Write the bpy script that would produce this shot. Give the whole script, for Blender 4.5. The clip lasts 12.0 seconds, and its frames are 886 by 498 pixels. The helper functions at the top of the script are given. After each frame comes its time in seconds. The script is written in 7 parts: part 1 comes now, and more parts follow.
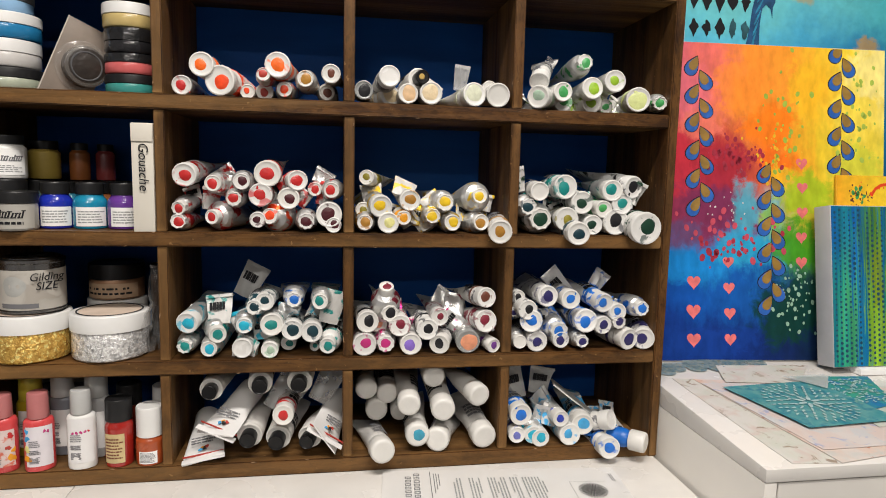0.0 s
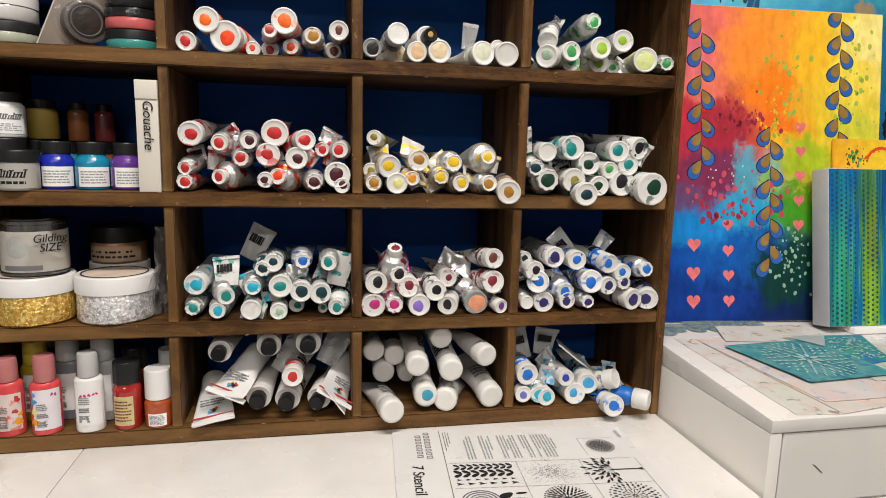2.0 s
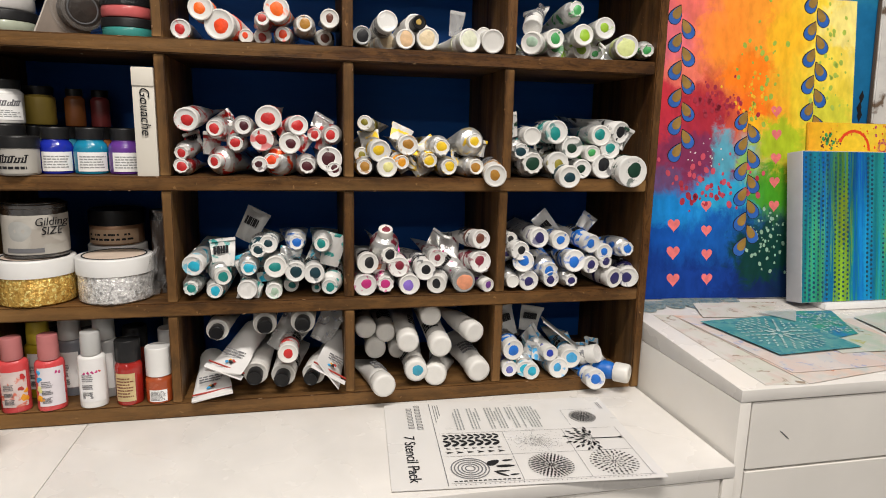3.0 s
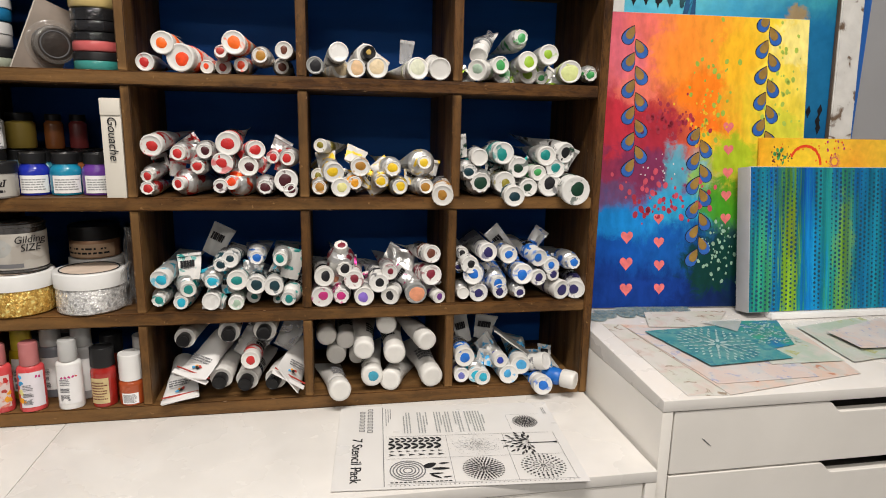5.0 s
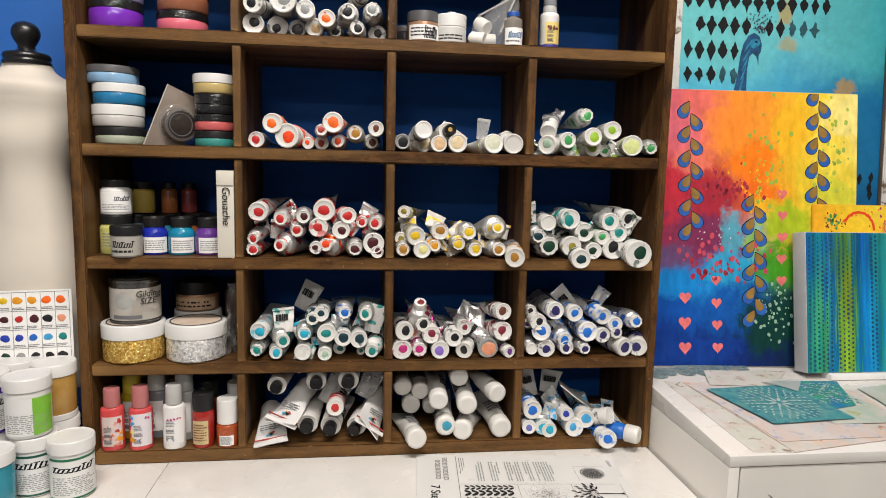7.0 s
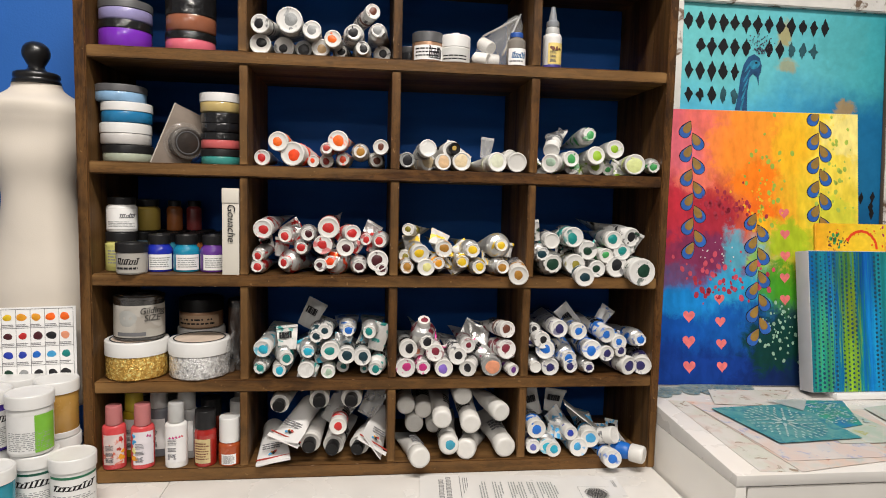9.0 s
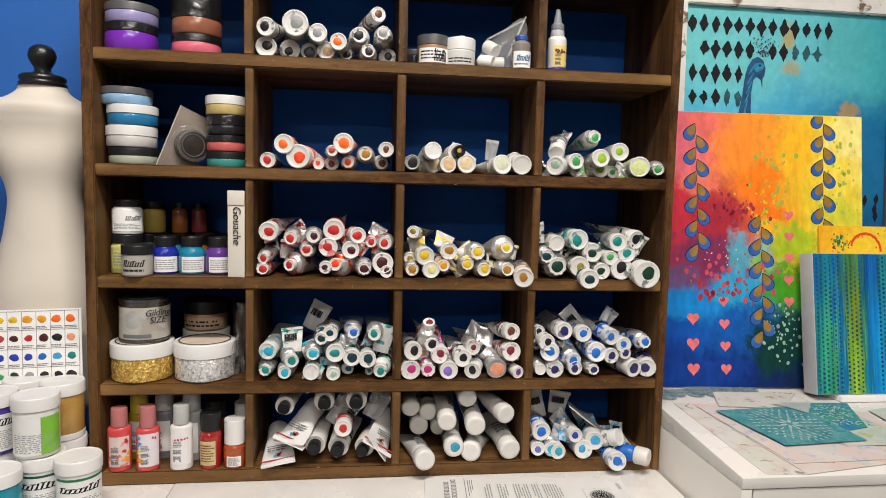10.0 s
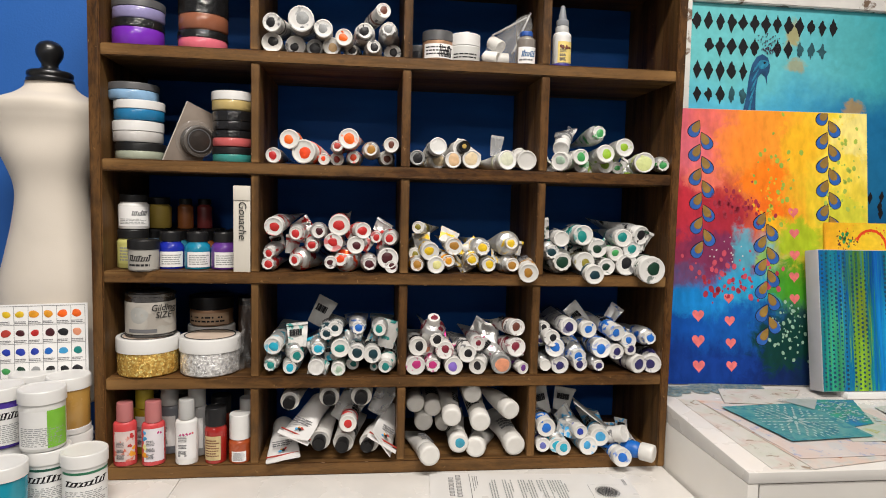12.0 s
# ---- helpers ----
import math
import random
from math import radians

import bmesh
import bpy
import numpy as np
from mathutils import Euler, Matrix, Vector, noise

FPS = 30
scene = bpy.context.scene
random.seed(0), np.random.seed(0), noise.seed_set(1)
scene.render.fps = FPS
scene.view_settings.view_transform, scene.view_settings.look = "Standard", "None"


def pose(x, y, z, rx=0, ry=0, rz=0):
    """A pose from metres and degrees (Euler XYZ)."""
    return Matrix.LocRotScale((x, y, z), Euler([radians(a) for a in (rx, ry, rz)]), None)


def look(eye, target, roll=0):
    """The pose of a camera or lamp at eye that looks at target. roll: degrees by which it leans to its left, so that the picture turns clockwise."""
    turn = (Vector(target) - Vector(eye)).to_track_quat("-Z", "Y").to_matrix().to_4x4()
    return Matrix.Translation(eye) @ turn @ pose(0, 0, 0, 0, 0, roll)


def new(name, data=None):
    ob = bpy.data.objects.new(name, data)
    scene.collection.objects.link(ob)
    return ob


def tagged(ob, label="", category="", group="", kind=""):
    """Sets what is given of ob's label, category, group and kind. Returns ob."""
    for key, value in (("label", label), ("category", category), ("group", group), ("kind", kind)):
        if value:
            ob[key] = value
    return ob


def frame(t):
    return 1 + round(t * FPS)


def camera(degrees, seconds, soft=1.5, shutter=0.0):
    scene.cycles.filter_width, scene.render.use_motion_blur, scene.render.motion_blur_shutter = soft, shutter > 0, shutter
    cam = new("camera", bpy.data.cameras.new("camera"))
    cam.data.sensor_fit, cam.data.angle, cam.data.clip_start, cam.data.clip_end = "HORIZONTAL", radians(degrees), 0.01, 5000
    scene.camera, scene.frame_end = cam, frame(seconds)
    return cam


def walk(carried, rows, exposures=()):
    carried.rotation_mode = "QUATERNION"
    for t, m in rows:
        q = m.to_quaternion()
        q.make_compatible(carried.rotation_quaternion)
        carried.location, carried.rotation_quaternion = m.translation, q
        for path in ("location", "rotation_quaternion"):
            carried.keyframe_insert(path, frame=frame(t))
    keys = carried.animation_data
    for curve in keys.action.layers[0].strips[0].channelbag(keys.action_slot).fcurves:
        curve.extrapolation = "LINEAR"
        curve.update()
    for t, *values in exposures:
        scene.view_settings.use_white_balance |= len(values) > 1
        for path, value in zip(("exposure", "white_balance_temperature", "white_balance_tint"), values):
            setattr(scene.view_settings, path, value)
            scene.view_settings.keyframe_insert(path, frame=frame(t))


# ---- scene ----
cam = camera(70.3, 12.0, soft=1.0)
PATH = [
    (0, (-0.017, -0.854, 1.173), (0.31, 1.105, 0.934), 1.4),
    (0.5, (-0.033, -0.85, 1.168), (0.308, 1.106, 0.924), 1.4),
    (1, (-0.047, -0.851, 1.162), (0.308, 1.101, 0.911), 1.4),
    (1.5, (-0.053, -0.848, 1.149), (0.319, 1.098, 0.879), 1.4),
    (2, (-0.055, -0.85, 1.15), (0.332, 1.087, 0.84), 1.4),
    (2.5, (-0.059, -0.869, 1.157), (0.342, 1.061, 0.819), 1.3),
    (3, (-0.061, -0.884, 1.156), (0.358, 1.036, 0.787), 1.3),
    (3.5, (-0.036, -0.899, 1.173), (0.384, 1.017, 0.785), 1.3),
    (3.7, (-0.015, -0.895, 1.188), (0.394, 1.018, 0.769), 1.4),
    (5.3, (0.026, -0.969, 1.209), (0.366, 0.962, 0.815), 1.2),
    (5.5, (0.025, -0.978, 1.21), (0.34, 0.96, 0.829), 1.2),
    (6, (0.001, -1.005, 1.229), (0.278, 0.948, 0.895), 1.2),
    (6.5, (-0.027, -1.016, 1.23), (0.225, 0.949, 0.959), 1.2),
    (7, (-0.045, -1.025, 1.231), (0.203, 0.946, 0.991), 1.3),
    (7.5, (-0.057, -1.032, 1.229), (0.19, 0.941, 1.015), 1.3),
    (9.5, (-0.049, -1.027, 1.226), (0.195, 0.951, 1.055), 1.4),
    (10, (-0.058, -1.028, 1.227), (0.185, 0.95, 1.058), 1.4),
    (10.5, (-0.068, -1.028, 1.226), (0.169, 0.951, 1.062), 1.4),
    (11, (-0.073, -1.033, 1.223), (0.16, 0.947, 1.065), 1.4),
    (11.5, (-0.069, -1.033, 1.217), (0.162, 0.948, 1.058), 1.5),
    (12, (-0.061, -1.03, 1.213), (0.172, 0.95, 1.056), 1.4),
]
walk(cam, [(t, look(eye, target, roll)) for t, eye, target, roll in PATH])

# ---------------------------------------------------------------- world and lights
world = bpy.data.worlds.new("world")
scene.world = world
world.use_nodes = True
world.node_tree.nodes["Background"].inputs[0].default_value = (0.9, 0.95, 1.0, 1)
world.node_tree.nodes["Background"].inputs[1].default_value = 0.05
scene.view_settings.exposure = 0.0


def area_lamp(name, x, y, z, sx, sy, watts, colour=(1.0, 0.935, 0.86)):
    lamp = bpy.data.lights.new(name, "AREA")
    lamp.shape, lamp.size, lamp.size_y = "RECTANGLE", sx, sy
    lamp.energy, lamp.color = watts, colour
    ob = new(name, lamp)
    ob.matrix_world = pose(x, y, z)
    return ob


LAMPS = [(0.05, -0.95, 1.2, 0.2, 49), (0.35, -2.5, 1.2, 0.22, 37), (-0.9, -3.9, 1.2, 0.3, 35)]
for lx, ly, lsx, lsy, watts in LAMPS:
    area_lamp("ceiling_lamp", lx, ly, 2.632, lsx, lsy, watts)

# ---------------------------------------------------------------- material helpers
MATS = {}


def material(name, colour, rough=0.5, metal=0.0, grain=0.0, scale=60.0, bump=0.0, bump_scale=200.0, second=None,
             stretch=(1, 1, 1), coat=0.0, alpha=1.0, transmission=0.0, stain_or_glint=None, stain_at=0.62, stain_scale=25.0, rough_var=0.1, random_value=0.0, specular=0.5):
    """A surface with a base colour, a large and a fine variation, optional stains or painted glints, and relief."""
    if name in MATS:
        return MATS[name]
    m = bpy.data.materials.new(name)
    m.use_nodes = True
    nt = m.node_tree
    b = nt.nodes["Principled BSDF"]
    b.inputs["Roughness"].default_value = rough
    b.inputs["Metallic"].default_value = metal
    b.inputs["Coat Weight"].default_value = coat
    b.inputs["Alpha"].default_value = alpha
    b.inputs["Transmission Weight"].default_value = transmission
    b.inputs["Specular IOR Level"].default_value = specular
    tex = nt.nodes.new("ShaderNodeTexCoord")
    mapping = nt.nodes.new("ShaderNodeMapping")
    mapping.inputs["Scale"].default_value = stretch
    # each object takes its own piece of the pattern
    info = nt.nodes.new("ShaderNodeObjectInfo")
    away = nt.nodes.new("ShaderNodeVectorMath")
    away.operation = "MULTIPLY_ADD"
    away.inputs[1].default_value = (5.3, 7.9, 3.1)
    nt.links.new(info.outputs["Random"], away.inputs[0])
    nt.links.new(tex.outputs["Object"], away.inputs[2])
    nt.links.new(away.outputs[0], mapping.inputs["Vector"])

    def noise_node(s, detail=6.0, distort=0.0):
        n = nt.nodes.new("ShaderNodeTexNoise")
        n.inputs["Scale"].default_value, n.inputs["Detail"].default_value, n.inputs["Distortion"].default_value = s, detail, distort
        nt.links.new(mapping.outputs[0], n.inputs["Vector"])
        return n

    def mix(a, bcol, fac, mode="MIX"):
        x = nt.nodes.new("ShaderNodeMix")
        x.data_type, x.blend_type = "RGBA", mode
        for socket, value in ((x.inputs[0], fac), (x.inputs[6], a), (x.inputs[7], bcol)):
            if isinstance(value, (tuple, float, int)):
                socket.default_value = value if not isinstance(value, tuple) else (*value[:3], 1)
            else:
                nt.links.new(value, socket)
        return x.outputs[2]

    def ramp(source, lo, hi):
        r = nt.nodes.new("ShaderNodeMapRange")
        r.inputs[1].default_value, r.inputs[2].default_value = lo, hi
        nt.links.new(source, r.inputs[0])
        return r.outputs[0]

    out = tuple(colour)
    if second is None:
        second = tuple(c * (1 - grain) for c in colour)
    if grain > 0 or second != tuple(colour):
        n1 = noise_node(scale, 8.0, 0.3)
        out = mix(tuple(colour), tuple(second), ramp(n1.outputs[0], 0.35, 0.7))
        n2 = noise_node(scale * 0.13, 3.0)
        dark = tuple(c * (1 - 0.5 * grain) for c in colour)
        out = mix(out, dark, ramp(n2.outputs[0], 0.5, 0.95))
    if stain_or_glint:
        n3 = noise_node(stain_scale, 7.0, 0.6)
        out = mix(out, tuple(stain_or_glint), ramp(n3.outputs[0], stain_at, stain_at + 0.06))
    if random_value:
        hsv = nt.nodes.new("ShaderNodeHueSaturation")
        mr = nt.nodes.new("ShaderNodeMapRange")
        mr.inputs[3].default_value, mr.inputs[4].default_value = 1 - random_value, 1 + random_value
        nt.links.new(info.outputs["Random"], mr.inputs[0])
        nt.links.new(mr.outputs[0], hsv.inputs["Value"])
        if isinstance(out, tuple):
            hsv.inputs["Color"].default_value = (*out, 1)
        else:
            nt.links.new(out, hsv.inputs["Color"])
        out = hsv.outputs[0]
    if isinstance(out, tuple):
        b.inputs["Base Color"].default_value = (*out, 1)
    else:
        nt.links.new(out, b.inputs["Base Color"])
    if rough_var:
        n4 = noise_node(scale * 0.5 + 5, 4.0)
        r = nt.nodes.new("ShaderNodeMapRange")
        r.inputs[3].default_value, r.inputs[4].default_value = max(0.02, rough - rough_var), min(1, rough + rough_var)
        nt.links.new(n4.outputs[0], r.inputs[0])
        nt.links.new(r.outputs[0], b.inputs["Roughness"])
    if bump:
        n5 = noise_node(bump_scale, 5.0)
        bp = nt.nodes.new("ShaderNodeBump")
        bp.inputs["Strength"].default_value, bp.inputs["Distance"].default_value = bump, 0.002
        nt.links.new(n5.outputs[0], bp.inputs["Height"])
        nt.links.new(bp.outputs[0], b.inputs["Normal"])
    MATS[name] = m
    return m


PALETTE = dict(red=(0.56, 0.025, 0.025), orange=(0.95, 0.15, 0.012), vermilion=(0.9, 0.075, 0.015), brick=(0.5, 0.055, 0.04), ochre=(0.42, 0.2, 0.03),
               brown=(0.16, 0.05, 0.03), black=(0.012, 0.012, 0.015), white=(0.8, 0.79, 0.76), cream=(0.75, 0.6, 0.38), buff=(0.72, 0.48, 0.27),
               gold=(0.5, 0.33, 0.08), pale=(0.7, 0.72, 0.55), green=(0.06, 0.36, 0.1), lime=(0.3, 0.5, 0.03), palelime=(0.66, 0.72, 0.3),
               maroon=(0.075, 0.012, 0.018), olive=(0.25, 0.21, 0.02), yellow=(0.83, 0.55, 0.02), paleyellow=(0.78, 0.74, 0.3), amber=(0.85, 0.36, 0.02),
               darkteal=(0.008, 0.04, 0.055), teal=(0.01, 0.25, 0.23), darkgreen=(0.008, 0.045, 0.025), cyan=(0.02, 0.42, 0.6), blue=(0.015, 0.16, 0.62),
               palegreen=(0.4, 0.55, 0.42), wine=(0.22, 0.02, 0.04), salmon=(0.85, 0.35, 0.2), purple=(0.17, 0.04, 0.28), magenta=(0.55, 0.03, 0.2),
               violet=(0.25, 0.15, 0.58), navy=(0.03, 0.025, 0.13), violetblue=(0.16, 0.18, 0.55), royal=(0.02, 0.05, 0.42), sky=(0.06, 0.38, 0.72),
               grey=(0.3, 0.31, 0.31), tan=(0.65, 0.42, 0.2), bluestain=(0.05, 0.35, 0.5))


def paint(colour):
    c = PALETTE[colour]
    return material("dried_paint_" + colour, c, 0.38, grain=0.2, scale=90, bump=0.5, bump_scale=140, second=tuple(min(1, v * 0.72 + 0.002) for v in c))


def wood(name, stretch):
    """Dark-stained old wood: streaked grain, grime, dusty patches and pale knocks."""
    m = bpy.data.materials.new(name)
    m.use_nodes = True
    nt = m.node_tree
    b = nt.nodes["Principled BSDF"]
    tex = nt.nodes.new("ShaderNodeTexCoord")
    info = nt.nodes.new("ShaderNodeObjectInfo")
    shift = nt.nodes.new("ShaderNodeVectorMath")
    shift.operation = "ADD"
    nt.links.new(tex.outputs["Object"], shift.inputs[0])
    nt.links.new(info.outputs["Random"], shift.inputs[1])

    def layer(scale, vec, lo, hi, detail=8.0, distort=0.4):
        mp = nt.nodes.new("ShaderNodeMapping")
        mp.inputs["Scale"].default_value = vec
        n = nt.nodes.new("ShaderNodeTexNoise")
        n.inputs["Scale"].default_value, n.inputs["Detail"].default_value, n.inputs["Distortion"].default_value = scale, detail, distort
        r = nt.nodes.new("ShaderNodeMapRange")
        r.inputs[1].default_value, r.inputs[2].default_value = lo, hi
        nt.links.new(shift.outputs[0], mp.inputs[0])
        nt.links.new(mp.outputs[0], n.inputs["Vector"])
        nt.links.new(n.outputs[0], r.inputs[0])
        return r.outputs[0]

    def over(below, colour, fac, top=1.0):
        x = nt.nodes.new("ShaderNodeMix")
        x.data_type = "RGBA"
        k = nt.nodes.new("ShaderNodeMath")
        k.operation = "MULTIPLY"
        k.inputs[1].default_value = top
        nt.links.new(fac, k.inputs[0])
        nt.links.new(k.outputs[0], x.inputs[0])
        if isinstance(below, tuple):
            x.inputs[6].default_value = (*below, 1)
        else:
            nt.links.new(below, x.inputs[6])
        x.inputs[7].default_value = (*colour, 1)
        return x.outputs[2]

    streak = layer(85, stretch, 0.38, 0.62)
    out = over((0.088, 0.037, 0.011), (0.019, 0.0075, 0.003), streak, 0.8)
    out = over(out, (0.013, 0.006, 0.0032), layer(11, (1, 1, 1), 0.48, 0.72, 6.0, 1.0), 0.75)
    out = over(out, (0.15, 0.072, 0.022), layer(19, (1, 1, 1), 0.58, 0.75, 6.0, 0.6), 0.4)
    # the front few millimetres of each board are a lighter brown, in patches
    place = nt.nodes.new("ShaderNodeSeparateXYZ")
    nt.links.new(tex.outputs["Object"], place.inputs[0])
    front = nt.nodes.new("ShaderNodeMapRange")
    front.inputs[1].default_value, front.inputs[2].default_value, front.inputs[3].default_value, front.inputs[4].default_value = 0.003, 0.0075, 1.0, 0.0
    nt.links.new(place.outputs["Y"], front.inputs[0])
    front_brown = nt.nodes.new("ShaderNodeMath")
    front_brown.operation = "MULTIPLY"
    nt.links.new(front.outputs[0], front_brown.inputs[0])
    nt.links.new(layer(58, tuple(q ** 0.4 for q in stretch), 0.4, 0.6, 9.0, 1.2), front_brown.inputs[1])
    out = over(out, (0.125, 0.056, 0.0155), front_brown.outputs[0], 0.65)
    out = over(out, (0.012, 0.006, 0.003), layer(240, tuple(q ** 0.5 for q in stretch), 0.5, 0.66, 6.0, 1.5), 0.55)
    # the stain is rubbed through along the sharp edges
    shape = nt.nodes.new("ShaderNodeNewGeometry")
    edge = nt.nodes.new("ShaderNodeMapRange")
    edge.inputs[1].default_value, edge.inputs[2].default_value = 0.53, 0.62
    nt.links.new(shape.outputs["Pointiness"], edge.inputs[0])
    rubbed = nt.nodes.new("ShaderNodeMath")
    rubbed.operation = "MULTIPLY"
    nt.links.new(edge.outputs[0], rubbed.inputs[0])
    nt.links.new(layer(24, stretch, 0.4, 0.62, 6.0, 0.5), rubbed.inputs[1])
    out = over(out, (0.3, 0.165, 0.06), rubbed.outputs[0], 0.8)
    out = over(out, (0.3, 0.17, 0.07), layer(150, (1, 1, 1), 0.69, 0.72, 4.0, 0.2), 0.6)
    nt.links.new(out, b.inputs["Base Color"])
    b.inputs["Roughness"].default_value = 0.5
    b.inputs["Specular IOR Level"].default_value = 0.2
    bp = nt.nodes.new("ShaderNodeBump")
    bp.inputs["Strength"].default_value, bp.inputs["Distance"].default_value = 0.35, 0.001
    nt.links.new(streak, bp.inputs["Height"])
    nt.links.new(bp.outputs[0], b.inputs["Normal"])
    return m


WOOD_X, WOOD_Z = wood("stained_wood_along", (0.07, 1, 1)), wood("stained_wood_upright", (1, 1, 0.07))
CHIPPED = material("bare_worn_wood", (0.33, 0.2, 0.11), 0.8, grain=0.4, scale=120)
BLUE_BACK = material("blue_painted_board", (0.0045, 0.095, 0.41), 0.55, grain=0.25, scale=14, bump=0.1, bump_scale=120, stretch=(0.4, 1, 2), specular=0.2)
BLUE_WALL = material("blue_wall_paint", (0.018, 0.135, 0.5), 0.6, grain=0.12, scale=6, bump=0.15, bump_scale=260)
ROOM_WALL = material("grey_wall_paint", (0.36, 0.36, 0.37), 0.8, grain=0.1, scale=5, bump=0.1)
CEILING = material("white_ceiling", (0.78, 0.78, 0.76), 0.9, grain=0.08, scale=5)
FLOOR = material("grey_floor", (0.1, 0.095, 0.09), 0.6, grain=0.3, scale=8)
LAMINATE = material("white_laminate", (0.8, 0.77, 0.72), 0.32, grain=0.07, scale=9, bump=0.03, stain_or_glint=(0.5, 0.47, 0.42), stain_at=0.78, stain_scale=40)
LAMINATE_DIRTY = material("white_laminate_scuffed", (0.71, 0.685, 0.65), 0.27, grain=0.1, scale=12, bump=0.04, stain_or_glint=(0.52, 0.46, 0.4), stain_at=0.74, stain_scale=30)
GAP = material("dark_gap", (0.05, 0.045, 0.04), 0.8)
CAP_WHITE = material("white_plastic_cap", (0.7, 0.685, 0.65), 0.38, grain=0.1, scale=45, bump=0.06, bump_scale=300, stain_or_glint=(0.6, 0.56, 0.5), stain_at=0.7, stain_scale=90, random_value=0.06)
TUBE_WHITE = material("white_tube_label", (0.62, 0.605, 0.58), 0.42, grain=0.14, scale=35, bump=0.25, bump_scale=55, stain_or_glint=(0.36, 0.35, 0.34), stain_at=0.66, stain_scale=60, random_value=0.1)
SILVER = material("crinkled_aluminium", (0.82, 0.82, 0.81), 0.3, metal=0.85, grain=0.12, scale=30, bump=0.9, bump_scale=60, random_value=0.08)
BLACK_CAP = material("black_plastic", (0.008, 0.008, 0.009), 0.3, grain=0.2, scale=60, bump=0.04, specular=0.28)
CLEAR_CAP = material("cloudy_clear_plastic", (0.5, 0.51, 0.5), 0.25, grain=0.2, scale=80, transmission=0.4, bump=0.1)
GREY_LID = material("grey_plastic_lid", (0.1, 0.1, 0.105), 0.35, grain=0.2, scale=50)
INK = material("black_ink", (0.016, 0.016, 0.018), 0.7, specular=0.15)
INK_SOFT = material("grey_ink", (0.16, 0.16, 0.17), 0.7, specular=0.2)
FINE_INK = material("fine_grey_print", (0.3, 0.31, 0.31), 0.6, specular=0.2)
PAPER = material("white_paper", (0.9, 0.895, 0.885), 0.45, grain=0.06, scale=20, bump=0.03)


def plastic(name, colour, rough=0.3, **k):
    return material(name, colour, rough, grain=k.pop("grain", 0.18), scale=k.pop("scale", 40), **k)


# ---------------------------------------------------------------- mesh helpers
def finish(ob, smooth=True, angle=40):
    if smooth:
        for p in ob.data.polygons:
            p.use_smooth = True
        ob.data.set_sharp_from_angle(angle=radians(angle))
    return ob


def part(name, bm, mat, parent=None, label="", m=None, smooth=True):
    """Links a bmesh as one mesh object, under a thing or a part where one is given."""
    me = bpy.data.meshes.new(name)
    bmesh.ops.recalc_face_normals(bm, faces=bm.faces)
    bm.to_mesh(me)
    bm.free()
    for one in (mat if isinstance(mat, (list, tuple)) else [mat]):
        me.materials.append(one)
    ob = new(name, me)
    if parent is not None:
        ob.parent = parent
    if m is not None:
        ob.matrix_basis = m
    if label:
        tagged(ob, label)
    return finish(ob, smooth)


def thing(name, label, category, m=None, group="", kind=""):
    ob = new(name)
    ob.empty_display_size = 0.02
    if m is not None:
        ob.matrix_basis = m
    return tagged(ob, label, category, group, kind)


def box(x0, x1, y0, y1, z0, z1, bevel=0.0, bm=None, seg=2):
    bm = bm or bmesh.new()
    made = bmesh.ops.create_cube(bm, size=1, matrix=Matrix.LocRotScale(((x0 + x1) / 2, (y0 + y1) / 2, (z0 + z1) / 2), None, (x1 - x0, y1 - y0, z1 - z0)))
    if bevel:
        edges = {e for v in made["verts"] for e in v.link_edges}
        bmesh.ops.bevel(bm, geom=list(edges), offset=bevel, segments=seg, affect="EDGES", profile=0.6)
    return bm


def lathe(profile, seg=28, axis="z", bm=None, squash=1.0, wob=0.0):
    """Turns (radius, height) pairs round z, or round y with the heights going along +y."""
    bm = bm or bmesh.new()
    rings = []
    for r, h in profile:
        ring = []
        for i in range(seg):
            a = 2 * math.pi * i / seg
            rr = r * (1 + wob * math.sin(3 * a + h * 90))
            if axis == "z":
                ring.append(bm.verts.new((rr * math.cos(a), rr * math.sin(a) * squash, h)))
            else:
                ring.append(bm.verts.new((rr * math.cos(a), h, rr * math.sin(a))))
        rings.append(ring)
    for a, b in zip(rings, rings[1:]):
        for i in range(seg):
            bm.faces.new((a[i], a[(i + 1) % seg], b[(i + 1) % seg], b[i]))
    bm.faces.new(rings[0])
    bm.faces.new(rings[-1])
    return bm


def blob(radius, depth, rng, seg=22, bm=None, cx=0, cz=0, rough=0.1, sx=1.0, sz=1.0):
    """A dab of paint: an uneven disc that swells a little towards its middle, facing -y."""
    bm = bm or bmesh.new()
    ph = [rng.uniform(0, 6.28) for _ in range(3)]
    outer, inner = [], []
    for i in range(seg):
        a = 2 * math.pi * i / seg
        r = radius * (1 + rough * (0.5 * math.sin(2 * a + ph[0]) + 0.35 * math.sin(3 * a + ph[1]) + 0.25 * math.sin(5 * a + ph[2])))
        outer.append(bm.verts.new((cx + r * math.cos(a) * sx, 0, cz + r * math.sin(a) * sz)))
        inner.append(bm.verts.new((cx + 0.75 * r * math.cos(a) * sx, -depth, cz + 0.75 * r * math.sin(a) * sz)))
    mid = bm.verts.new((cx, -depth * 0.8, cz))
    for i in range(seg):
        j = (i + 1) % seg
        bm.faces.new((outer[i], outer[j], inner[j], inner[i]))
        bm.faces.new((inner[i], inner[j], mid))
    return bm


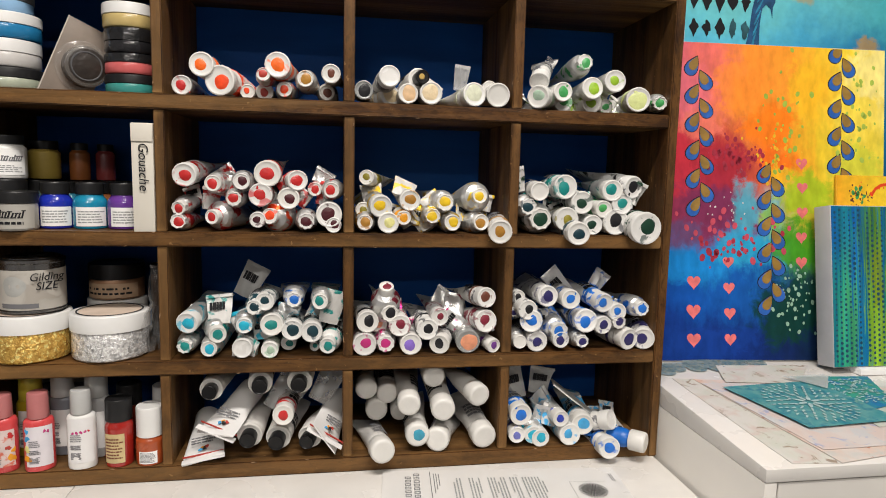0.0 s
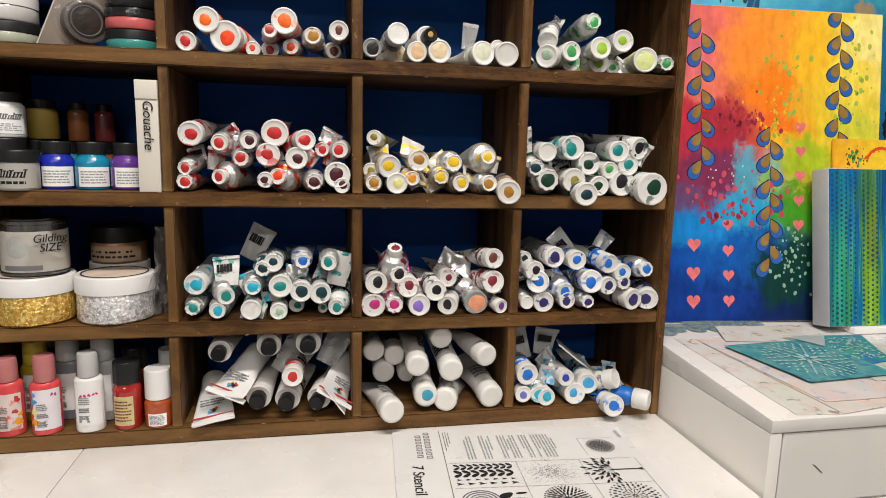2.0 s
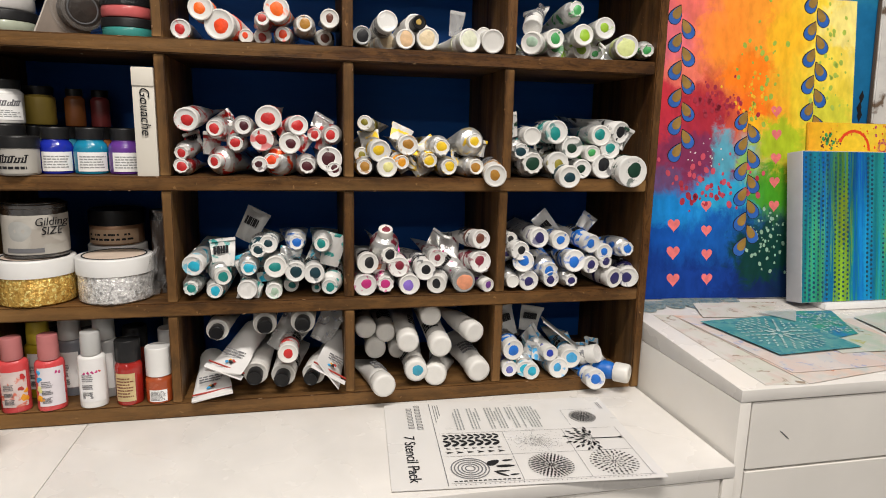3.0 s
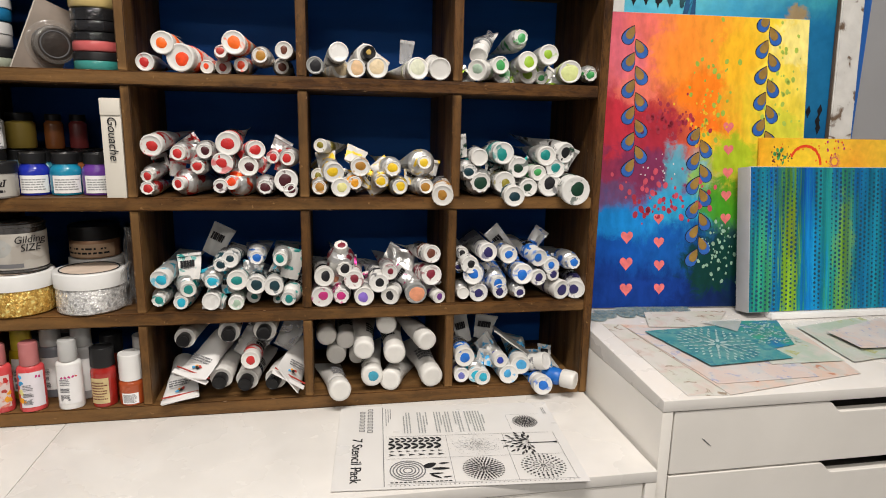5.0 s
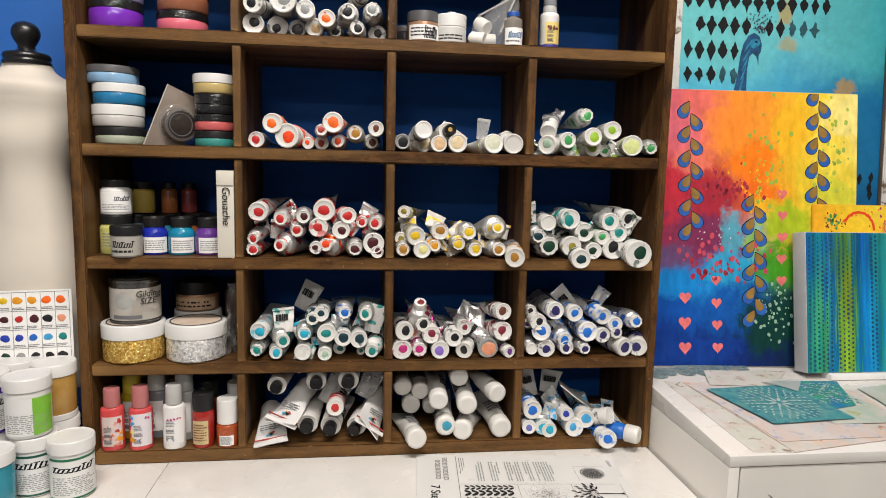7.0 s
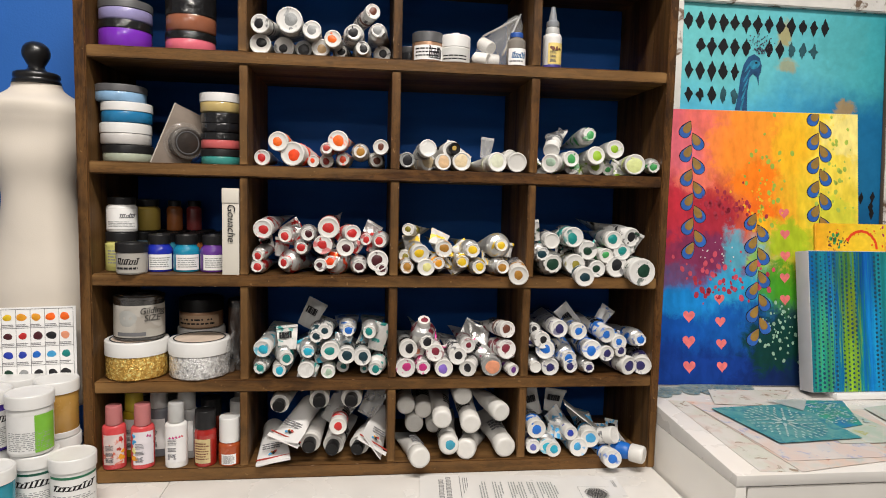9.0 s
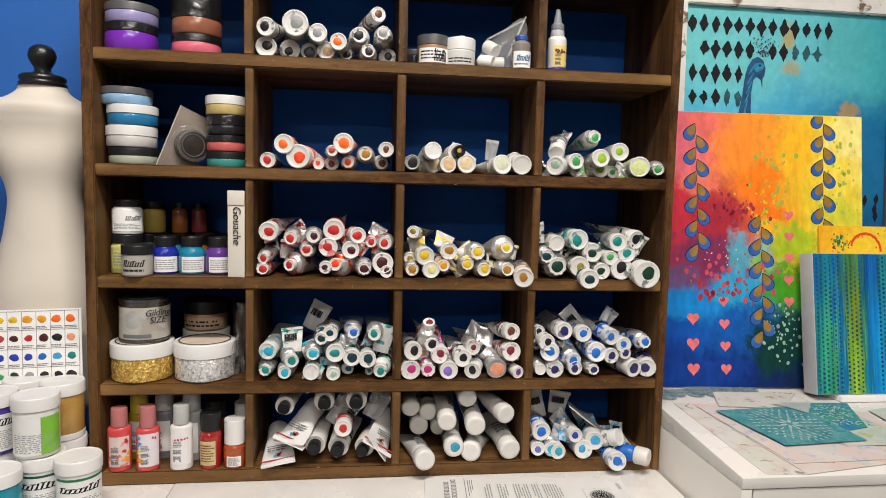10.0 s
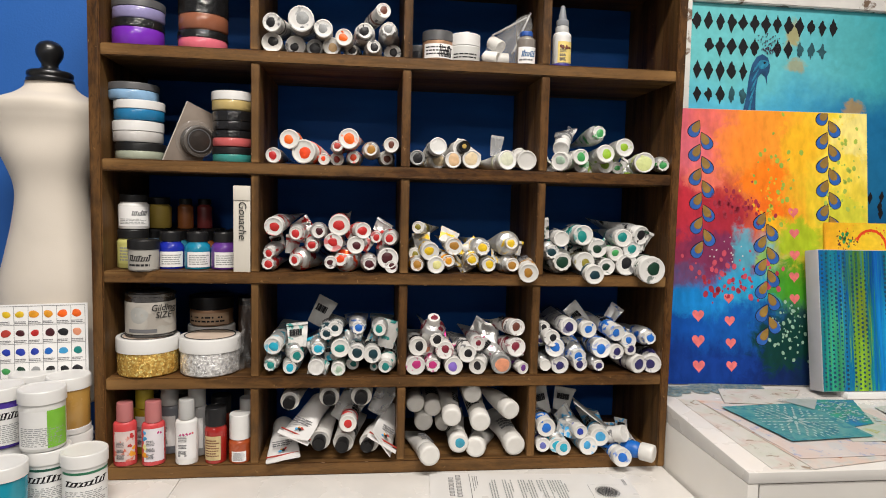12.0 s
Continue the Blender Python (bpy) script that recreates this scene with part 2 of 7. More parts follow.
def flat(points, y=0.0, thick=0.0006, bm=None):
    """A thin plate with this outline in x and z, its front at y, facing -y."""
    bm = bm or bmesh.new()
    front = [bm.verts.new((x, y, z)) for x, z in points]
    back = [bm.verts.new((x, y + thick, z)) for x, z in points]
    n = len(points)
    bm.faces.new(front)
    bm.faces.new(back[::-1])
    for i in range(n):
        bm.faces.new((front[i], back[i], back[(i + 1) % n], front[(i + 1) % n]))
    return bm


def bars(x0, x1, z0, z1, rows, rng, y=0.0, thick=0.0003, fill=0.55, bm=None, words=5):
    """Rows of small bars: writing too small to read."""
    bm = bm or bmesh.new()
    step = (z1 - z0) / rows
    for r in range(rows):
        z = z1 - (r + 0.5) * step
        x = x0
        end = x1 - rng.uniform(0, 0.25) * (x1 - x0)
        while x < end:
            w = min(end - x, (x1 - x0) / words * rng.uniform(0.4, 1.2))
            if w > 0.0005:
                box(x, x + w, y - thick, y, z - step * fill / 2, z + step * fill / 2, bm=bm)
            x += w + (x1 - x0) * 0.03
    return bm


def wrap(ob, radius):
    """Bends a plate that lies in x and z round an upright cylinder that stands at the origin, on its -y side."""
    for v in ob.data.vertices:
        a, r = v.co.x / radius, radius - v.co.y
        v.co.x, v.co.y = r * math.sin(a), -r * math.cos(a)
    return ob


def strip(x0, x1, z0, z1, n=14, thick=0.0004, bm=None):
    """A plate cut into n upright slices, to be wrapped."""
    bm = bm or bmesh.new()
    lower = [bm.verts.new((x0 + (x1 - x0) * i / n, -thick, z0)) for i in range(n + 1)]
    upper = [bm.verts.new((x0 + (x1 - x0) * i / n, -thick, z1)) for i in range(n + 1)]
    for i in range(n):
        bm.faces.new((lower[i], lower[i + 1], upper[i + 1], upper[i]))
    return bm


def annulus(r0, r1, h, seg=44):
    """A flat ring of height h."""
    bm = bmesh.new()
    rings = [[bm.verts.new((r * math.cos(2 * math.pi * i / seg), r * math.sin(2 * math.pi * i / seg), z)) for i in range(seg)] for r, z in ((r0, 0), (r0, h), (r1, h), (r1, 0))]
    for k in range(4):
        a, b = rings[k], rings[(k + 1) % 4]
        for i in range(seg):
            bm.faces.new((a[i], a[(i + 1) % seg], b[(i + 1) % seg], b[i]))
    return bm


def lettering(text, size, mat, parent, m, shear=0.0):
    c = bpy.data.curves.new("lettering", "FONT")
    c.body, c.size, c.align_x, c.align_y, c.shear = text, size, "CENTER", "CENTER", shear
    c.extrude = 0.0002
    c.materials.append(mat)
    ob = new("lettering", c)
    ob.parent = parent
    ob.matrix_basis = m
    return ob


# ---------------------------------------------------------------- the room
BACK = 0.235
part_room = [("wall_north", box(-2.2, 1.14, BACK, BACK + 0.1, 0, 2.65), BLUE_WALL, "blue painted wall behind the shelf unit"),
             ("wall_north_grey", box(1.14, 2.6, BACK, BACK + 0.1, 0, 2.65), ROOM_WALL, "grey painted wall beside the window frame"),
             ("wall_south", box(-2.2, 2.6, -5.1, -5.0, 0, 2.65), ROOM_WALL, "plain grey painted wall"),
             ("wall_west", box(-2.3, -2.2, -5.1, BACK + 0.1, 0, 2.65), ROOM_WALL, "plain grey painted wall"),
             ("wall_east", box(2.6, 2.7, -5.1, BACK + 0.1, 0, 2.65), ROOM_WALL, "plain grey painted wall"),
             ("floor", box(-2.2, 2.6, -5.0, BACK, -0.1, 0), FLOOR, "grey floor"),
             ("ceiling", box(-2.2, 2.6, -5.0, BACK, 2.65, 2.75), CEILING, "white ceiling")]
for name, bm, mat, label in part_room:
    tagged(part(name, bm, mat, smooth=False), label, "ceiling" if name == "ceiling" else ("floor" if name == "floor" else "wall"), kind="structure")

# ---------------------------------------------------------------- the two drawer units
def drawer_unit(label, x0, x1, yf, yb, top, drawer_x0, first, pitch, notch, slope=0.0):
    u = thing("drawer_unit", label, "drawer unit", pose(0, 0, 0))
    slab = box(x0, x1, yf, yb, top - 0.016, top, 0.0012)
    for v in slab.verts:  # a top that stands a little higher at the back
        v.co.z += slope * (v.co.y - yf) * (v.co.z > top - 0.008)
    part("top_panel", slab, LAMINATE_DIRTY, u)
    part("side_panel", box(x0, drawer_x0 - 0.003, yf + 0.001, yb, 0.0, top - 0.0168, 0.0008), LAMINATE, u)
    part("side_panel", box(x1 - 0.016, x1, yf + 0.001, yb, 0.0, top - 0.0168, 0.0008), LAMINATE, u)
    part("back_panel", box(drawer_x0, x1 - 0.016, yb - 0.006, yb - 0.001, 0.0, top - 0.017), LAMINATE, u)
    z = first
    mid, half = (drawer_x0 + x1 - 0.018) / 2, notch / 2
    while z - pitch > 0.04:
        z0, z1 = z - pitch + 0.003, z
        left, right = drawer_x0, x1 - 0.019
        pts = [(left, z0), (right, z0), (right, z1), (mid + half + 0.022, z1)]
        for s in (1, -1):
            arc = [(mid + s * (half + 0.022 - 0.022 * k / 5), z1 - 0.016 * (0.5 - 0.5 * math.cos(math.pi * k / 5))) for k in range(1, 6)]
            pts += arc if s == 1 else arc[::-1]
        pts += [(mid - half - 0.022, z1), (left, z1)]
        d = part("drawer_front", flat(pts, yf + 0.002, 0.016), LAMINATE, u, smooth=False)
        bev = d.modifiers.new("bevel", "BEVEL")
        bev.width, bev.segments = 0.0012, 2
        part("drawer_box", box(left + 0.01, right - 0.01, yf + 0.03, yb - 0.03, z0 + 0.004, z1 - 0.03), GAP, d)
        z -= pitch
    return u


TABLE = 0.75
drawer_unit("low white laminate drawer unit used as a table", -0.36, 0.4605, -0.252, 0.232, TABLE, -0.342, TABLE - 0.018, 0.115, 0.2)
drawer_unit("low white laminate drawer unit beside its twin", -1.2, -0.361, -0.238, 0.232, TABLE - 0.0005, -1.182, TABLE - 0.018, 0.115, 0.2)
UNIT = 0.845
SLOPE = 0.0632
right_unit = drawer_unit("taller white laminate drawer unit with cut-out grips", 0.467, 1.137, -0.24, 0.232, UNIT, 0.486, UNIT - 0.0185, 0.0955, 0.11, SLOPE)

# ---------------------------------------------------------------- the pigeonhole shelf
INNER_X = {1: -0.473, 2: -0.237, 3: 0.002, 4: 0.229}
RIGHT_X = {1: -0.250, 2: -0.012, 3: 0.215, 4: 0.451}
FLOOR_Z = {1: 1.439, 2: 1.264, 3: 1.089, 4: 0.917, 5: 0.772}
UNDER_Z = {1: 1.595, 2: 1.420, 3: 1.245, 4: 1.070, 5: 0.898}
DEPTH = 0.208


def worn_board(x0, x1, y0, y1, z0, z1, rng, bevel=0.0016):
    """A board whose long edges are cut so that they can be a little uneven."""
    bm = box(x0, x1, y0, y1, z0, z1)
    long = max((x1 - x0, 0), (z1 - z0, 2))[1]
    edges = [e for e in bm.edges if abs((e.verts[0].co - e.verts[1].co)[long]) > 0.5 * max(x1 - x0, z1 - z0)]
    bmesh.ops.subdivide_edges(bm, edges=edges, cuts=26, use_grid_fill=True)
    bmesh.ops.bevel(bm, geom=[e for e in bm.edges if len(e.link_faces) == 2 and e.calc_face_angle(0) > 1], offset=bevel, segments=2, affect="EDGES", clamp_overlap=True)
    for v in bm.verts:
        if v.co.y < y0 + 0.004:
            n = noise.noise(v.co * 31 + Vector((rng.uniform(0, 0.01), 0, 0)))
            v.co.y += 0.0007 * n + 0.0008 * max(0, noise.noise(v.co * 90))
            v.co.z += 0.0004 * noise.noise(v.co * 44)
    return bm


rng = random.Random(3)
case = thing("pigeonhole_shelf", "dark-stained wooden pigeonhole shelf with worn edges, full of paints", "shelf", pose(0, 0, 0))
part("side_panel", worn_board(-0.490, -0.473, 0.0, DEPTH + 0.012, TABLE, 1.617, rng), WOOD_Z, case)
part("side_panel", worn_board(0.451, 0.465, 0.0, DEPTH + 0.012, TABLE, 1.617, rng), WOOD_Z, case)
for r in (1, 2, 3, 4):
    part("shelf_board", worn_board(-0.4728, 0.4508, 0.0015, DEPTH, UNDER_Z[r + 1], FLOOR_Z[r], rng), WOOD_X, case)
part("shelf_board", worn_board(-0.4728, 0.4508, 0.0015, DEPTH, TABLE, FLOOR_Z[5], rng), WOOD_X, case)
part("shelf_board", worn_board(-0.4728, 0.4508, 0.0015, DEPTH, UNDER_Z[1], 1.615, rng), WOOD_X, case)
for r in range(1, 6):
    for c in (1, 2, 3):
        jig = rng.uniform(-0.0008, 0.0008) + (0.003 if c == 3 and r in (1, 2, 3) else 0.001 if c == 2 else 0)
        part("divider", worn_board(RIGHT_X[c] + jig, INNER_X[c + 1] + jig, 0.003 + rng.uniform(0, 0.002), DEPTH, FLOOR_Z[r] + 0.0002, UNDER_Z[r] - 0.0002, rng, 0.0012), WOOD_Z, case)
part("back_board", box(-0.472, 0.450, DEPTH + 0.0005, DEPTH + 0.011, TABLE + 0.002, 1.616), BLUE_BACK, case, "blue painted back board", smooth=False)
rng = random.Random(8)
for k in range(26):
    r = rng.choice((1, 2, 3, 4, 5))
    s = rng.uniform(0.0005, 0.0012)
    if rng.random() < 0.6:
        x, z = rng.uniform(-0.46, 0.44), FLOOR_Z[r] - 0.0006 if rng.random() < 0.6 else (UNDER_Z[r] if r > 1 else FLOOR_Z[r] - 0.0185) + 0.0006
        m = pose(x, 0.0013, z, 0, rng.uniform(-8, 8), 0)
        sx, sz = s * rng.uniform(1, 5), s * 0.6
    else:
        c = rng.choice((1, 2, 3))
        x = rng.choice((RIGHT_X[c] + 0.001, INNER_X[c + 1] - 0.001)) + 0.001
        m = pose(x, 0.0036, rng.uniform(FLOOR_Z[r] + 0.01, UNDER_Z[r] - 0.01), 0, 0, 0)
        sx, sz = s * 0.6, s * rng.uniform(1, 5)
    part("chipped_spot", blob(1, 0.0006, rng, 10, rough=0.5, sx=sx, sz=sz), CHIPPED, case, m=m)

# ---------------------------------------------------------------- paint tubes
def tube_body(r, length, rng, mat, shoulder=True, neck=0.5, cone=1.0):
    """A collapsible tube along +y: round at its shoulder, squeezed flat towards its crimped end, a little dented."""
    bm = bmesh.new()
    seg, rings = 24, []
    steps = [(neck * r, 0.0)] if shoulder else []
    steps += [((neck + 0.62 * (1 - neck)) * r, 0.003 * cone), (0.93 * r, 0.0058 * cone), (0.985 * r, 0.0078 * cone), (r, 0.012)] if shoulder else [(0.96 * r, 0.0), (0.97 * r, 0.012)]
    n = 7
    steps += [(r, 0.012 + (length - 0.02) * (k / n)) for k in range(1, n + 1)] + [(r, length)]
    turn = rng.uniform(-0.5, 0.5)
    ph = rng.uniform(0, 6)
    for k, (rad, y) in enumerate(steps):
        s = max(0.0, min(1.0, (y - 0.02) / (length - 0.03)))
        s = s * s * (3 - 2 * s)
        wide, thin = rad * (1 + 0.48 * s), max(rad * (1 - s), 0.0012)
        ring = []
        for i in range(seg):
            a = 2 * math.pi * i / seg
            dent = 1 + (0.06 * math.sin(3 * a + ph + y * 70) + 0.07 * noise.noise(Vector((2.1 * math.cos(a), 2.1 * math.sin(a), y * 75 + ph)))) * min(1, s * 4 + 0.12) * (1 - s)
            p = Vector((wide * math.cos(a) * dent, y, thin * math.sin(a) * dent))
            p = Matrix.Rotation(turn, 3, "Y") @ p
            ring.append(bm.verts.new(p))
        rings.append(ring)
    for a, b in zip(rings, rings[1:]):
        for i in range(seg):
            bm.faces.new((a[i], a[(i + 1) % seg], b[(i + 1) % seg], b[i]))
    bm.faces.new(rings[0])
    bm.faces.new(rings[-1])
    return bm


def cap_mesh(r, length, ribs=True, domed=False, lobes=0):
    """A screw cap along +y with its face at y = 0, a rounded rim and fine grip ribs."""
    bm = bmesh.new()
    seg = 36
    prof = [(0.4 * r, 0.0012), (0.6 * r, 0.0011), (0.80 * r, 0.0009), (0.88 * r, 0.0), (0.965 * r, 0.0004), (r, 0.0018), (r, length * 0.5), (0.965 * r, length), (0.5 * r, length)]
    if domed:
        prof = [(0.6 * r, 0.0002), (0.78 * r, 0.0), (0.9 * r, 0.0009), (0.965 * r, 0.0025), (r, 0.006), (r, length * 0.6), (r, length - 0.0012), (0.95 * r, length), (0.5 * r, length)]
    rings = []
    for k, (rad, y) in enumerate(prof):
        ring = []
        for i in range(seg):
            a = 2 * math.pi * i / seg
            q = rad * (1 - (0.05 + 0.05 * math.cos(lobes * a) if lobes and k >= 3 else 0)) * (1 - (0.022 if ribs and 5 <= k <= 7 and i % 2 else 0))
            ring.append(bm.verts.new((q * math.cos(a), y, q * math.sin(a))))
        rings.append(ring)
    for a, b in zip(rings, rings[1:]):
        for i in range(seg):
            bm.faces.new((a[i], a[(i + 1) % seg], b[(i + 1) % seg], b[i]))
    bm.faces.new(rings[0])
    bm.faces.new(rings[-1])
    return bm


WORDS = dict(vermilion="orange-red", pale="pale green", palelime="pale lime", paleyellow="pale yellow", darkteal="dark teal", darkgreen="dark green",
             palegreen="pale green", bluestain="blue-stained", violetblue="violet-blue", royal="royal blue", sky="sky blue", brick="brick red")


def smeared_white(colour):
    """White tube enamel with grey rubbed print and smears of the paint inside."""
    c = PALETTE[colour]
    if max(c) < 0.04 or colour in ("white", "grey", "brown"):
        c = (0.12, 0.12, 0.13)
    return material("white_tube_smeared_" + colour, (0.66, 0.65, 0.63), 0.4, grain=0.2, scale=35, bump=0.35, bump_scale=60, stain_or_glint=c, stain_at=0.53, stain_scale=60, random_value=0.1, second=(0.5, 0.49, 0.47))


def smeared_foil(colour):
    c = PALETTE[colour]
    return material("foil_smeared_" + colour, (0.74, 0.74, 0.73), 0.34, metal=0.7, grain=0.2, scale=30, bump=1.0, bump_scale=75, stain_or_glint=c, stain_at=0.55, stain_scale=55, random_value=0.08)


def smeared_cap(colour):
    c = PALETTE[colour]
    return material("white_cap_smeared_" + colour, (0.71, 0.7, 0.675), 0.36, grain=0.08, scale=45, bump=0.08, bump_scale=300, stain_or_glint=tuple(0.75 * v + 0.16 for v in c), stain_at=0.575, stain_scale=70, random_value=0.08)


def paint_tube(code, x, y, z, r, yaw, pitch, rng, group, reach=None):
    style, colour = code.split()
    word = WORDS.get(colour, colour)
    labels = {"w": "white paint tube with a %s dab on its cap", "m": "crinkled aluminium paint tube, white cap with %s dab", "s": "fat aluminium paint tube with a small %s-dabbed cap",
              "k": "white plastic medium tube with a black screw cap, %s", "b": "%s plastic paint tube with a plain round cap", "c": "paint tube with a cloudy cap showing %s paint"}
    m = pose(x, y, z, pitch, 0, -yaw)
    t = thing("paint_tube", labels[style] % word, "paint tube", m, group)
    spin = rng.uniform(-20, 20)
    cap_len = {"w": 0.017, "m": 0.013, "s": 0.012, "k": 0.02, "b": 0.024, "c": 0.015}[style]
    rc = {"w": r, "m": 0.74 * r, "s": 0.5 * r, "k": 0.64 * r, "b": r, "c": r}[style]
    cap_mat = {"k": BLACK_CAP, "c": CLEAR_CAP}.get(style, smeared_cap(colour) if style in "wms" and rng.random() < 0.7 else CAP_WHITE)
    body_mat = {"w": smeared_white(colour) if rng.random() < 0.55 else smeared_foil(colour), "m": smeared_foil(colour) if rng.random() < 0.78 else smeared_white(colour), "s": smeared_foil(colour), "c": SILVER}.get(style, TUBE_WHITE)
    fluted = style == "m" and (3.7 * x + 5.1 * z) * 100 % 1 < 0.55
    white_body = body_mat.name.startswith("white_tube")
    cap = part("cap", cap_mesh(rc, cap_len, style != "b" and not fluted, style == "b", 9 if fluted else 0), cap_mat, t)
    length = min(0.145, max(0.085, r * 8.5)) + rng.uniform(-0.008, 0.006)
    length = reach or min(length, 0.125 + 0.02 * (abs(yaw) < 6))
    body = part("tube_body", tube_body(r * (0.93 if style == "b" else 0.97 if style in "wc" else 1), length, rng, body_mat, True, 0.46 if style == "s" else 0.7, 1.4 if style == "s" else 1.0), body_mat, t, m=pose(0, cap_len, 0, 0, spin, 0))
    if not white_body and style in "wms":
        finish(body, True, 14)
    if style == "k":
        part("collar", cap_mesh(r, 0.006, False), CAP_WHITE, t, m=pose(0, cap_len - 0.004, 0))
    if style in "wms" and colour != "white" or style == "c" or colour in ("gold", "bluestain"):
        share = {"w": rng.uniform(0.42, 0.56), "m": 0.62, "s": 0.66, "c": 0.72, "k": 0.4, "b": 0.5}[style]
        if colour in ("cream", "buff", "palelime", "pale"):
            share = 0.8
        dx = rng.uniform(-0.14, 0.14) * rc
        dz = rng.uniform(-0.14, 0.14) * rc
        dab = part("paint_dab", blob(share * rc, 0.0009, rng, cx=dx, cz=dz, sx=rng.uniform(0.85, 1.08), sz=rng.uniform(0.88, 1.08)), paint(colour), cap, m=pose(0, 0.0002 if style == "b" else 0.0012, 0))
        if rng.random() < 0.22 and style != "c":
            part("paint_smear", blob(0.12 * rc, 0.0005, rng, cx=-dx * 3 + 0.45 * rc * rng.choice((-1, 1)), cz=0.6 * rc * rng.choice((-1, 1)), rough=0.5), paint(colour), cap, m=pose(0, 0.0010, 0))
    # printed band, name block and small print wrapped on the body
    if white_body and style in "wm":
        part("colour_band", lathe([(r * 0.992, 0.012), (r * 0.998, 0.0125), (r * 0.998, 0.017), (r * 0.99, 0.0175)], 24, "y"), paint(colour if colour != "white" else "grey"), body)
    if white_body and style != "c":
        side = rng.choice((60, 90, 90, 120, 150, 30))
        if style == "b":
            block = bars(-r * 0.8, r * 0.8, 0.014, 0.05, 4, rng, y=-0.0002, words=4, fill=0.55, thick=0.0004)
        else:
            block = bars(-r * 0.8, r * 0.8, 0.019, 0.03, 1, rng, y=-0.0002, words=5, fill=0.85, thick=0.0004)
            bars(-r * 0.7, r * 0.7, 0.033, 0.05, 3, rng, y=-0.0002, words=4, fill=0.45, thick=0.0004, bm=block)
        o = part("label_print", block, INK if rng.random() < 0.6 else INK_SOFT, body, m=Matrix.Rotation(radians(side - 90 - spin), 4, "Y") @ Matrix.Rotation(radians(-90), 4, "X"))
        wrap(o, r * 1.006)
    return t


def fill_cubby(row, col, tubes):
    """Each tube: millimetres from the pigeonhole's lower left corner and in from its front, radius, kind and colour, and where it lies askew its turns."""
    rng = random.Random(100 * row + col)
    for x, z, y, r, code, *turn in tubes:
        yaw, pitch = turn if turn else (rng.uniform(-3, 3), rng.uniform(-1.5, 2))
        yaw, pitch = max(-18, min(18, yaw)), max(-6, min(6, pitch))
        r = r / 1000
        paint_tube(code, INNER_X[col] + x / 1000, y / 1000, FLOOR_Z[row] + z / 1000, r, yaw, pitch, rng, "paint tubes in one pigeonhole")


fill_cubby(2, 2, [
    (21, 13, 12, 12.7, "w red"),
    (47, 39, 4, 15.7, "w orange"),
    (69, 20, 4, 19.6, "w vermilion", 11, 0),
    (100, 10, 28, 9.8, "w vermilion"),
    (123, 30, 4, 11.8, "m brick"),
    (121, 12, 38, 11.8, "w brick"),
    (141, 43, 4, 16.7, "w orange"),
    (148, 14, 19, 13.7, "m vermilion"),
    (176, 27, 4, 14.7, "m ochre"),
    (209, 35, 4, 12.7, "w brown"),
    (203, 15, 44, 14.7, "m brown"),
])
fill_cubby(2, 3, [
    (13, 16, 4, 12.7, "c black"),
    (47, 36, 4, 14.7, "w white", -6, -12),
    (51, 15, 43, 14.7, "w cream", -20, -5),
    (72, 14, 4, 13.7, "w buff"),
    (103, 16, 4, 15.7, "w cream"),
    (91, 37, 4, 15.7, "k gold", -10, -12),
    (163, 17, 4, 16.7, "w pale", -10, -6),
    (189, 29, 28, 10.8, "w white"),
    (196, 17, 4, 16.7, "w white", 2, 10),
])
fill_cubby(2, 4, [
    (92, 68, 4, 15.7, "m green", 1, -9),
    (62, 26, 4, 13.7, "w green"),
    (70, 14, 24, 13.7, "w green"),
    (105, 33, 4, 15.7, "w lime", 0, -10),
    (113, 16, 24, 15.7, "w lime", -3, -5),
    (138, 44, 4, 15.7, "w lime"),
    (136, 11, 28, 10.8, "w green"),
    (174, 20, 4, 17.6, "w palelime", 12, 0),
    (208, 16, 4, 13.7, "m green", 14, 8),
])
fill_cubby(3, 2, [
    (23, 74, 4, 15.7, "w red", 5, 6),
    (58, 64, 4, 14.7, "m red"),
    (94, 67, 4, 14.7, "m maroon"),
    (127, 78, 4, 17.6, "w red"),
    (166, 70, 4, 13.7, "w red", -13, -2),
    (187, 58, 28, 9.8, "w red"),
    (210, 58, 4, 14.7, "m red"),
    (15, 31, 4, 12.7, "m red", 5, 10),
    (84, 44, 4, 13.7, "m red"),
    (14, 14, 4, 13.7, "m red"),
    (56, 20, 4, 19.6, "s red", 18, 1),
    (118, 50, 4, 15.7, "w red"),
    (154, 46, 4, 14.7, "w maroon"),
    (129, 22, 4, 21.6, "s vermilion", 23, -4),
    (114, 17, 4, 10.8, "w maroon"),
    (177, 16, 4, 15.7, "m maroon"),
    (207, 25, 4, 17.6, "w maroon"),
    (213, 11, 4, 10.8, "w maroon"),
])
fill_cubby(3, 3, [
    (18, 76, 28, 10.8, "w olive", 24, -12),
    (14, 31, 28, 10.8, "w olive"),
    (38, 37, 4, 15.7, "w yellow", -9, 17),
    (77, 46, 4, 14.7, "w ochre"),
    (16, 15, 4, 14.7, "m ochre"),
    (48, 15, 4, 14.7, "w paleyellow"),
    (69, 22, 4, 13.7, "m amber"),
    (126, 44, 4, 16.7, "m yellow"),
    (137, 16, 4, 15.7, "m yellow"),
    (109, 25, 4, 14.7, "m yellow"),
    (175, 54, 4, 21.6, "s yellow", -6, -15),
    (178, 17, 4, 15.7, "m ochre", -11, -3),
    (199, 6, -22, 16.7, "w ochre", 9, 23),
])
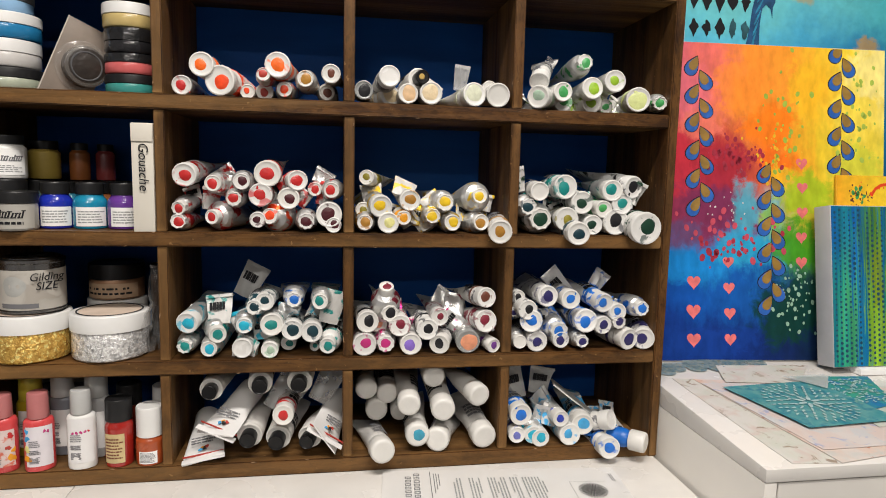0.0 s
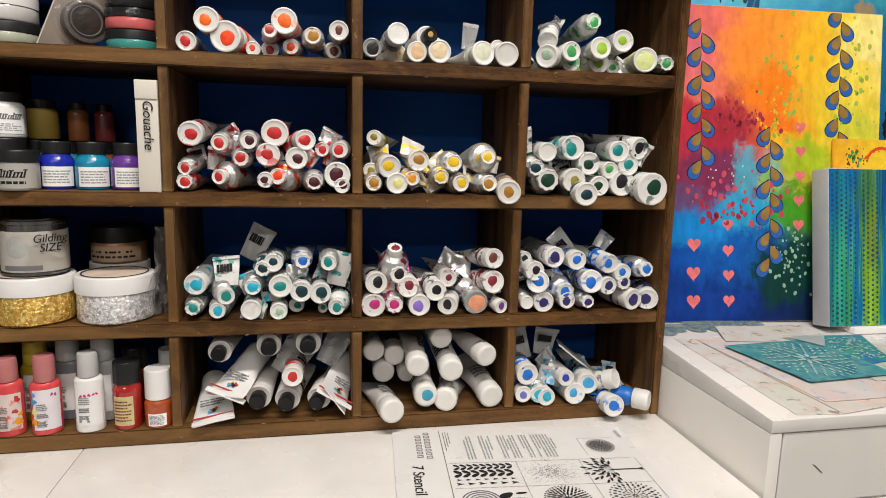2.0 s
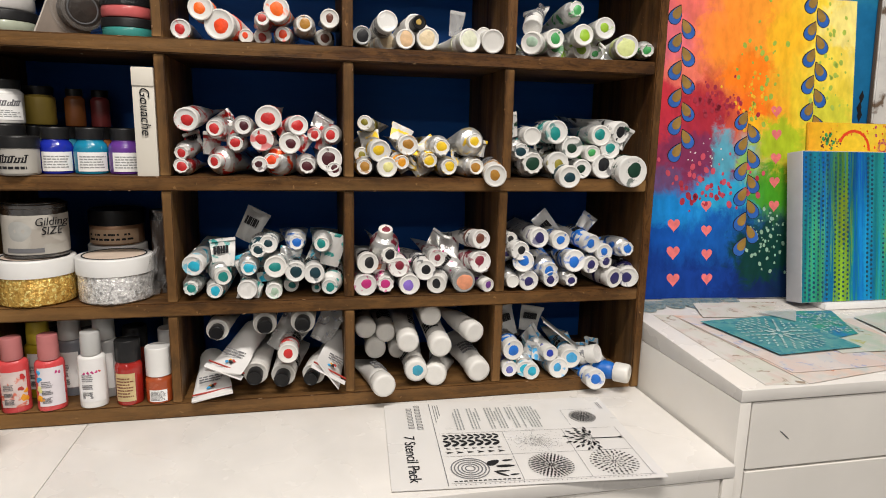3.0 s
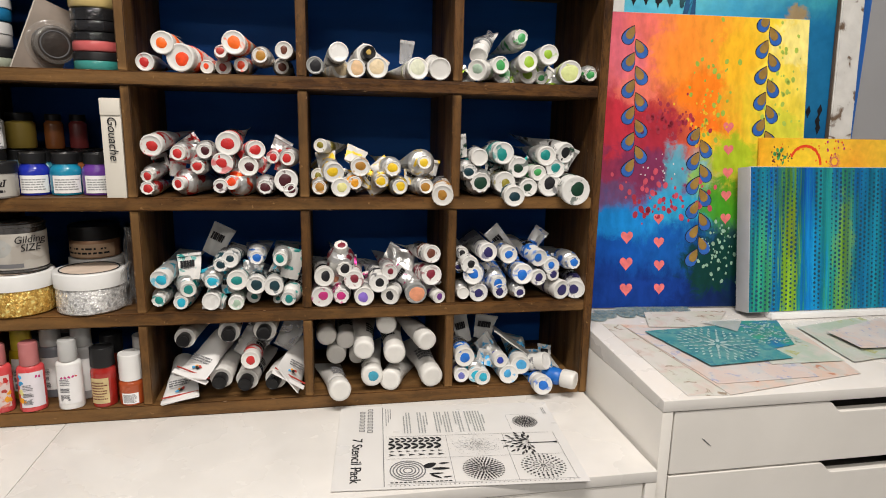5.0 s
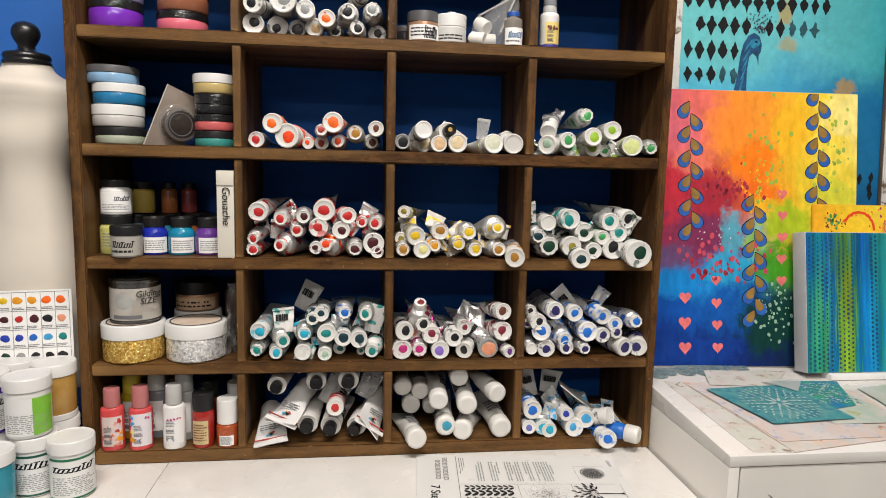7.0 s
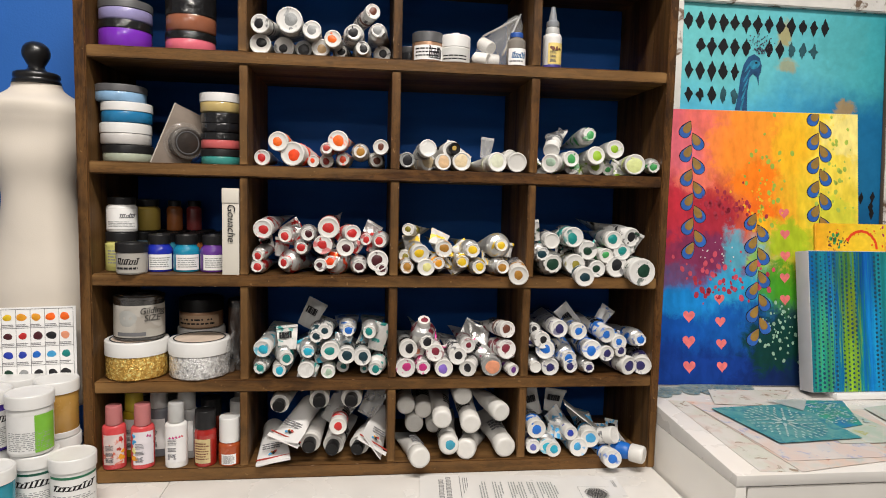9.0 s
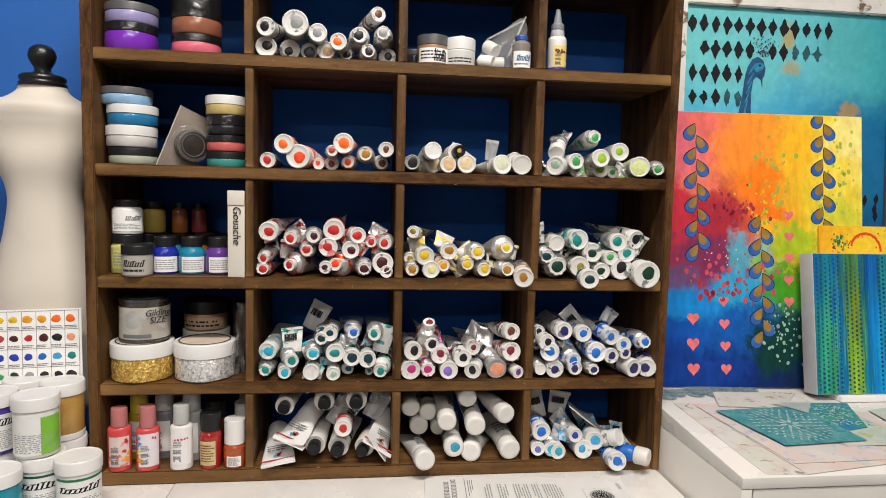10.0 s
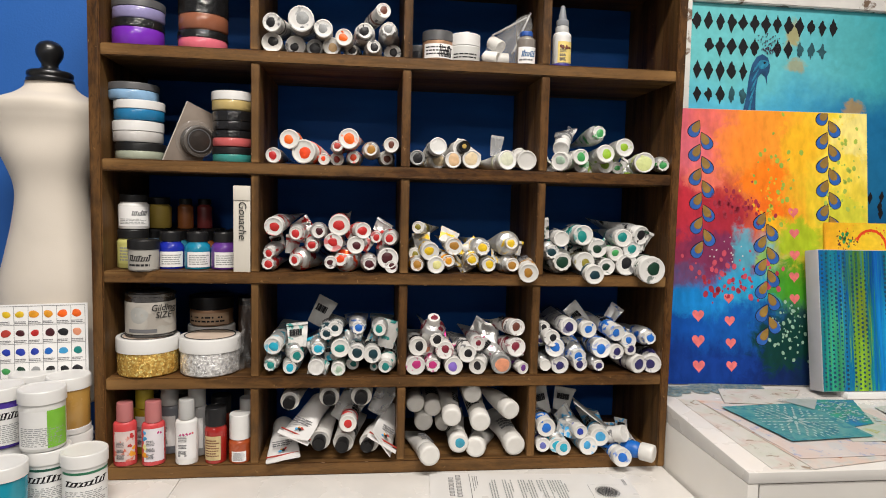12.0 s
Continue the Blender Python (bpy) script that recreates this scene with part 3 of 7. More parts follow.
fill_cubby(3, 4, [
    (19, 40, 4, 16.7, "m darkteal"),
    (34, 62, 4, 13.7, "w white"),
    (72, 69, 4, 17.6, "w teal"),
    (37, 23, 4, 22.5, "m darkgreen"),
    (41, 32, 28, 11.8, "w darkteal"),
    (76, 23, 4, 17.6, "w olive"),
    (84, 5, -24, 16.7, "w darkteal", 4, 2),
    (98, 47, 4, 16.7, "w darkgreen"),
    (105, 14, 28, 12.7, "w darkgreen"),
    (116, 15, 5, 14.7, "w darkgreen"),
    (131, 38, 4, 12.7, "w green"),
    (143, 65, 4, 15.7, "w teal", 3, 1),
    (175, 70, 4, 16.7, "w black", -15, 14),
    (159, 46, 4, 15.7, "w teal"),
    (151, 20, 4, 19.6, "w black"),
    (185, 13, -22, 23.5, "w darkgreen"),
])
fill_cubby(4, 2, [
    (22, 51, 4, 14.7, "w cyan", 8, 22),
    (18, 19, 4, 13.7, "m teal"),
    (49, 15, 4, 14.7, "m cyan"),
    (61, 34, 4, 15.7, "m teal", -15, 19),
    (95, 46, 4, 14.7, "m cyan"),
    (108, 71, 4, 14.7, "m darkteal"),
    (122, 79, 4, 12.7, "w darkteal"),
    (131, 47, 4, 15.7, "w teal"),
    (160, 81, 4, 14.7, "m blue"),
    (158, 39, 4, 14.7, "w darkteal"),
    (151, 15, 28, 10.8, "w teal"),
    (195, 78, 4, 14.7, "m teal"),
    (184, 36, 4, 14.7, "w darkteal"),
    (205, 16, 4, 15.7, "m teal", 10, 12),
    (92, 15, 4, 13.7, "w white"),
    (128, 12, 4, 11.8, "w palegreen"),
    (187, 9, 28, 6.9, "w teal"),
])
fill_cubby(4, 3, [
    (52, 60, 4, 16.7, "m black"),
    (21, 49, 4, 15.7, "w black"),
    (37, 41, 26, 13.7, "w salmon"),
    (66, 43, 4, 15.7, "w wine"),
    (122, 54, 4, 12.7, "w wine"),
    (105, 37, 4, 15.7, "w black"),
    (122, 15, 4, 14.7, "w black", 24, 19),
    (164, 18, 4, 17.6, "c salmon", 0, 10),
    (202, 11, 4, 10.8, "w purple", -18, 16),
    (189, 82, 4, 14.7, "w brown", -10, -23),
    (189, 48, 4, 16.7, "w wine", -6, -12),
    (17, 17, 4, 16.7, "w magenta"),
    (47, 17, 4, 16.7, "m magenta"),
    (82, 16, 4, 15.7, "w violet"),
])
fill_cubby(4, 4, [
    (16, 77, 28, 10.8, "w black"),
    (24, 63, 4, 14.7, "w black"),
    (11, 55, 28, 10.8, "m navy"),
    (29, 47, 4, 16.7, "w blue", 44, -9),
    (53, 83, 4, 15.7, "w navy"),
    (88, 78, 4, 14.7, "w blue"),
    (14, 16, 4, 13.7, "m white"),
    (40, 16, 5, 15.7, "w navy"),
    (76, 18, 4, 12.7, "w navy"),
    (73, 31, 4, 18.6, "m blue"),
    (113, 46, 4, 17.6, "w blue", 4, -10),
    (109, 15, 4, 13.7, "m navy"),
    (140, 72, 4, 14.7, "w blue", -9, 7),
    (162, 58, 4, 13.7, "w blue"),
    (140, 39, 4, 13.7, "w navy"),
    (165, 43, 4, 14.7, "m navy"),
    (200, 63, 4, 15.7, "m blue"),
    (182, 17, 4, 16.7, "w navy", -16, 2),
    (205, 17, 4, 16.7, "w navy", 20, 5),
])
fill_cubby(5, 2, [
    (48, 99, 4, 15.7, "k black"),
    (114, 105, 4, 16.7, "k black"),
    (166, 106, 4, 17.6, "k black"),
    (97, 29, 4, 17.6, "k black", 4, 10),
    (135, 24, 4, 17.6, "k black", 7, 12),
    (176, 23, 4, 16.7, "k black", 15, 19),
    (145, 64, 4, 14.7, "w red"),
])
fill_cubby(5, 3, [
    (23, 78, 60, 16.7, "b white"),
    (54, 69, 60, 15.7, "b white"),
    (38, 44, 60, 16.7, "b white"),
    (81, 71, 4, 16.7, "b white", 3, 10),
    (120, 104, 30, 16.7, "b white"),
    (131, 62, 4, 17.6, "b white", 1, 16),
    (184, 82, 4, 16.7, "b white", -15, 4),
    (193, 19, 4, 18.6, "b white", -6, 18),
    (94, 26, 4, 17.6, "b bluestain"),
    (122, 18, 4, 17.6, "b white", 30, -6),
    (43, 16, -22, 17.6, "b white", -8, -5),
    (73, 40, 60, 13.7, "b white"),
])
fill_cubby(5, 4, [
    (20, 51, 4, 16.7, "w blue"),
    (15, 20, 4, 12.7, "w violetblue"),
    (40, 19, 4, 18.6, "m cyan"),
    (51, 14, 3, 13.7, "w cyan"),
    (82, 42, 4, 12.7, "w royal"),
    (116, 32, 4, 16.7, "w sky", 10, 2),
    (97, 17, 4, 16.7, "w sky", 1, -4),
    (164, 17, 4, 16.7, "m sky", 3, -11),
    (149, 5, -22, 16.7, "w blue", 1, -17),
])
fill_cubby(1, 2, [
    (19, 44, 4, 14.7, "w black", 6, 5),
    (17, 17, 21, 16.7, "w black"),
    (64, 52, 4, 20.6, "w grey"),
    (52, 17, 36, 16.7, "w black"),
    (84, 14, 27, 13.7, "c black"),
    (99, 39, 4, 14.7, "w grey"),
    (111, 16, 22, 14.7, "w tan"),
    (131, 27, 4, 13.7, "w orange"),
    (142, 15, 39, 14.7, "m black"),
    (178, 15, 4, 14.7, "m black"),
    (164, 39, 4, 16.7, "m black"),
    (202, 44, 4, 15.7, "m grey"),
    (210, 15, 45, 14.7, "w black"),
    (194, 79, 28, 12.7, "w brown", -36, -17),
])

# ---------------------------------------------------------------- odd tubes and squeezed ends
def squeezed_tube(x, y, z, w, h, roll, mat, label, rng, tilt=8.0, ink=True, bend=0.006):
    """The flattened, bent end of a used tube that sticks out of the pile."""
    bm = bmesh.new()
    nx, nz = 6, 9
    ph = rng.uniform(0, 6)
    sides = []
    for side in (-1, 1):
        grid = []
        for j in range(nz + 1):
            v = j / nz
            half = 0.5 * w * (0.78 + 0.22 * v)
            thick = 0.5 * (0.0011 + 0.008 * (1 - v) ** 2)
            row = []
            for i in range(nx + 1):
                u = 2 * i / nx - 1
                yy = bend * math.sin(2.2 * v + ph) * v + 0.0016 * math.sin(5 * u + 4 * v + ph) + side * thick * (1 - 0.85 * u * u)
                row.append(bm.verts.new((half * u, yy, h * v)))
            grid.append(row)
        sides.append(grid)
    for grid in sides:
        for j in range(nz):
            for i in range(nx):
                bm.faces.new((grid[j][i], grid[j][i + 1], grid[j + 1][i + 1], grid[j + 1][i]))
    a, b = sides
    for j in range(nz):
        for i in (0, nx):
            bm.faces.new((a[j][i], a[j + 1][i], b[j + 1][i], b[j][i]))
    for i in range(nx):
        for j in (0, nz):
            bm.faces.new((a[j][i], a[j][i + 1], b[j][i + 1], b[j][i]))
    t = thing("squeezed_tube", label, "paint tube", pose(x, y, z, -tilt, roll, 0))
    part("tube_body", bm, mat, t)
    part("crimp", box(-w * 0.5, w * 0.5, -0.0014, 0.0014, h - 0.005, h, 0.0005), mat, t, m=pose(0, bend * math.sin(2.2 + ph), 0))
    if ink:
        y0 = bend * math.sin(1.5 + ph) * 0.7 - 0.0042
        part("label_print", bars(-w * 0.34, w * 0.34, h * 0.45, h * 0.75, 1, rng, y=y0, fill=0.8, words=6, thick=0.0016), INK, t)
    return t


def media_tube(x, y, z, r, yaw, pitch, roll, rng, length=0.12):
    """A big white tube lying with its flat crimped end to the front."""
    t = thing("medium_tube", "big white plastic medium tube, crimped end forward", "paint tube", pose(x, y, z, pitch, roll, -yaw))
    body = part("tube_body", tube_body(r, length, rng, TUBE_WHITE), MEDIA_WHITE, t, m=pose(0, length, 0, 0, 0, 180))
    part("crimp", box(-r * 1.5, r * 1.5, -0.001, 0.008, -0.0009, 0.0009, 0.0004), MEDIA_WHITE, t)
    up = 0.0016
    part("stripe", box(-r * 1.45, r * 1.45, 0.0115, 0.0124, 0.001, up + 0.0017), paint("brick"), t)
    for k, c in enumerate(("sky", "amber", "black", "brick")):
        bm = blob(0.0026 if k != 2 else 0.003, 0.0008, rng, cx=(k - 1.5) * 0.0028, cz=0.0, rough=0.4)
        part("print_mark", bm, paint(c), t, m=pose(0, 0.021 + 0.003 * (k % 2), 0.0042 + 0.0006 * k, -80, 0, 0))
    part("label_print", bars(-r * 0.9, r * 0.9, -0.007, 0.007, 3, rng, words=4, fill=0.5), INK_SOFT, t, m=pose(0, 0.038, 0.0085, -76, 0, 0))
    return t


MEDIA_WHITE = material("white_plastic_tube", (0.76, 0.75, 0.74), 0.35, grain=0.08, scale=30, bump=0.12, bump_scale=40)


def at(row, col, x, z):
    return INNER_X[col] + x / 1000, FLOOR_Z[row] + z / 1000


rng = random.Random(17)
for row, col, x, z, y, w, h, roll, mat, label, tilt, ink in [
        (2, 3, 146, 24, 0.03, 0.022, 0.034, 6, "p", "clear crumpled tube end standing up", 2, False),
        (2, 3, 118, 16, 0.035, 0.03, 0.05, -58, "w", "flattened white tube with dark print", 10, True),
        (3, 2, 46, 66, 0.06, 0.022, 0.036, 58, "s", "squeezed foil tube end", 20, False),
        (3, 2, 192, 64, 0.06, 0.03, 0.022, 30, "s", "squeezed foil tube end", 20, False),
        (3, 3, 66, 50, 0.03, 0.034, 0.028, 24, "w", "flattened yellow-smeared tube end", 26, False),
        (3, 3, 108, 4, 0.03, 0.035, 0.045, -30, "s", "squeezed foil tube with yellow smears", 30, False),
        (3, 4, 12, 60, 0.03, 0.022, 0.036, -12, "w", "white squeezed tube end", 4, False),
        (3, 4, 176, 46, 0.012, 0.022, 0.034, 22, "w", "white folded tube end with green marks", 0, False),
        (4, 2, 84, 74, 0.07, 0.036, 0.05, 28, "g", "grey flattened tube end with dark print", 6, True),
        (4, 2, 60, 44, 0.022, 0.036, 0.045, -6, "w", "white tube with dark print", 34, True),
        (4, 2, 205, 42, 0.03, 0.034, 0.048, 14, "w", "white folded tube end", 10, False),
        (4, 2, 108, 2, 0.018, 0.045, 0.03, -72, "w", "flattened tube with paint stains", 16, False),
        (4, 3, 125, 52, 0.06, 0.036, 0.036, 36, "s", "crumpled foil tube end", 14, False),
        (4, 3, 148, 40, 0.05, 0.034, 0.042, 14, "s", "crumpled foil tube end", 22, False),
        (4, 4, 108, 70, 0.06, 0.03, 0.055, -42, "s", "crumpled dark foil tube end", 10, True),
        (4, 4, 140, 68, 0.07, 0.028, 0.048, 34, "s", "bent foil tube end", 10, False),
        (5, 4, 32, 58, 0.06, 0.03, 0.05, -14, "g", "grey squeezed tube end with print", 4, True),
        (5, 4, 64, 62, 0.065, 0.04, 0.042, 10, "g", "grey squeezed tube end with print", 4, True),
        (5, 4, 54, 44, 0.045, 0.045, 0.032, 60, "s", "crumpled foil tube end", 20, False),
        (5, 2, 128, 50, 0.06, 0.05, 0.06, 36, "p", "crumpled clear plastic sleeve", 20, False),
        (5, 2, 190, 62, 0.06, 0.04, 0.07, 30, "p", "crumpled clear plastic sleeve", 20, False)]:
    px, pz = at(row, col, x, z)
    tint = {(2, 3): "cream", (3, 2): "red", (3, 3): "yellow", (3, 4): "darkgreen", (4, 2): "teal", (4, 3): "wine", (4, 4): "blue", (5, 4): "sky", (5, 2): "grey"}[(row, col)]
    m = {"w": smeared_white(tint), "s": smeared_foil(tint), "g": material("grey_tube_label", (0.42, 0.42, 0.41), 0.45, grain=0.2, scale=40, bump=0.15, bump_scale=60),
         "p": material("thin_plastic_film", (0.7, 0.7, 0.69), 0.18, grain=0.1, alpha=0.35, bump=0.4, bump_scale=30)}[mat]
    squeezed_tube(px, y, pz, w, h, roll, m, label, rng, tilt, ink)

# small folded tails between the tubes
rng = random.Random(29)
for row, col, top, tint in ((3, 2, 70, "red"), (3, 3, 56, "yellow"), (3, 4, 66, "teal"), (4, 2, 66, "cyan"), (4, 3, 62, "magenta"), (4, 4, 66, "blue"), (5, 4, 46, "sky"), (2, 4, 36, "lime")):
    for k in range(9):
        px, pz = at(row, col, 26 + 21 * k + rng.uniform(-9, 9), top - 26 + rng.uniform(-22, 8))
        squeezed_tube(px, rng.uniform(0.03, 0.06), pz, rng.uniform(0.02, 0.032), rng.uniform(0.02, 0.034), rng.uniform(-60, 60), rng.choice((smeared_white(tint), smeared_white(tint), smeared_foil(tint))), rng.choice(("folded foil tail of a used paint tube", "crumpled tail of a used paint tube")), rng, rng.uniform(0, 30), rng.random() < 0.3)

# one tube stands on its tail, others lie across the piles
group = "paint tubes in one pigeonhole"
px, pz = at(4, 3, 47, 92)
paint_tube("s wine", px, 0.012, pz + 0.006, 0.021, 0, -58, rng, group, reach=0.095)
px, pz = at(5, 4, 199, 11)
blue_tube = paint_tube("b white", px + 0.006, -0.024, pz, 0.0155, -48, 0, rng, group, reach=0.085)
tagged(blue_tube, "blue paint tube with a plain white cap, lying askew")
for piece in blue_tube.children:
    if piece.name.startswith("tube_body"):
        piece.data.materials[0] = material("blue_tube_label", (0.01, 0.13, 0.5), 0.4, grain=0.2, scale=40, bump=0.4, bump_scale=60, stain_or_glint=(0.6, 0.5, 0.05), stain_at=0.68)
px, pz = at(5, 4, 160, 40)
paint_tube("w white", px, 0.0, pz, 0.015, -40, -20, rng, group, reach=0.07)
px, pz = at(2, 4, 28, 38)
paint_tube("w white", px, 0.01, pz, 0.014, 24, 30, rng, group, reach=0.06)
px, pz = at(2, 4, 24, 17)
paint_tube("w palegreen", px, 0.0, pz, 0.016, 38, 4, rng, group, reach=0.08)
px, pz = at(5, 4, 112, 62)
tagged(part("foil_strip", worn_board(-0.05, 0.05, -0.008, 0.008, -0.0012, 0.0012, rng, 0.0004), SILVER, m=pose(px, 0.03, pz, 20, 38, 8)), "long flattened foil tube lying across the pile", "paint tube")

for x, z, yaw, pitch, roll in ((41, 9, -6, 9, -8), (56, 44, 15, 15, 19), (201, 31, 5, 11, 31)):
    px, pz = at(5, 2, x, z)
    media_tube(px, -0.006, pz, 0.0185, yaw, pitch, roll, rng)


# ---------------------------------------------------------------- jars, bottles and tubs
def jar_body_mesh(r, h, shoulder=0.0, neck=0.0):
    prof = [(0.86 * r, 0.0), (0.96 * r, 0.0009), (r, 0.003), (r, h - shoulder - 0.002)]
    if shoulder:
        prof += [(0.99 * r, h - shoulder + 0.001), (0.93 * r, h - shoulder * 0.55), (neck, h - shoulder * 0.2), (neck, h)]
    else:
        prof += [(0.985 * r, h - 0.0006), (0.9 * r, h)]
    return lathe(prof, 36)


def lid_mesh(r, h, ribs=True):
    bm = bmesh.new()
    seg = 56
    prof = [(0.93 * r, 0), (r, 0.0006), (r, h - 0.0022), (0.985 * r, h - 0.0008), (0.95 * r, h), (0.86 * r, h - 0.0003), (0.84 * r, h - 0.0009)]
    rings = []
    for k, (rad, z) in enumerate(prof):
        rings.append([bm.verts.new(((rad - (0.00035 if ribs and k in (1, 2) and i % 2 else 0)) * math.cos(6.28318531 * i / seg),
                                    (rad - (0.00035 if ribs and k in (1, 2) and i % 2 else 0)) * math.sin(6.28318531 * i / seg), z)) for i in range(seg)])
    for a, b in zip(rings, rings[1:]):
        for i in range(seg):
            bm.faces.new((a[i], a[(i + 1) % seg], b[(i + 1) % seg], b[i]))
    bm.faces.new(rings[0])
    bm.faces.new(rings[-1])
    return bm


def jar(name, label, category, x, y, z, r, h, body, lid, lid_h, lid_r=None, shoulder=0.0, tag=None, tag_mat=None, prints=None, turn=0.0, arc=2.2, group="", ribs=True, head=None):
    """A round container: body, lid, and where it has one a label wrapped round it with lines of print."""
    rng = random.Random(int(1000 * abs(x) + 7919 * z))
    t = thing(name, label, category, pose(x, y, z, 0, 0, turn), group)
    lr = lid_r or r * 1.02
    part("jar_body", jar_body_mesh(r, h - lid_h + 0.0005, shoulder, lr * 0.93), body, t)
    part("lid", lid_mesh(lr, lid_h, ribs), lid, t, m=pose(0, 0, h - lid_h))
    if tag:
        z0, z1 = tag
        w = r * arc
        paper = part("label_sheet", strip(-w / 2, w / 2, z0, z1), tag_mat or PAPER, t)
        wrap(paper, r + 0.0002)
        if head:
            hm, zz0, zz1, x0, x1 = head
            marks = bmesh.new()
            count = 9
            for k in range(count):
                cx, tall = x0 * w + (x1 - x0) * w * (k + 0.5) / count, (zz1 - zz0) * rng.uniform(0.55, 1.0)
                wide = (x1 - x0) * w / count * rng.uniform(0.3, 0.5)
                flat([(cx - wide - 0.001, zz0), (cx - wide * 0.3, zz0), (cx + wide + 0.0006, zz0 + tall), (cx + wide * 0.1, zz0 + tall)], -0.0006, 0.0003, marks)
                if k % 2:
                    flat([(cx - wide * 2, zz0), (cx + wide, zz0), (cx + wide, zz0 + 0.0014), (cx - wide * 2, zz0 + 0.0014)], -0.0006, 0.0003, marks)
                else:
                    flat([(cx - wide, zz0 + tall - 0.0014), (cx + wide * 2.2, zz0 + tall - 0.0014), (cx + wide * 2.2, zz0 + tall), (cx - wide, zz0 + tall)], -0.0006, 0.0003, marks)
            hd = part("label_heading", marks, hm, paper)
            wrap(hd, r + 0.0003)
        if prints:
            pz0, pz1, rows, ink = prints
            pr = part("label_print", bars(-w * 0.42, w * 0.42, pz0, pz1, rows, rng, y=-0.0004, words=6, fill=0.42), ink, paper)
            wrap(pr, r + 0.0003)
    return t


MATTE_BLACK = material("matt_black_lid", (0.014, 0.014, 0.015), 0.36, grain=0.2, scale=40, bump=0.03, specular=0.35)
WHITE_LID = material("white_plastic_lid", (0.72, 0.715, 0.7), 0.32, grain=0.06, scale=30, bump=0.03)
CRINKLED = material("crinkled_black_film", (0.012, 0.012, 0.013), 0.2, grain=0.2, scale=40, bump=1.0, bump_scale=95, coat=0.4)
G = "stacked craft paint jars"


def stack(x, y, z, jars_, r):
    for label, colour, body_h, lid, lid_h, dx in jars_:
        body = plastic("jar_paint_" + label.split()[0].replace("-", "_"), colour, 0.2, coat=0.5, bump=0.25, bump_scale=45, rough_var=0.15)
        jar("paint_jar", label, "jar", x + dx, y + abs(dx) * 0.3, z, r, body_h + lid_h, body, lid, lid_h, group=G, turn=dx * 900)
        z += body_h + lid_h + 0.0003


F = FLOOR_Z
stack(-0.4325, 0.05, F[1], [("violet glossy paint jar with a black lid", (0.2, 0.03, 0.5), 0.029, CRINKLED, 0.013, 0.0), ("lilac paint jar with a grey lid", (0.33, 0.3, 0.55), 0.018, GREY_LID, 0.013, 0.001)], 0.0388)
stack(-0.333, 0.05, F[1], [("pink paint jar with a dark lid", (0.75, 0.16, 0.22), 0.018, CRINKLED, 0.012, 0.0), ("copper-brown paint jar with a black lid", (0.3, 0.11, 0.06), 0.025, CRINKLED, 0.036, 0.001)], 0.038)
stack(-0.4335, 0.05, F[2], [("sage green paint jar with a black lid", (0.42, 0.46, 0.36), 0.014, MATTE_BLACK, 0.0125, 0.002), ("pearl white paint jar with a white lid", (0.62, 0.6, 0.58), 0.018, WHITE_LID, 0.016, -0.001),
                           ("blue metallic paint jar with a white lid", (0.02, 0.2, 0.42), 0.018, WHITE_LID, 0.014, 0.001), ("sky-blue paint jar with a grey lid", (0.28, 0.48, 0.72), 0.0155, GREY_LID, 0.0115, -0.008)], 0.0375)
stack(-0.286, 0.055, F[2], [("teal paint jar with a black lid", (0.05, 0.3, 0.27), 0.0135, MATTE_BLACK, 0.0115, 0.0), ("coral paint jar with a black lid", (0.62, 0.13, 0.13), 0.0145, CRINKLED, 0.0115, 0.0),
                           ("black-paint jar with a shiny black lid", (0.015, 0.015, 0.017), 0.015, CRINKLED, 0.0165, 0.0005), ("gold paint jar with a white lid", (0.55, 0.42, 0.17), 0.0165, WHITE_LID, 0.0145, -0.001)], 0.0335)
jar("paint_jar", "small black jar behind the stacks", "jar", -0.372, 0.13, F[1], 0.02, 0.03, BLACK_CAP, GREY_LID, 0.01)

# card with a round puck under a clear blister
card = thing("blister_pack", "brown card blister pack with a round black puck", "packaging", pose(-0.388, 0.022, F[2] + 0.0004, 0, 22, 34))
CARD = material("brown_card", (0.25, 0.205, 0.17), 0.35, grain=0.3, scale=30, coat=0.5)
part("card", box(-0.0005, 0.056, -0.001, 0.001, 0.0, 0.104, 0.0004), CARD, card)
part("card_edge", box(-0.0018, -0.0006, -0.0014, 0.0014, 0.0, 0.104), material("worn_card_edge", (0.55, 0.5, 0.44), 0.6, grain=0.2), card)
PUCK = material("dark_brown_puck", (0.03, 0.022, 0.018), 0.4, grain=0.4, scale=60, bump=0.4, bump_scale=120)
part("puck", lathe([(0.022, 0.0), (0.0245, 0.001), (0.0258, 0.004), (0.0258, 0.015), (0.001, 0.0155)], 40, "y"), PUCK, card, m=pose(0.035, -0.0175, 0.05))
part("puck_ring", lathe([(0.0165, 0.0), (0.0172, -0.0008), (0.0182, -0.0008), (0.019, 0.0)], 40, "y"), GREY_LID, card, m=pose(0.035, -0.0174, 0.05))
CLEAR_SHELL = material("clear_blister_shell", (0.42, 0.39, 0.36), 0.08, grain=0.05, alpha=0.2, bump=0.5, bump_scale=45, coat=0.6)
shell = lathe([(0.0215, 0.0), (0.0262, 0.0015), (0.0278, 0.005), (0.03, 0.0165), (0.0335, 0.0178), (0.0335, 0.0188)], 40, "y")
bmesh.ops.delete(shell, geom=[f for f in shell.faces if len(f.verts) > 4], context="FACES_ONLY")
part("blister_shell", shell, CLEAR_SHELL, card, "clear plastic blister", m=pose(0.035, -0.0205, 0.05))

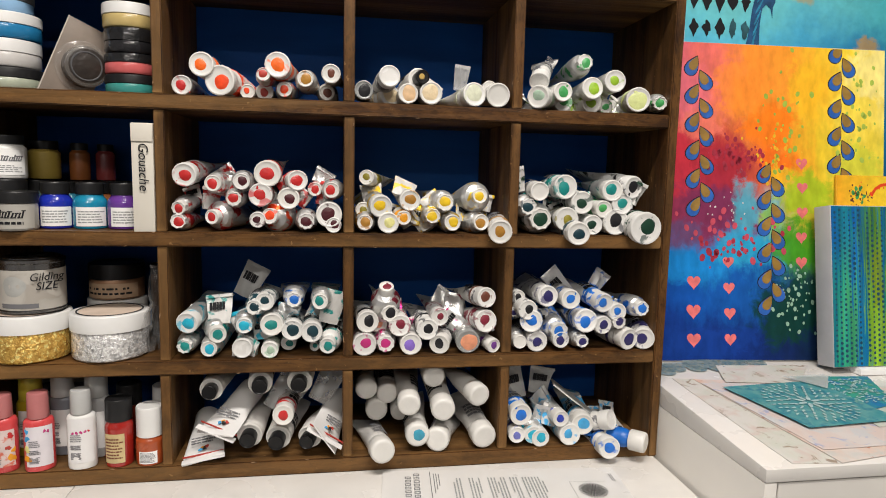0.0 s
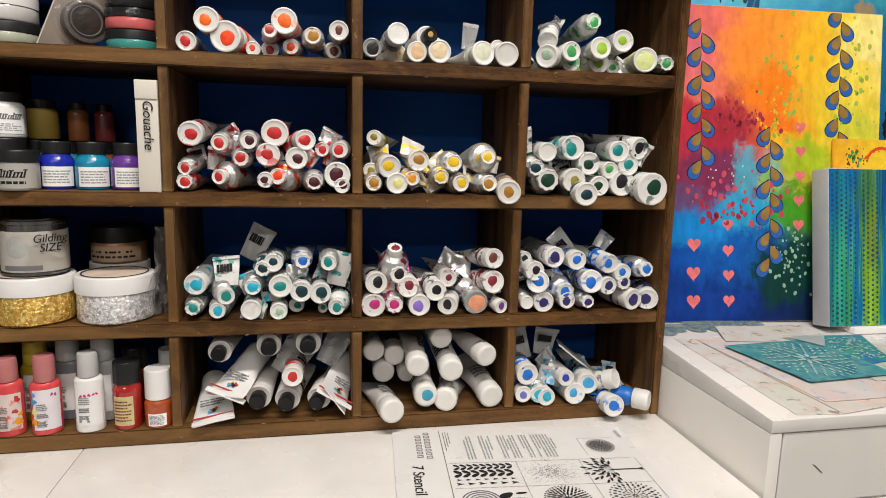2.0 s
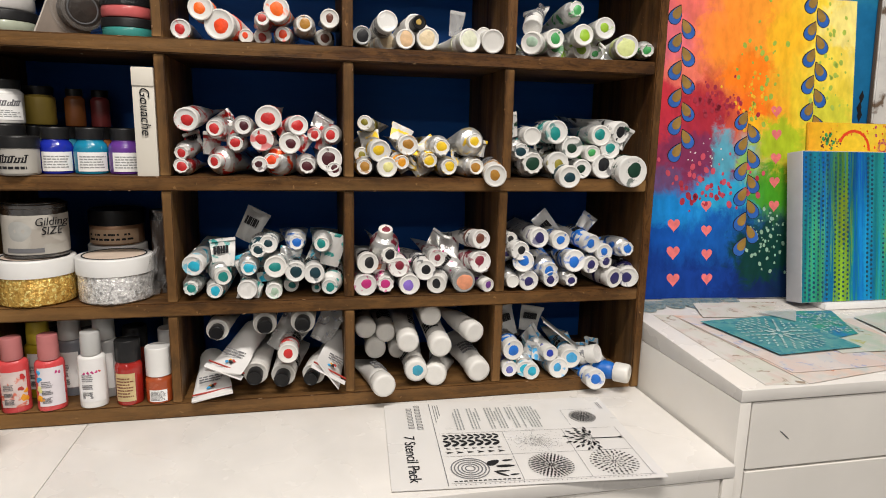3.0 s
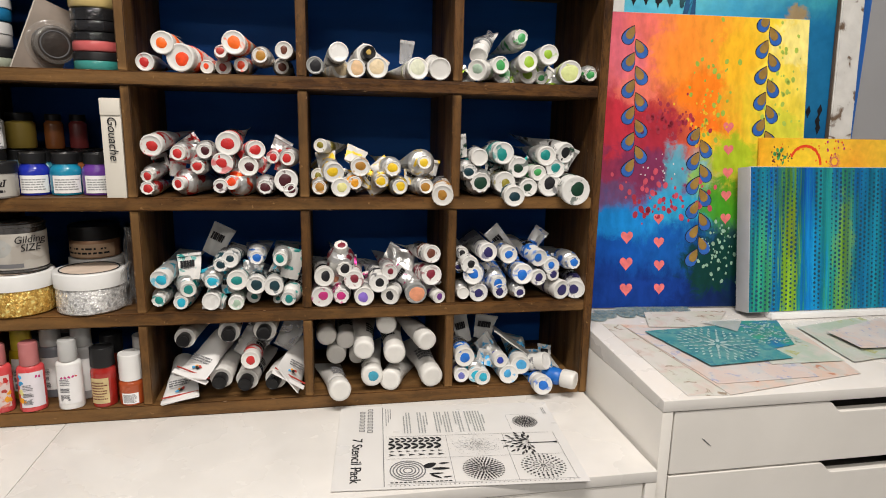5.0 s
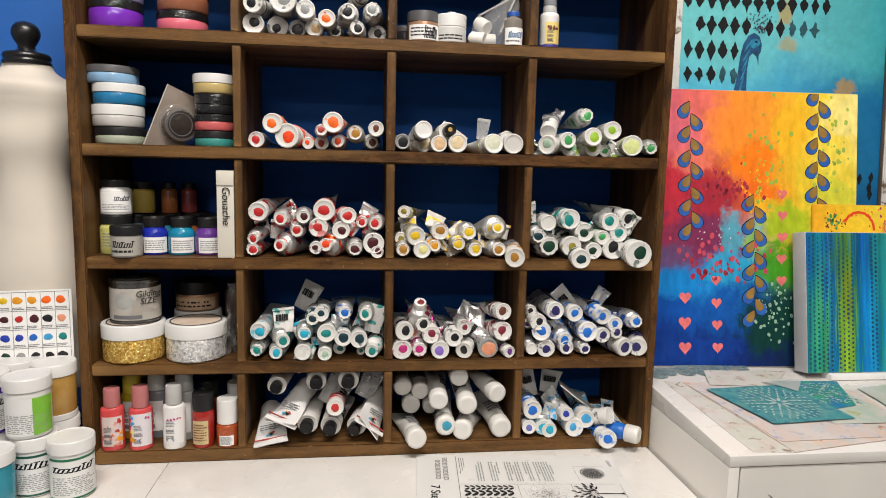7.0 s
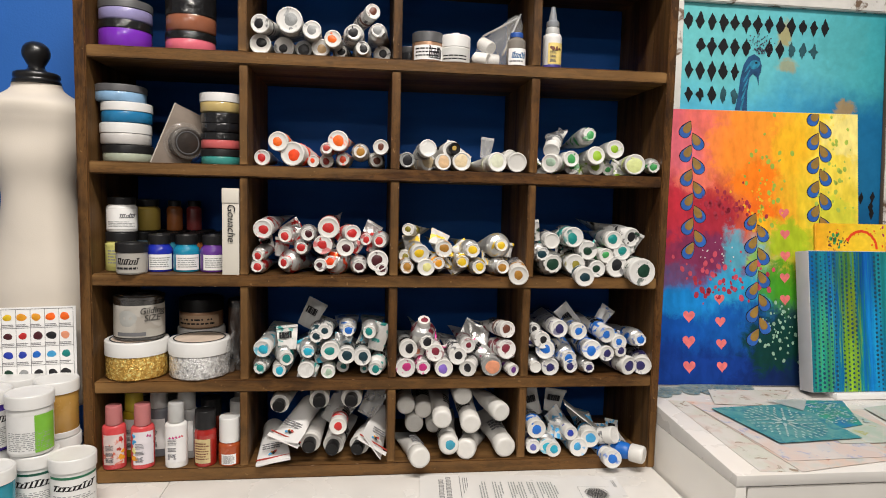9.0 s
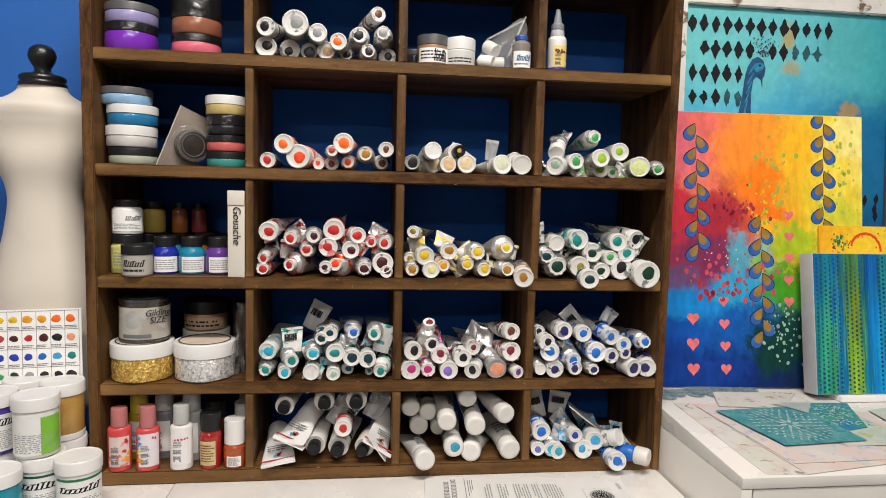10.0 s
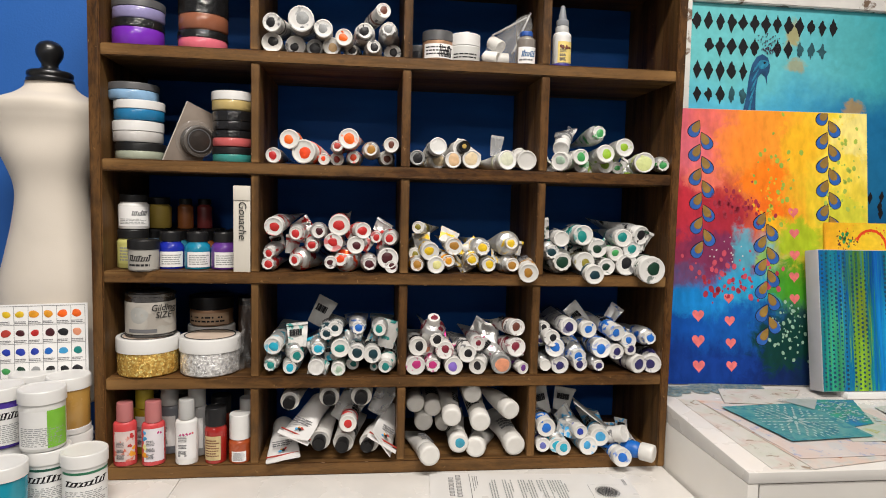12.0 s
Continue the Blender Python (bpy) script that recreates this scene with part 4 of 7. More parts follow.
# jars of dye and ink with black screw lids
def ink_jar(label, colour, x, y, z, front):
    body = plastic("ink_" + label.split()[0], colour, 0.18, coat=0.4)
    return jar("ink_jar", label, "jar", x, y, z, 0.0208, 0.0605, body, MATTE_BLACK, 0.0155, lid_r=0.0172, shoulder=0.012, tag=(0.004, 0.029) if front else None,
               prints=(0.0075, 0.025, 5, FINE_INK) if front else None, turn=22, group="small ink jars", arc=1.9)


for label, colour, x in (("sapphire blue ink jar with a black lid", (0.015, 0.03, 0.4), -0.3855), ("turquoise ink jar with a black lid", (0.01, 0.24, 0.4), -0.343), ("purple ink jar with a black lid", (0.13, 0.04, 0.28), -0.3005)):
    ink_jar(label, colour, x, 0.048, F[3], True)
for k, y in enumerate((0.0905, 0.133, 0.1755)):
    for x, colour, word in ((-0.427, (0.05, 0.1, 0.16), "slate"), (-0.3855, (0.03, 0.2, 0.3), "teal"), (-0.343, (0.3, 0.1, 0.03), "amber"), (-0.3005, (0.08, 0.02, 0.15), "plum")):
        if not (k == 0 and x == -0.427):
            ink_jar(word + " ink jar with a black lid in the back rows", colour, x, y, F[3], False)
YELLOW = plastic("pale_yellow_body", (0.62, 0.6, 0.2), 0.35)
jar("paint_jar", "pale yellow crackle paint jar with a black lid", "jar", -0.4465, 0.055, F[3], 0.0245, 0.063, YELLOW, MATTE_BLACK, 0.0145, lid_r=0.0235, shoulder=0.006, tag=(0.008, 0.04), tag_mat=YELLOW, prints=(0.012, 0.036, 5, FINE_INK), turn=20)
jar("paint_jar", "grey-labelled crackle paint jar with a black lid", "jar", -0.4175, 0.0165, F[3], 0.0228, 0.049, plastic("grey_body", (0.4, 0.38, 0.35), 0.4), MATTE_BLACK, 0.015, lid_r=0.024, tag=(0.003, 0.031), tag_mat=material("grey_label", (0.42, 0.4, 0.36), 0.6, grain=0.1), prints=(0.006, 0.014, 1, INK), head=(INK, 0.016, 0.027, -0.4, 0.25), turn=12)
jar("paint_jar", "slate-blue paint jar with a black lid", "jar", -0.428, 0.1, F[3], 0.0208, 0.062, plastic("slate_body", (0.06, 0.12, 0.17), 0.3), MATTE_BLACK, 0.015, lid_r=0.021)
jar("paint_jar", "white medium jar with a black lid on another jar", "jar", -0.4455, 0.056, F[3] + 0.0635, 0.0235, 0.056, plastic("white_body", (0.78, 0.77, 0.75), 0.35), MATTE_BLACK, 0.012, lid_r=0.021, shoulder=0.006, tag=(0.005, 0.037), prints=(0.008, 0.018, 4, FINE_INK), head=(INK_SOFT, 0.0225, 0.031, -0.05, 0.42), turn=18)
jar("paint_jar", "ochre yellow paint jar with a black lid", "jar", -0.425, 0.115, F[3] + 0.0625, 0.0205, 0.053, plastic("ochre_body", (0.42, 0.3, 0.06), 0.35), MATTE_BLACK, 0.012, lid_r=0.018, shoulder=0.005)
for x, y, colour, word in ((-0.386, 0.135, (0.3, 0.1, 0.03), "amber"), (-0.358, 0.155, (0.22, 0.04, 0.04), "russet")):
    jar("ink_bottle", word + " ink bottle with a black lid", "bottle", x, y, F[3] + 0.061, 0.0135, 0.053, plastic("bottle_" + word, colour, 0.2, coat=0.4), MATTE_BLACK, 0.01, lid_r=0.011, shoulder=0.006)

# box marked by hand
gouache = thing("card_box", "narrow white card box with handwritten word, standing", "box", pose(-0.263, 0.0, F[3], 0, 0, 0))
BOX_CARD = material("cream_card", (0.68, 0.64, 0.56), 0.7, grain=0.08, scale=12, bump=0.05)
part("box_body", box(-0.0135, 0.0125, 0.004, 0.125, 0.0, 0.138, 0.0006), BOX_CARD, gouache)
part("flap", box(-0.0135, 0.0125, 0.0025, 0.0036, 0.115, 0.137, 0.0004), BOX_CARD, gouache)
lettering("Gouache", 0.0168, INK, gouache, Matrix.Translation((0.0005, 0.0022, 0.083)) @ pose(0, 0, 0, 90, 90, 0), 0.15)

# tubs of metal flakes, tin of size, jars behind
def flake(name, c, c2, metal):
    # the flakes' sparkle is painted in as brighter specks of base colour
    return material(name, c, 0.25, metal=metal, grain=0.6, scale=190, second=c2, bump=1.0, bump_scale=260, stain_or_glint=tuple(min(1, 1.3 * v + 0.12) for v in c), stain_at=0.55, stain_scale=240)


GOLD_FLAKE = flake("gold_flakes", (0.85, 0.55, 0.14), (0.4, 0.2, 0.03), 0.55)
SILVER_FLAKE = flake("silver_flakes", (0.92, 0.91, 0.89), (0.3, 0.3, 0.3), 0.5)
for x, mat, label in ((-0.4215, GOLD_FLAKE, "clear tub of gold flakes with a white lid"), (-0.3225, SILVER_FLAKE, "clear tub of silver flakes with a white lid")):
    t = jar("flake_tub", label, "tub", x, 0.045, F[4], 0.0472, 0.062, mat, WHITE_LID, 0.0235, lid_r=0.0488, ribs=False, group="tubs of metal flakes")
    part("lid_ring", annulus(0.0395, 0.0412, 0.0006), INK, t, m=pose(0, 0, 0.0618))
    part("lid_label", lathe([(0.038, 0), (0.038, 0.0005), (0.001, 0.0006)], 40), material("tan_lid_label", (0.68, 0.55, 0.45), 0.5, grain=0.2, scale=40), t, m=pose(0, 0, 0.0612))
tin = thing("size_tin", "grey metal tin with paper label, on a tub", "tin", pose(-0.419, 0.05, F[4] + 0.0632, 0, 0, 14))
TIN = material("tin_metal", (0.3, 0.29, 0.28), 0.25, metal=0.95, grain=0.3, scale=30)
part("tin_body", lathe([(0.0375, 0), (0.0392, 0.0008), (0.0392, 0.003), (0.038, 0.004), (0.038, 0.064), (0.0392, 0.0652), (0.0392, 0.069), (0.036, 0.07), (0.035, 0.068)], 44), TIN, tin)
part("lid", lathe([(0.034, 0), (0.0342, 0.0035), (0.033, 0.0045), (0.03, 0.0045), (0.0285, 0.0025), (0.001, 0.0025)], 44), TIN, tin, m=pose(0, 0, 0.0675))
sheet = part("label_sheet", strip(-0.075, 0.075, 0.005, 0.0565, 30), material("grey_paper_label", (0.52, 0.49, 0.44), 0.6, grain=0.25, scale=25, stain_or_glint=(0.36, 0.33, 0.29), stain_at=0.56), tin)
wrap(sheet, 0.0383)
band = part("label_band", strip(-0.034, 0.012, 0.0075, 0.0135, 12), INK_SOFT, sheet)
wrap(band, 0.0386)
oval = part("label_mark", blob(0.014, 0.0003, rng, cx=-0.016, cz=0.036, rough=0.1), material("pale_grey_mark", (0.42, 0.42, 0.4), 0.6, grain=0.2), sheet)
wrap(oval, 0.0387)
for word, zz in (("Gilding", 0.0475), ("SIZE", 0.0355)):
    lettering(word, 0.0145, INK, tin, Matrix.Translation((0.021, -0.0333, zz)) @ pose(0, 0, 0, 90, 0, 32), 0.2)
jar("paint_jar", "white jar standing behind the flake tubs", "jar", -0.343, 0.14, F[4], 0.04, 0.062, plastic("white_body", (0.78, 0.77, 0.75), 0.35), WHITE_LID, 0.016)
jar("paint_jar", "copper paint jar with a black lid on another jar", "jar", -0.3425, 0.138, F[4] + 0.0625, 0.0372, 0.052, plastic("copper_body", (0.42, 0.24, 0.14), 0.3, metal=0.3), MATTE_BLACK, 0.023, tag=(0.003, 0.024), tag_mat=material("tan_label", (0.5, 0.34, 0.22), 0.5, grain=0.2), prints=(0.006, 0.02, 2, INK))
jar("ink_bottle", "brown bottle at the back of the shelf", "bottle", -0.278, 0.15, F[4], 0.02, 0.11, plastic("brown_bottle", (0.08, 0.045, 0.03), 0.3), MATTE_BLACK, 0.015)
FILM = material("clear_film", (0.8, 0.8, 0.8), 0.12, grain=0.05, alpha=0.13, bump=0.6, bump_scale=32)


def film_bag(label, m, w, h, rng, wave=0.006):
    """A crumpled clear bag: one thin, folded sheet with a doubled hem."""
    bm = bmesh.new()
    n = 14
    grid = [[bm.verts.new((w * (i / n - 0.5) * (1 - 0.35 * j / n), wave * (noise.noise(Vector((i * 0.5, j * 0.45, rng.uniform(0, 0.2) + 3))) * 2), h * j / n)) for i in range(n + 1)] for j in range(n + 1)]
    for j in range(n):
        for i in range(n):
            bm.faces.new((grid[j][i], grid[j][i + 1], grid[j + 1][i + 1], grid[j + 1][i]))
    bmesh.ops.solidify(bm, geom=bm.faces[:], thickness=0.0004)
    t = thing("plastic_bag", label, "bag", m)
    part("film", bm, FILM, t)
    part("hem", box(-w * 0.33, w * 0.33, -0.0012, 0.0012, h - 0.004, h, 0.0004), FILM, t)
    return t


film_bag("crumpled clear plastic bag beside the tubs", pose(-0.268, 0.055, F[4] + 0.001, 0, 10, 76), 0.085, 0.118, random.Random(5))

# squeeze bottles on the lowest shelf
def squeeze_bottle(label, x, y, r, h, body, cap, cap_h, cap_r, tag=None, tag_mat=None, flat_sides=0.72, turn=0, spots=(), z=None):
    t = thing("squeeze_bottle", label, "bottle", pose(x, y, F[5] if z is None else z, 0, 0, turn), "craft paint bottles")
    hb = h - cap_h
    part("bottle_body", lathe([(0.8 * r, 0), (0.95 * r, 0.001), (r, 0.004), (r, hb * 0.86), (0.985 * r, hb * 0.92), (0.9 * r, hb * 0.965), (cap_r * 0.95, hb * 0.992), (cap_r * 0.85, hb)], 36, squash=flat_sides), body, t)
    part("cap", lathe([(cap_r * 0.98, 0), (cap_r, 0.001), (cap_r * 0.985, cap_h * 0.4), (cap_r * 0.96, cap_h - 0.0022), (cap_r * 0.91, cap_h - 0.0006), (cap_r * 0.82, cap_h), (cap_r * 0.5, cap_h)], 30), cap, t, m=pose(0, 0, hb - 0.0005))
    if tag:
        z0, z1, w = tag
        sheet = part("label_sheet", strip(-w / 2, w / 2, z0, z1, 16), tag_mat or PAPER, t)
        rr = random.Random(int(x * -9000))
        tall = z1 - z0
        print_bm = bars(-w * 0.36, w * 0.02, z0 + tall * 0.08, z0 + tall * 0.24, 7, rr, y=-0.0009, words=1, fill=0.55)
        bars(-w * 0.36, w * 0.02, z0 + tall * 0.3, z0 + tall * 0.42, 3, rr, y=-0.0009, words=3, fill=0.5, bm=print_bm)
        bars(-w * 0.36, w * 0.05, z0 + tall * 0.48, z0 + tall * 0.66, 4, rr, y=-0.0009, words=5, fill=0.35, bm=print_bm)
        code = part("label_print", print_bm, INK_SOFT, sheet)
        marks = []
        for c, dx, dz, s in spots:
            marks.append(part("label_mark", blob(0.62 * s, 0.0003, rr, cx=dx, cz=dz, rough=0.4), paint(c), sheet, m=pose(0, -0.0007, 0)))
        for o in marks:
            for v in o.data.vertices:
                v.co.y -= 0.0006
        for o in [sheet, code] + marks:
            wrap(o, r + 0.0003)
            for v in o.data.vertices:
                v.co.y *= flat_sides if o is sheet else flat_sides * 1.004
            o.matrix_basis = Matrix.Identity(4)
    return t


PINK = plastic("coral_pink_plastic", (0.66, 0.07, 0.075), 0.28, coat=0.2)
PINK_CAP = material("frosted_pink_cap", (0.62, 0.22, 0.22), 0.35, grain=0.15, scale=30, transmission=0.25)
CLEAR_WHITE = material("frosted_cap", (0.6, 0.6, 0.59), 0.3, grain=0.1, scale=30, transmission=0.25)
PINK_LABEL = material("mottled_pink_label", (0.72, 0.6, 0.58), 0.45, grain=0.2, scale=60, stain_or_glint=(0.66, 0.16, 0.1), stain_at=0.56, stain_scale=85)
squeeze_bottle("coral red craft paint bottle with printed label", -0.449, 0.014, 0.0178, 0.104, PINK, PINK_CAP, 0.03, 0.0128, (0.009, 0.058, 0.033), PINK_LABEL, spots=(("red", 0.011, 0.05, 0.006), ("amber", 0.012, 0.02, 0.008), ("amber", 0.0145, 0.03, 0.005), ("brick", 0.008, 0.034, 0.005)), turn=14)
squeeze_bottle("coral pink craft paint bottle, white barcode label", -0.405, 0.014, 0.0178, 0.106, PINK, PINK_CAP, 0.034, 0.0128, (0.008, 0.062, 0.034), material("pale_label", (0.7, 0.66, 0.7), 0.5, grain=0.1), spots=(("magenta", 0.006, 0.055, 0.003), ("magenta", 0.01, 0.054, 0.003), ("sky", -0.0155, 0.056, 0.005), ("sky", -0.0155, 0.046, 0.006), ("paleyellow", -0.0155, 0.032, 0.007), ("amber", -0.0155, 0.019, 0.008)), turn=22)
squeeze_bottle("white craft paint bottle with pale label", -0.353, 0.014, 0.0176, 0.108, plastic("white_body", (0.78, 0.77, 0.75), 0.35), CLEAR_WHITE, 0.032, 0.0128, (0.01, 0.07, 0.034), material("white_label", (0.74, 0.73, 0.73), 0.45, grain=0.06), spots=(("magenta", -0.009, 0.051, 0.0028), ("magenta", -0.004, 0.0515, 0.003), ("magenta", 0.001, 0.052, 0.003), ("magenta", 0.006, 0.0525, 0.0028), ("red", 0.01, 0.053, 0.0025)), turn=10)
RUST = plastic("rust_paint", (0.3, 0.04, 0.02), 0.25, coat=0.3)
jar("paint_bottle", "rust-red paint bottle with black lid and gold label", "bottle", -0.3085, 0.02, F[5], 0.0178, 0.092, plastic("red_glass", (0.36, 0.02, 0.015), 0.12, coat=0.5), MATTE_BLACK, 0.03, lid_r=0.0165, shoulder=0.008, tag=(0.007, 0.047), tag_mat=material("gold_label", (0.62, 0.49, 0.25), 0.45, grain=0.3, scale=60), prints=(0.012, 0.042, 7, material("brown_print", (0.15, 0.04, 0.02), 0.6)), turn=-6, arc=1.5)
jar("paint_bottle", "orange-brown paint bottle with a tall white cap", "bottle", -0.2695, 0.02, F[5], 0.0182, 0.08, plastic("orange_brown", (0.4, 0.075, 0.02), 0.25, coat=0.3), WHITE_LID, 0.041, lid_r=0.017, shoulder=0.006, tag=(0.004, 0.021), prints=(0.0055, 0.0195, 8, INK_SOFT), turn=4, arc=1.3)
for label, x, y, h, colour, cap in (("yellow craft paint bottle at the back", -0.4345, 0.062, 0.112, (0.55, 0.4, 0.02), plastic("yellow_cap", (0.6, 0.48, 0.05), 0.35)), ("grey craft paint bottle at the back", -0.394, 0.062, 0.116, (0.22, 0.23, 0.26), CLEAR_WHITE),
                                    ("pale craft paint bottle at the back", -0.346, 0.05, 0.118, (0.5, 0.5, 0.5), CLEAR_WHITE), ("slate craft paint bottle at the back", -0.452, 0.14, 0.112, (0.1, 0.13, 0.18), CLEAR_WHITE), ("grey craft paint bottle at the back", -0.4, 0.14, 0.112, (0.25, 0.25, 0.28), CLEAR_WHITE)):
    squeeze_bottle(label, x, y, 0.0185, h, plastic("back_bottle_%d" % int(colour[0] * 100), colour, 0.35), cap, 0.032, 0.0145, (0.014, 0.066, 0.026))
for k, y in enumerate((0.08, 0.12, 0.16)):
    jar("paint_bottle", "small paint bottle with a white cap at the back", "bottle", -0.266, y, F[5], 0.0172, 0.088 + 0.004 * k, plastic("orange_brown", (0.4, 0.075, 0.02), 0.25), WHITE_LID, 0.04, lid_r=0.0158, shoulder=0.006)
jar("paint_bottle", "rust-red paint bottle at the back", "bottle", -0.312, 0.075, F[5], 0.0185, 0.094, RUST, MATTE_BLACK, 0.03, lid_r=0.0165, shoulder=0.008)

# jars, bag and bottles beside the grey tubes on the upper shelf
jar("paint_jar", "copper jar with dark lid and black-white label", "jar", 0.0475, 0.036, F[1], 0.0255, 0.049, plastic("copper_body", (0.42, 0.24, 0.14), 0.3, metal=0.3), GREY_LID, 0.0165, tag=(0.004, 0.027), prints=(0.008, 0.024, 3, INK), head=(INK, 0.006, 0.026, 0.0, 0.42))
crusted = jar("paint_jar", "white medium jar with a paint-crusted white lid", "jar", 0.093, 0.036, F[1], 0.0252, 0.047, plastic("white_body", (0.78, 0.77, 0.75), 0.35), WHITE_LID, 0.02, tag=(0.003, 0.025), tag_mat=material("pale_grey_label", (0.6, 0.6, 0.58), 0.5, grain=0.1), prints=(0.005, 0.015, 2, INK))
part("crust", blob(0.007, 0.006, rng, rough=0.3), CAP_WHITE, crusted, m=pose(0.001, 0, 0.0472, -90, 0, 0))
jar("ink_jar", "small dark jar at the back of the shelf", "jar", 0.021, 0.085, F[1], 0.018, 0.036, plastic("dark_body", (0.03, 0.03, 0.035), 0.3), GREY_LID, 0.01)
def film_pouch(label, x, y, z):
    """A crumpled clear pouch: a wide base drawn up to a folded, pointed mouth."""
    bm = bmesh.new()
    seg, steps, rings = 36, 18, []
    for j in range(steps + 1):
        t = j / steps
        cx, cz = 0.004 + 0.042 * t ** 1.2, 0.092 * t ** 0.9
        wide = 0.046 * (1 - t) ** 0.75 * (0.55 + 0.45 * min(1, t * 5)) + 0.0035
        deep = 0.03 * (1 - t) ** 0.9 * (0.55 + 0.45 * min(1, t * 5)) + 0.0012
        ring = []
        for i in range(seg):
            a = 2 * math.pi * i / seg
            fold = 1 + 0.2 * (1 - 0.4 * t) * noise.noise(Vector((2.2 * math.cos(a) + 3, 2.2 * math.sin(a), 3.4 * t))) + 0.05 * math.sin(7 * a + 9 * t)
            ring.append(bm.verts.new((cx + wide * math.cos(a) * fold, deep * math.sin(a) * fold, cz)))
        rings.append(ring)
    for a, b in zip(rings, rings[1:]):
        for i in range(seg):
            bm.faces.new((a[i], a[(i + 1) % seg], b[(i + 1) % seg], b[i]))
    bm.faces.new(rings[0])
    t = thing("plastic_bag", label, "bag", pose(x, y, z))
    part("film", bm, FILM, t)
    hem = material("doubled_film", (0.75, 0.75, 0.74), 0.2, grain=0.1, alpha=0.36, bump=0.4, bump_scale=40)
    part("hem", worn_board(-0.0012, 0.0012, -0.006, 0.006, 0.0, 0.078, random.Random(4), 0.0004), hem, t, m=pose(0.018, -0.02, 0.022, -12, 24, 0))
    part("hem", worn_board(-0.0012, 0.0012, -0.005, 0.005, 0.0, 0.07, random.Random(6), 0.0004), hem, t, m=pose(-0.016, -0.004, 0.052, -4, 60, 0))
    return t


film_pouch("clear plastic bag holding small white caps", 0.156, 0.052, F[1] + 0.0006)
for x, y, z, a, b in ((0.135, 0.045, 0.016, 0, 0), (0.155, 0.04, 0.032, 30, 40), (0.15, 0.035, 0.012, 10, 60), (0.17, 0.05, 0.014, 0, 90)):
    tagged(part("loose_cap", cap_mesh(0.0115, 0.024), CAP_WHITE, m=pose(x, y, F[1] + z, a, 0, b)), "small white plastic cap in a clear bag", "cap", "loose white caps")
GLASS_BOTTLE = material("clear_bottle", (0.5, 0.45, 0.4), 0.1, transmission=0.6, grain=0.05)
jar("ink_bottle", "small clear bottle with blue cap and white label", "bottle", 0.196, 0.03, F[1], 0.0158, 0.057, GLASS_BOTTLE, plastic("blue_cap", (0.03, 0.1, 0.4), 0.3), 0.008, lid_r=0.011, shoulder=0.008, tag=(0.003, 0.03), prints=(0.006, 0.012, 1, INK_SOFT), head=(plastic("blue_print", (0.02, 0.12, 0.3), 0.6), 0.014, 0.026, -0.3, 0.4))
drop = squeeze_bottle("white dye bottle with yellow label and pointed nozzle", 0.2575, 0.03, 0.0158, 0.07, plastic("white_body", (0.78, 0.77, 0.75), 0.35), CLEAR_WHITE, 0.011, 0.0118, (0.0075, 0.042, 0.027), material("yellow_label", (0.8, 0.62, 0.2), 0.5, grain=0.1), 1.0, 10, (("brown", -0.006, 0.033, 0.006), ("brown", 0.001, 0.032, 0.005), ("brown", 0.0065, 0.032, 0.004)), z=F[1])
part("nozzle", lathe([(0.0105, 0), (0.0112, 0.002), (0.0108, 0.009), (0.0072, 0.012), (0.006, 0.02), (0.0042, 0.029), (0.0034, 0.034), (0.002, 0.0345)], 24), material("smoky_nozzle", (0.34, 0.36, 0.39), 0.25, grain=0.1, transmission=0.3), drop, "smoky translucent nozzle", m=pose(0, 0, 0.0695))
part("base_band", lathe([(0.0159, 0.001), (0.0161, 0.0015), (0.0161, 0.006), (0.0159, 0.0065)], 30), plastic("purple_band", (0.05, 0.04, 0.25), 0.4), drop)

# ---------------------------------------------------------------- dress form, swatch chart and tubs
CALICO = material("cream_calico", (0.72, 0.655, 0.57), 0.85, grain=0.1, scale=7, bump=0.12, bump_scale=700, stain_or_glint=(0.5, 0.43, 0.35), stain_at=0.72, stain_scale=9)
FORM_BLACK = material("black_lacquered_wood", (0.012, 0.012, 0.013), 0.3, coat=0.3, grain=0.2, scale=20)


def smooth01(t):
    t = max(0.0, min(1.0, t))
    return t * t * (3 - 2 * t)


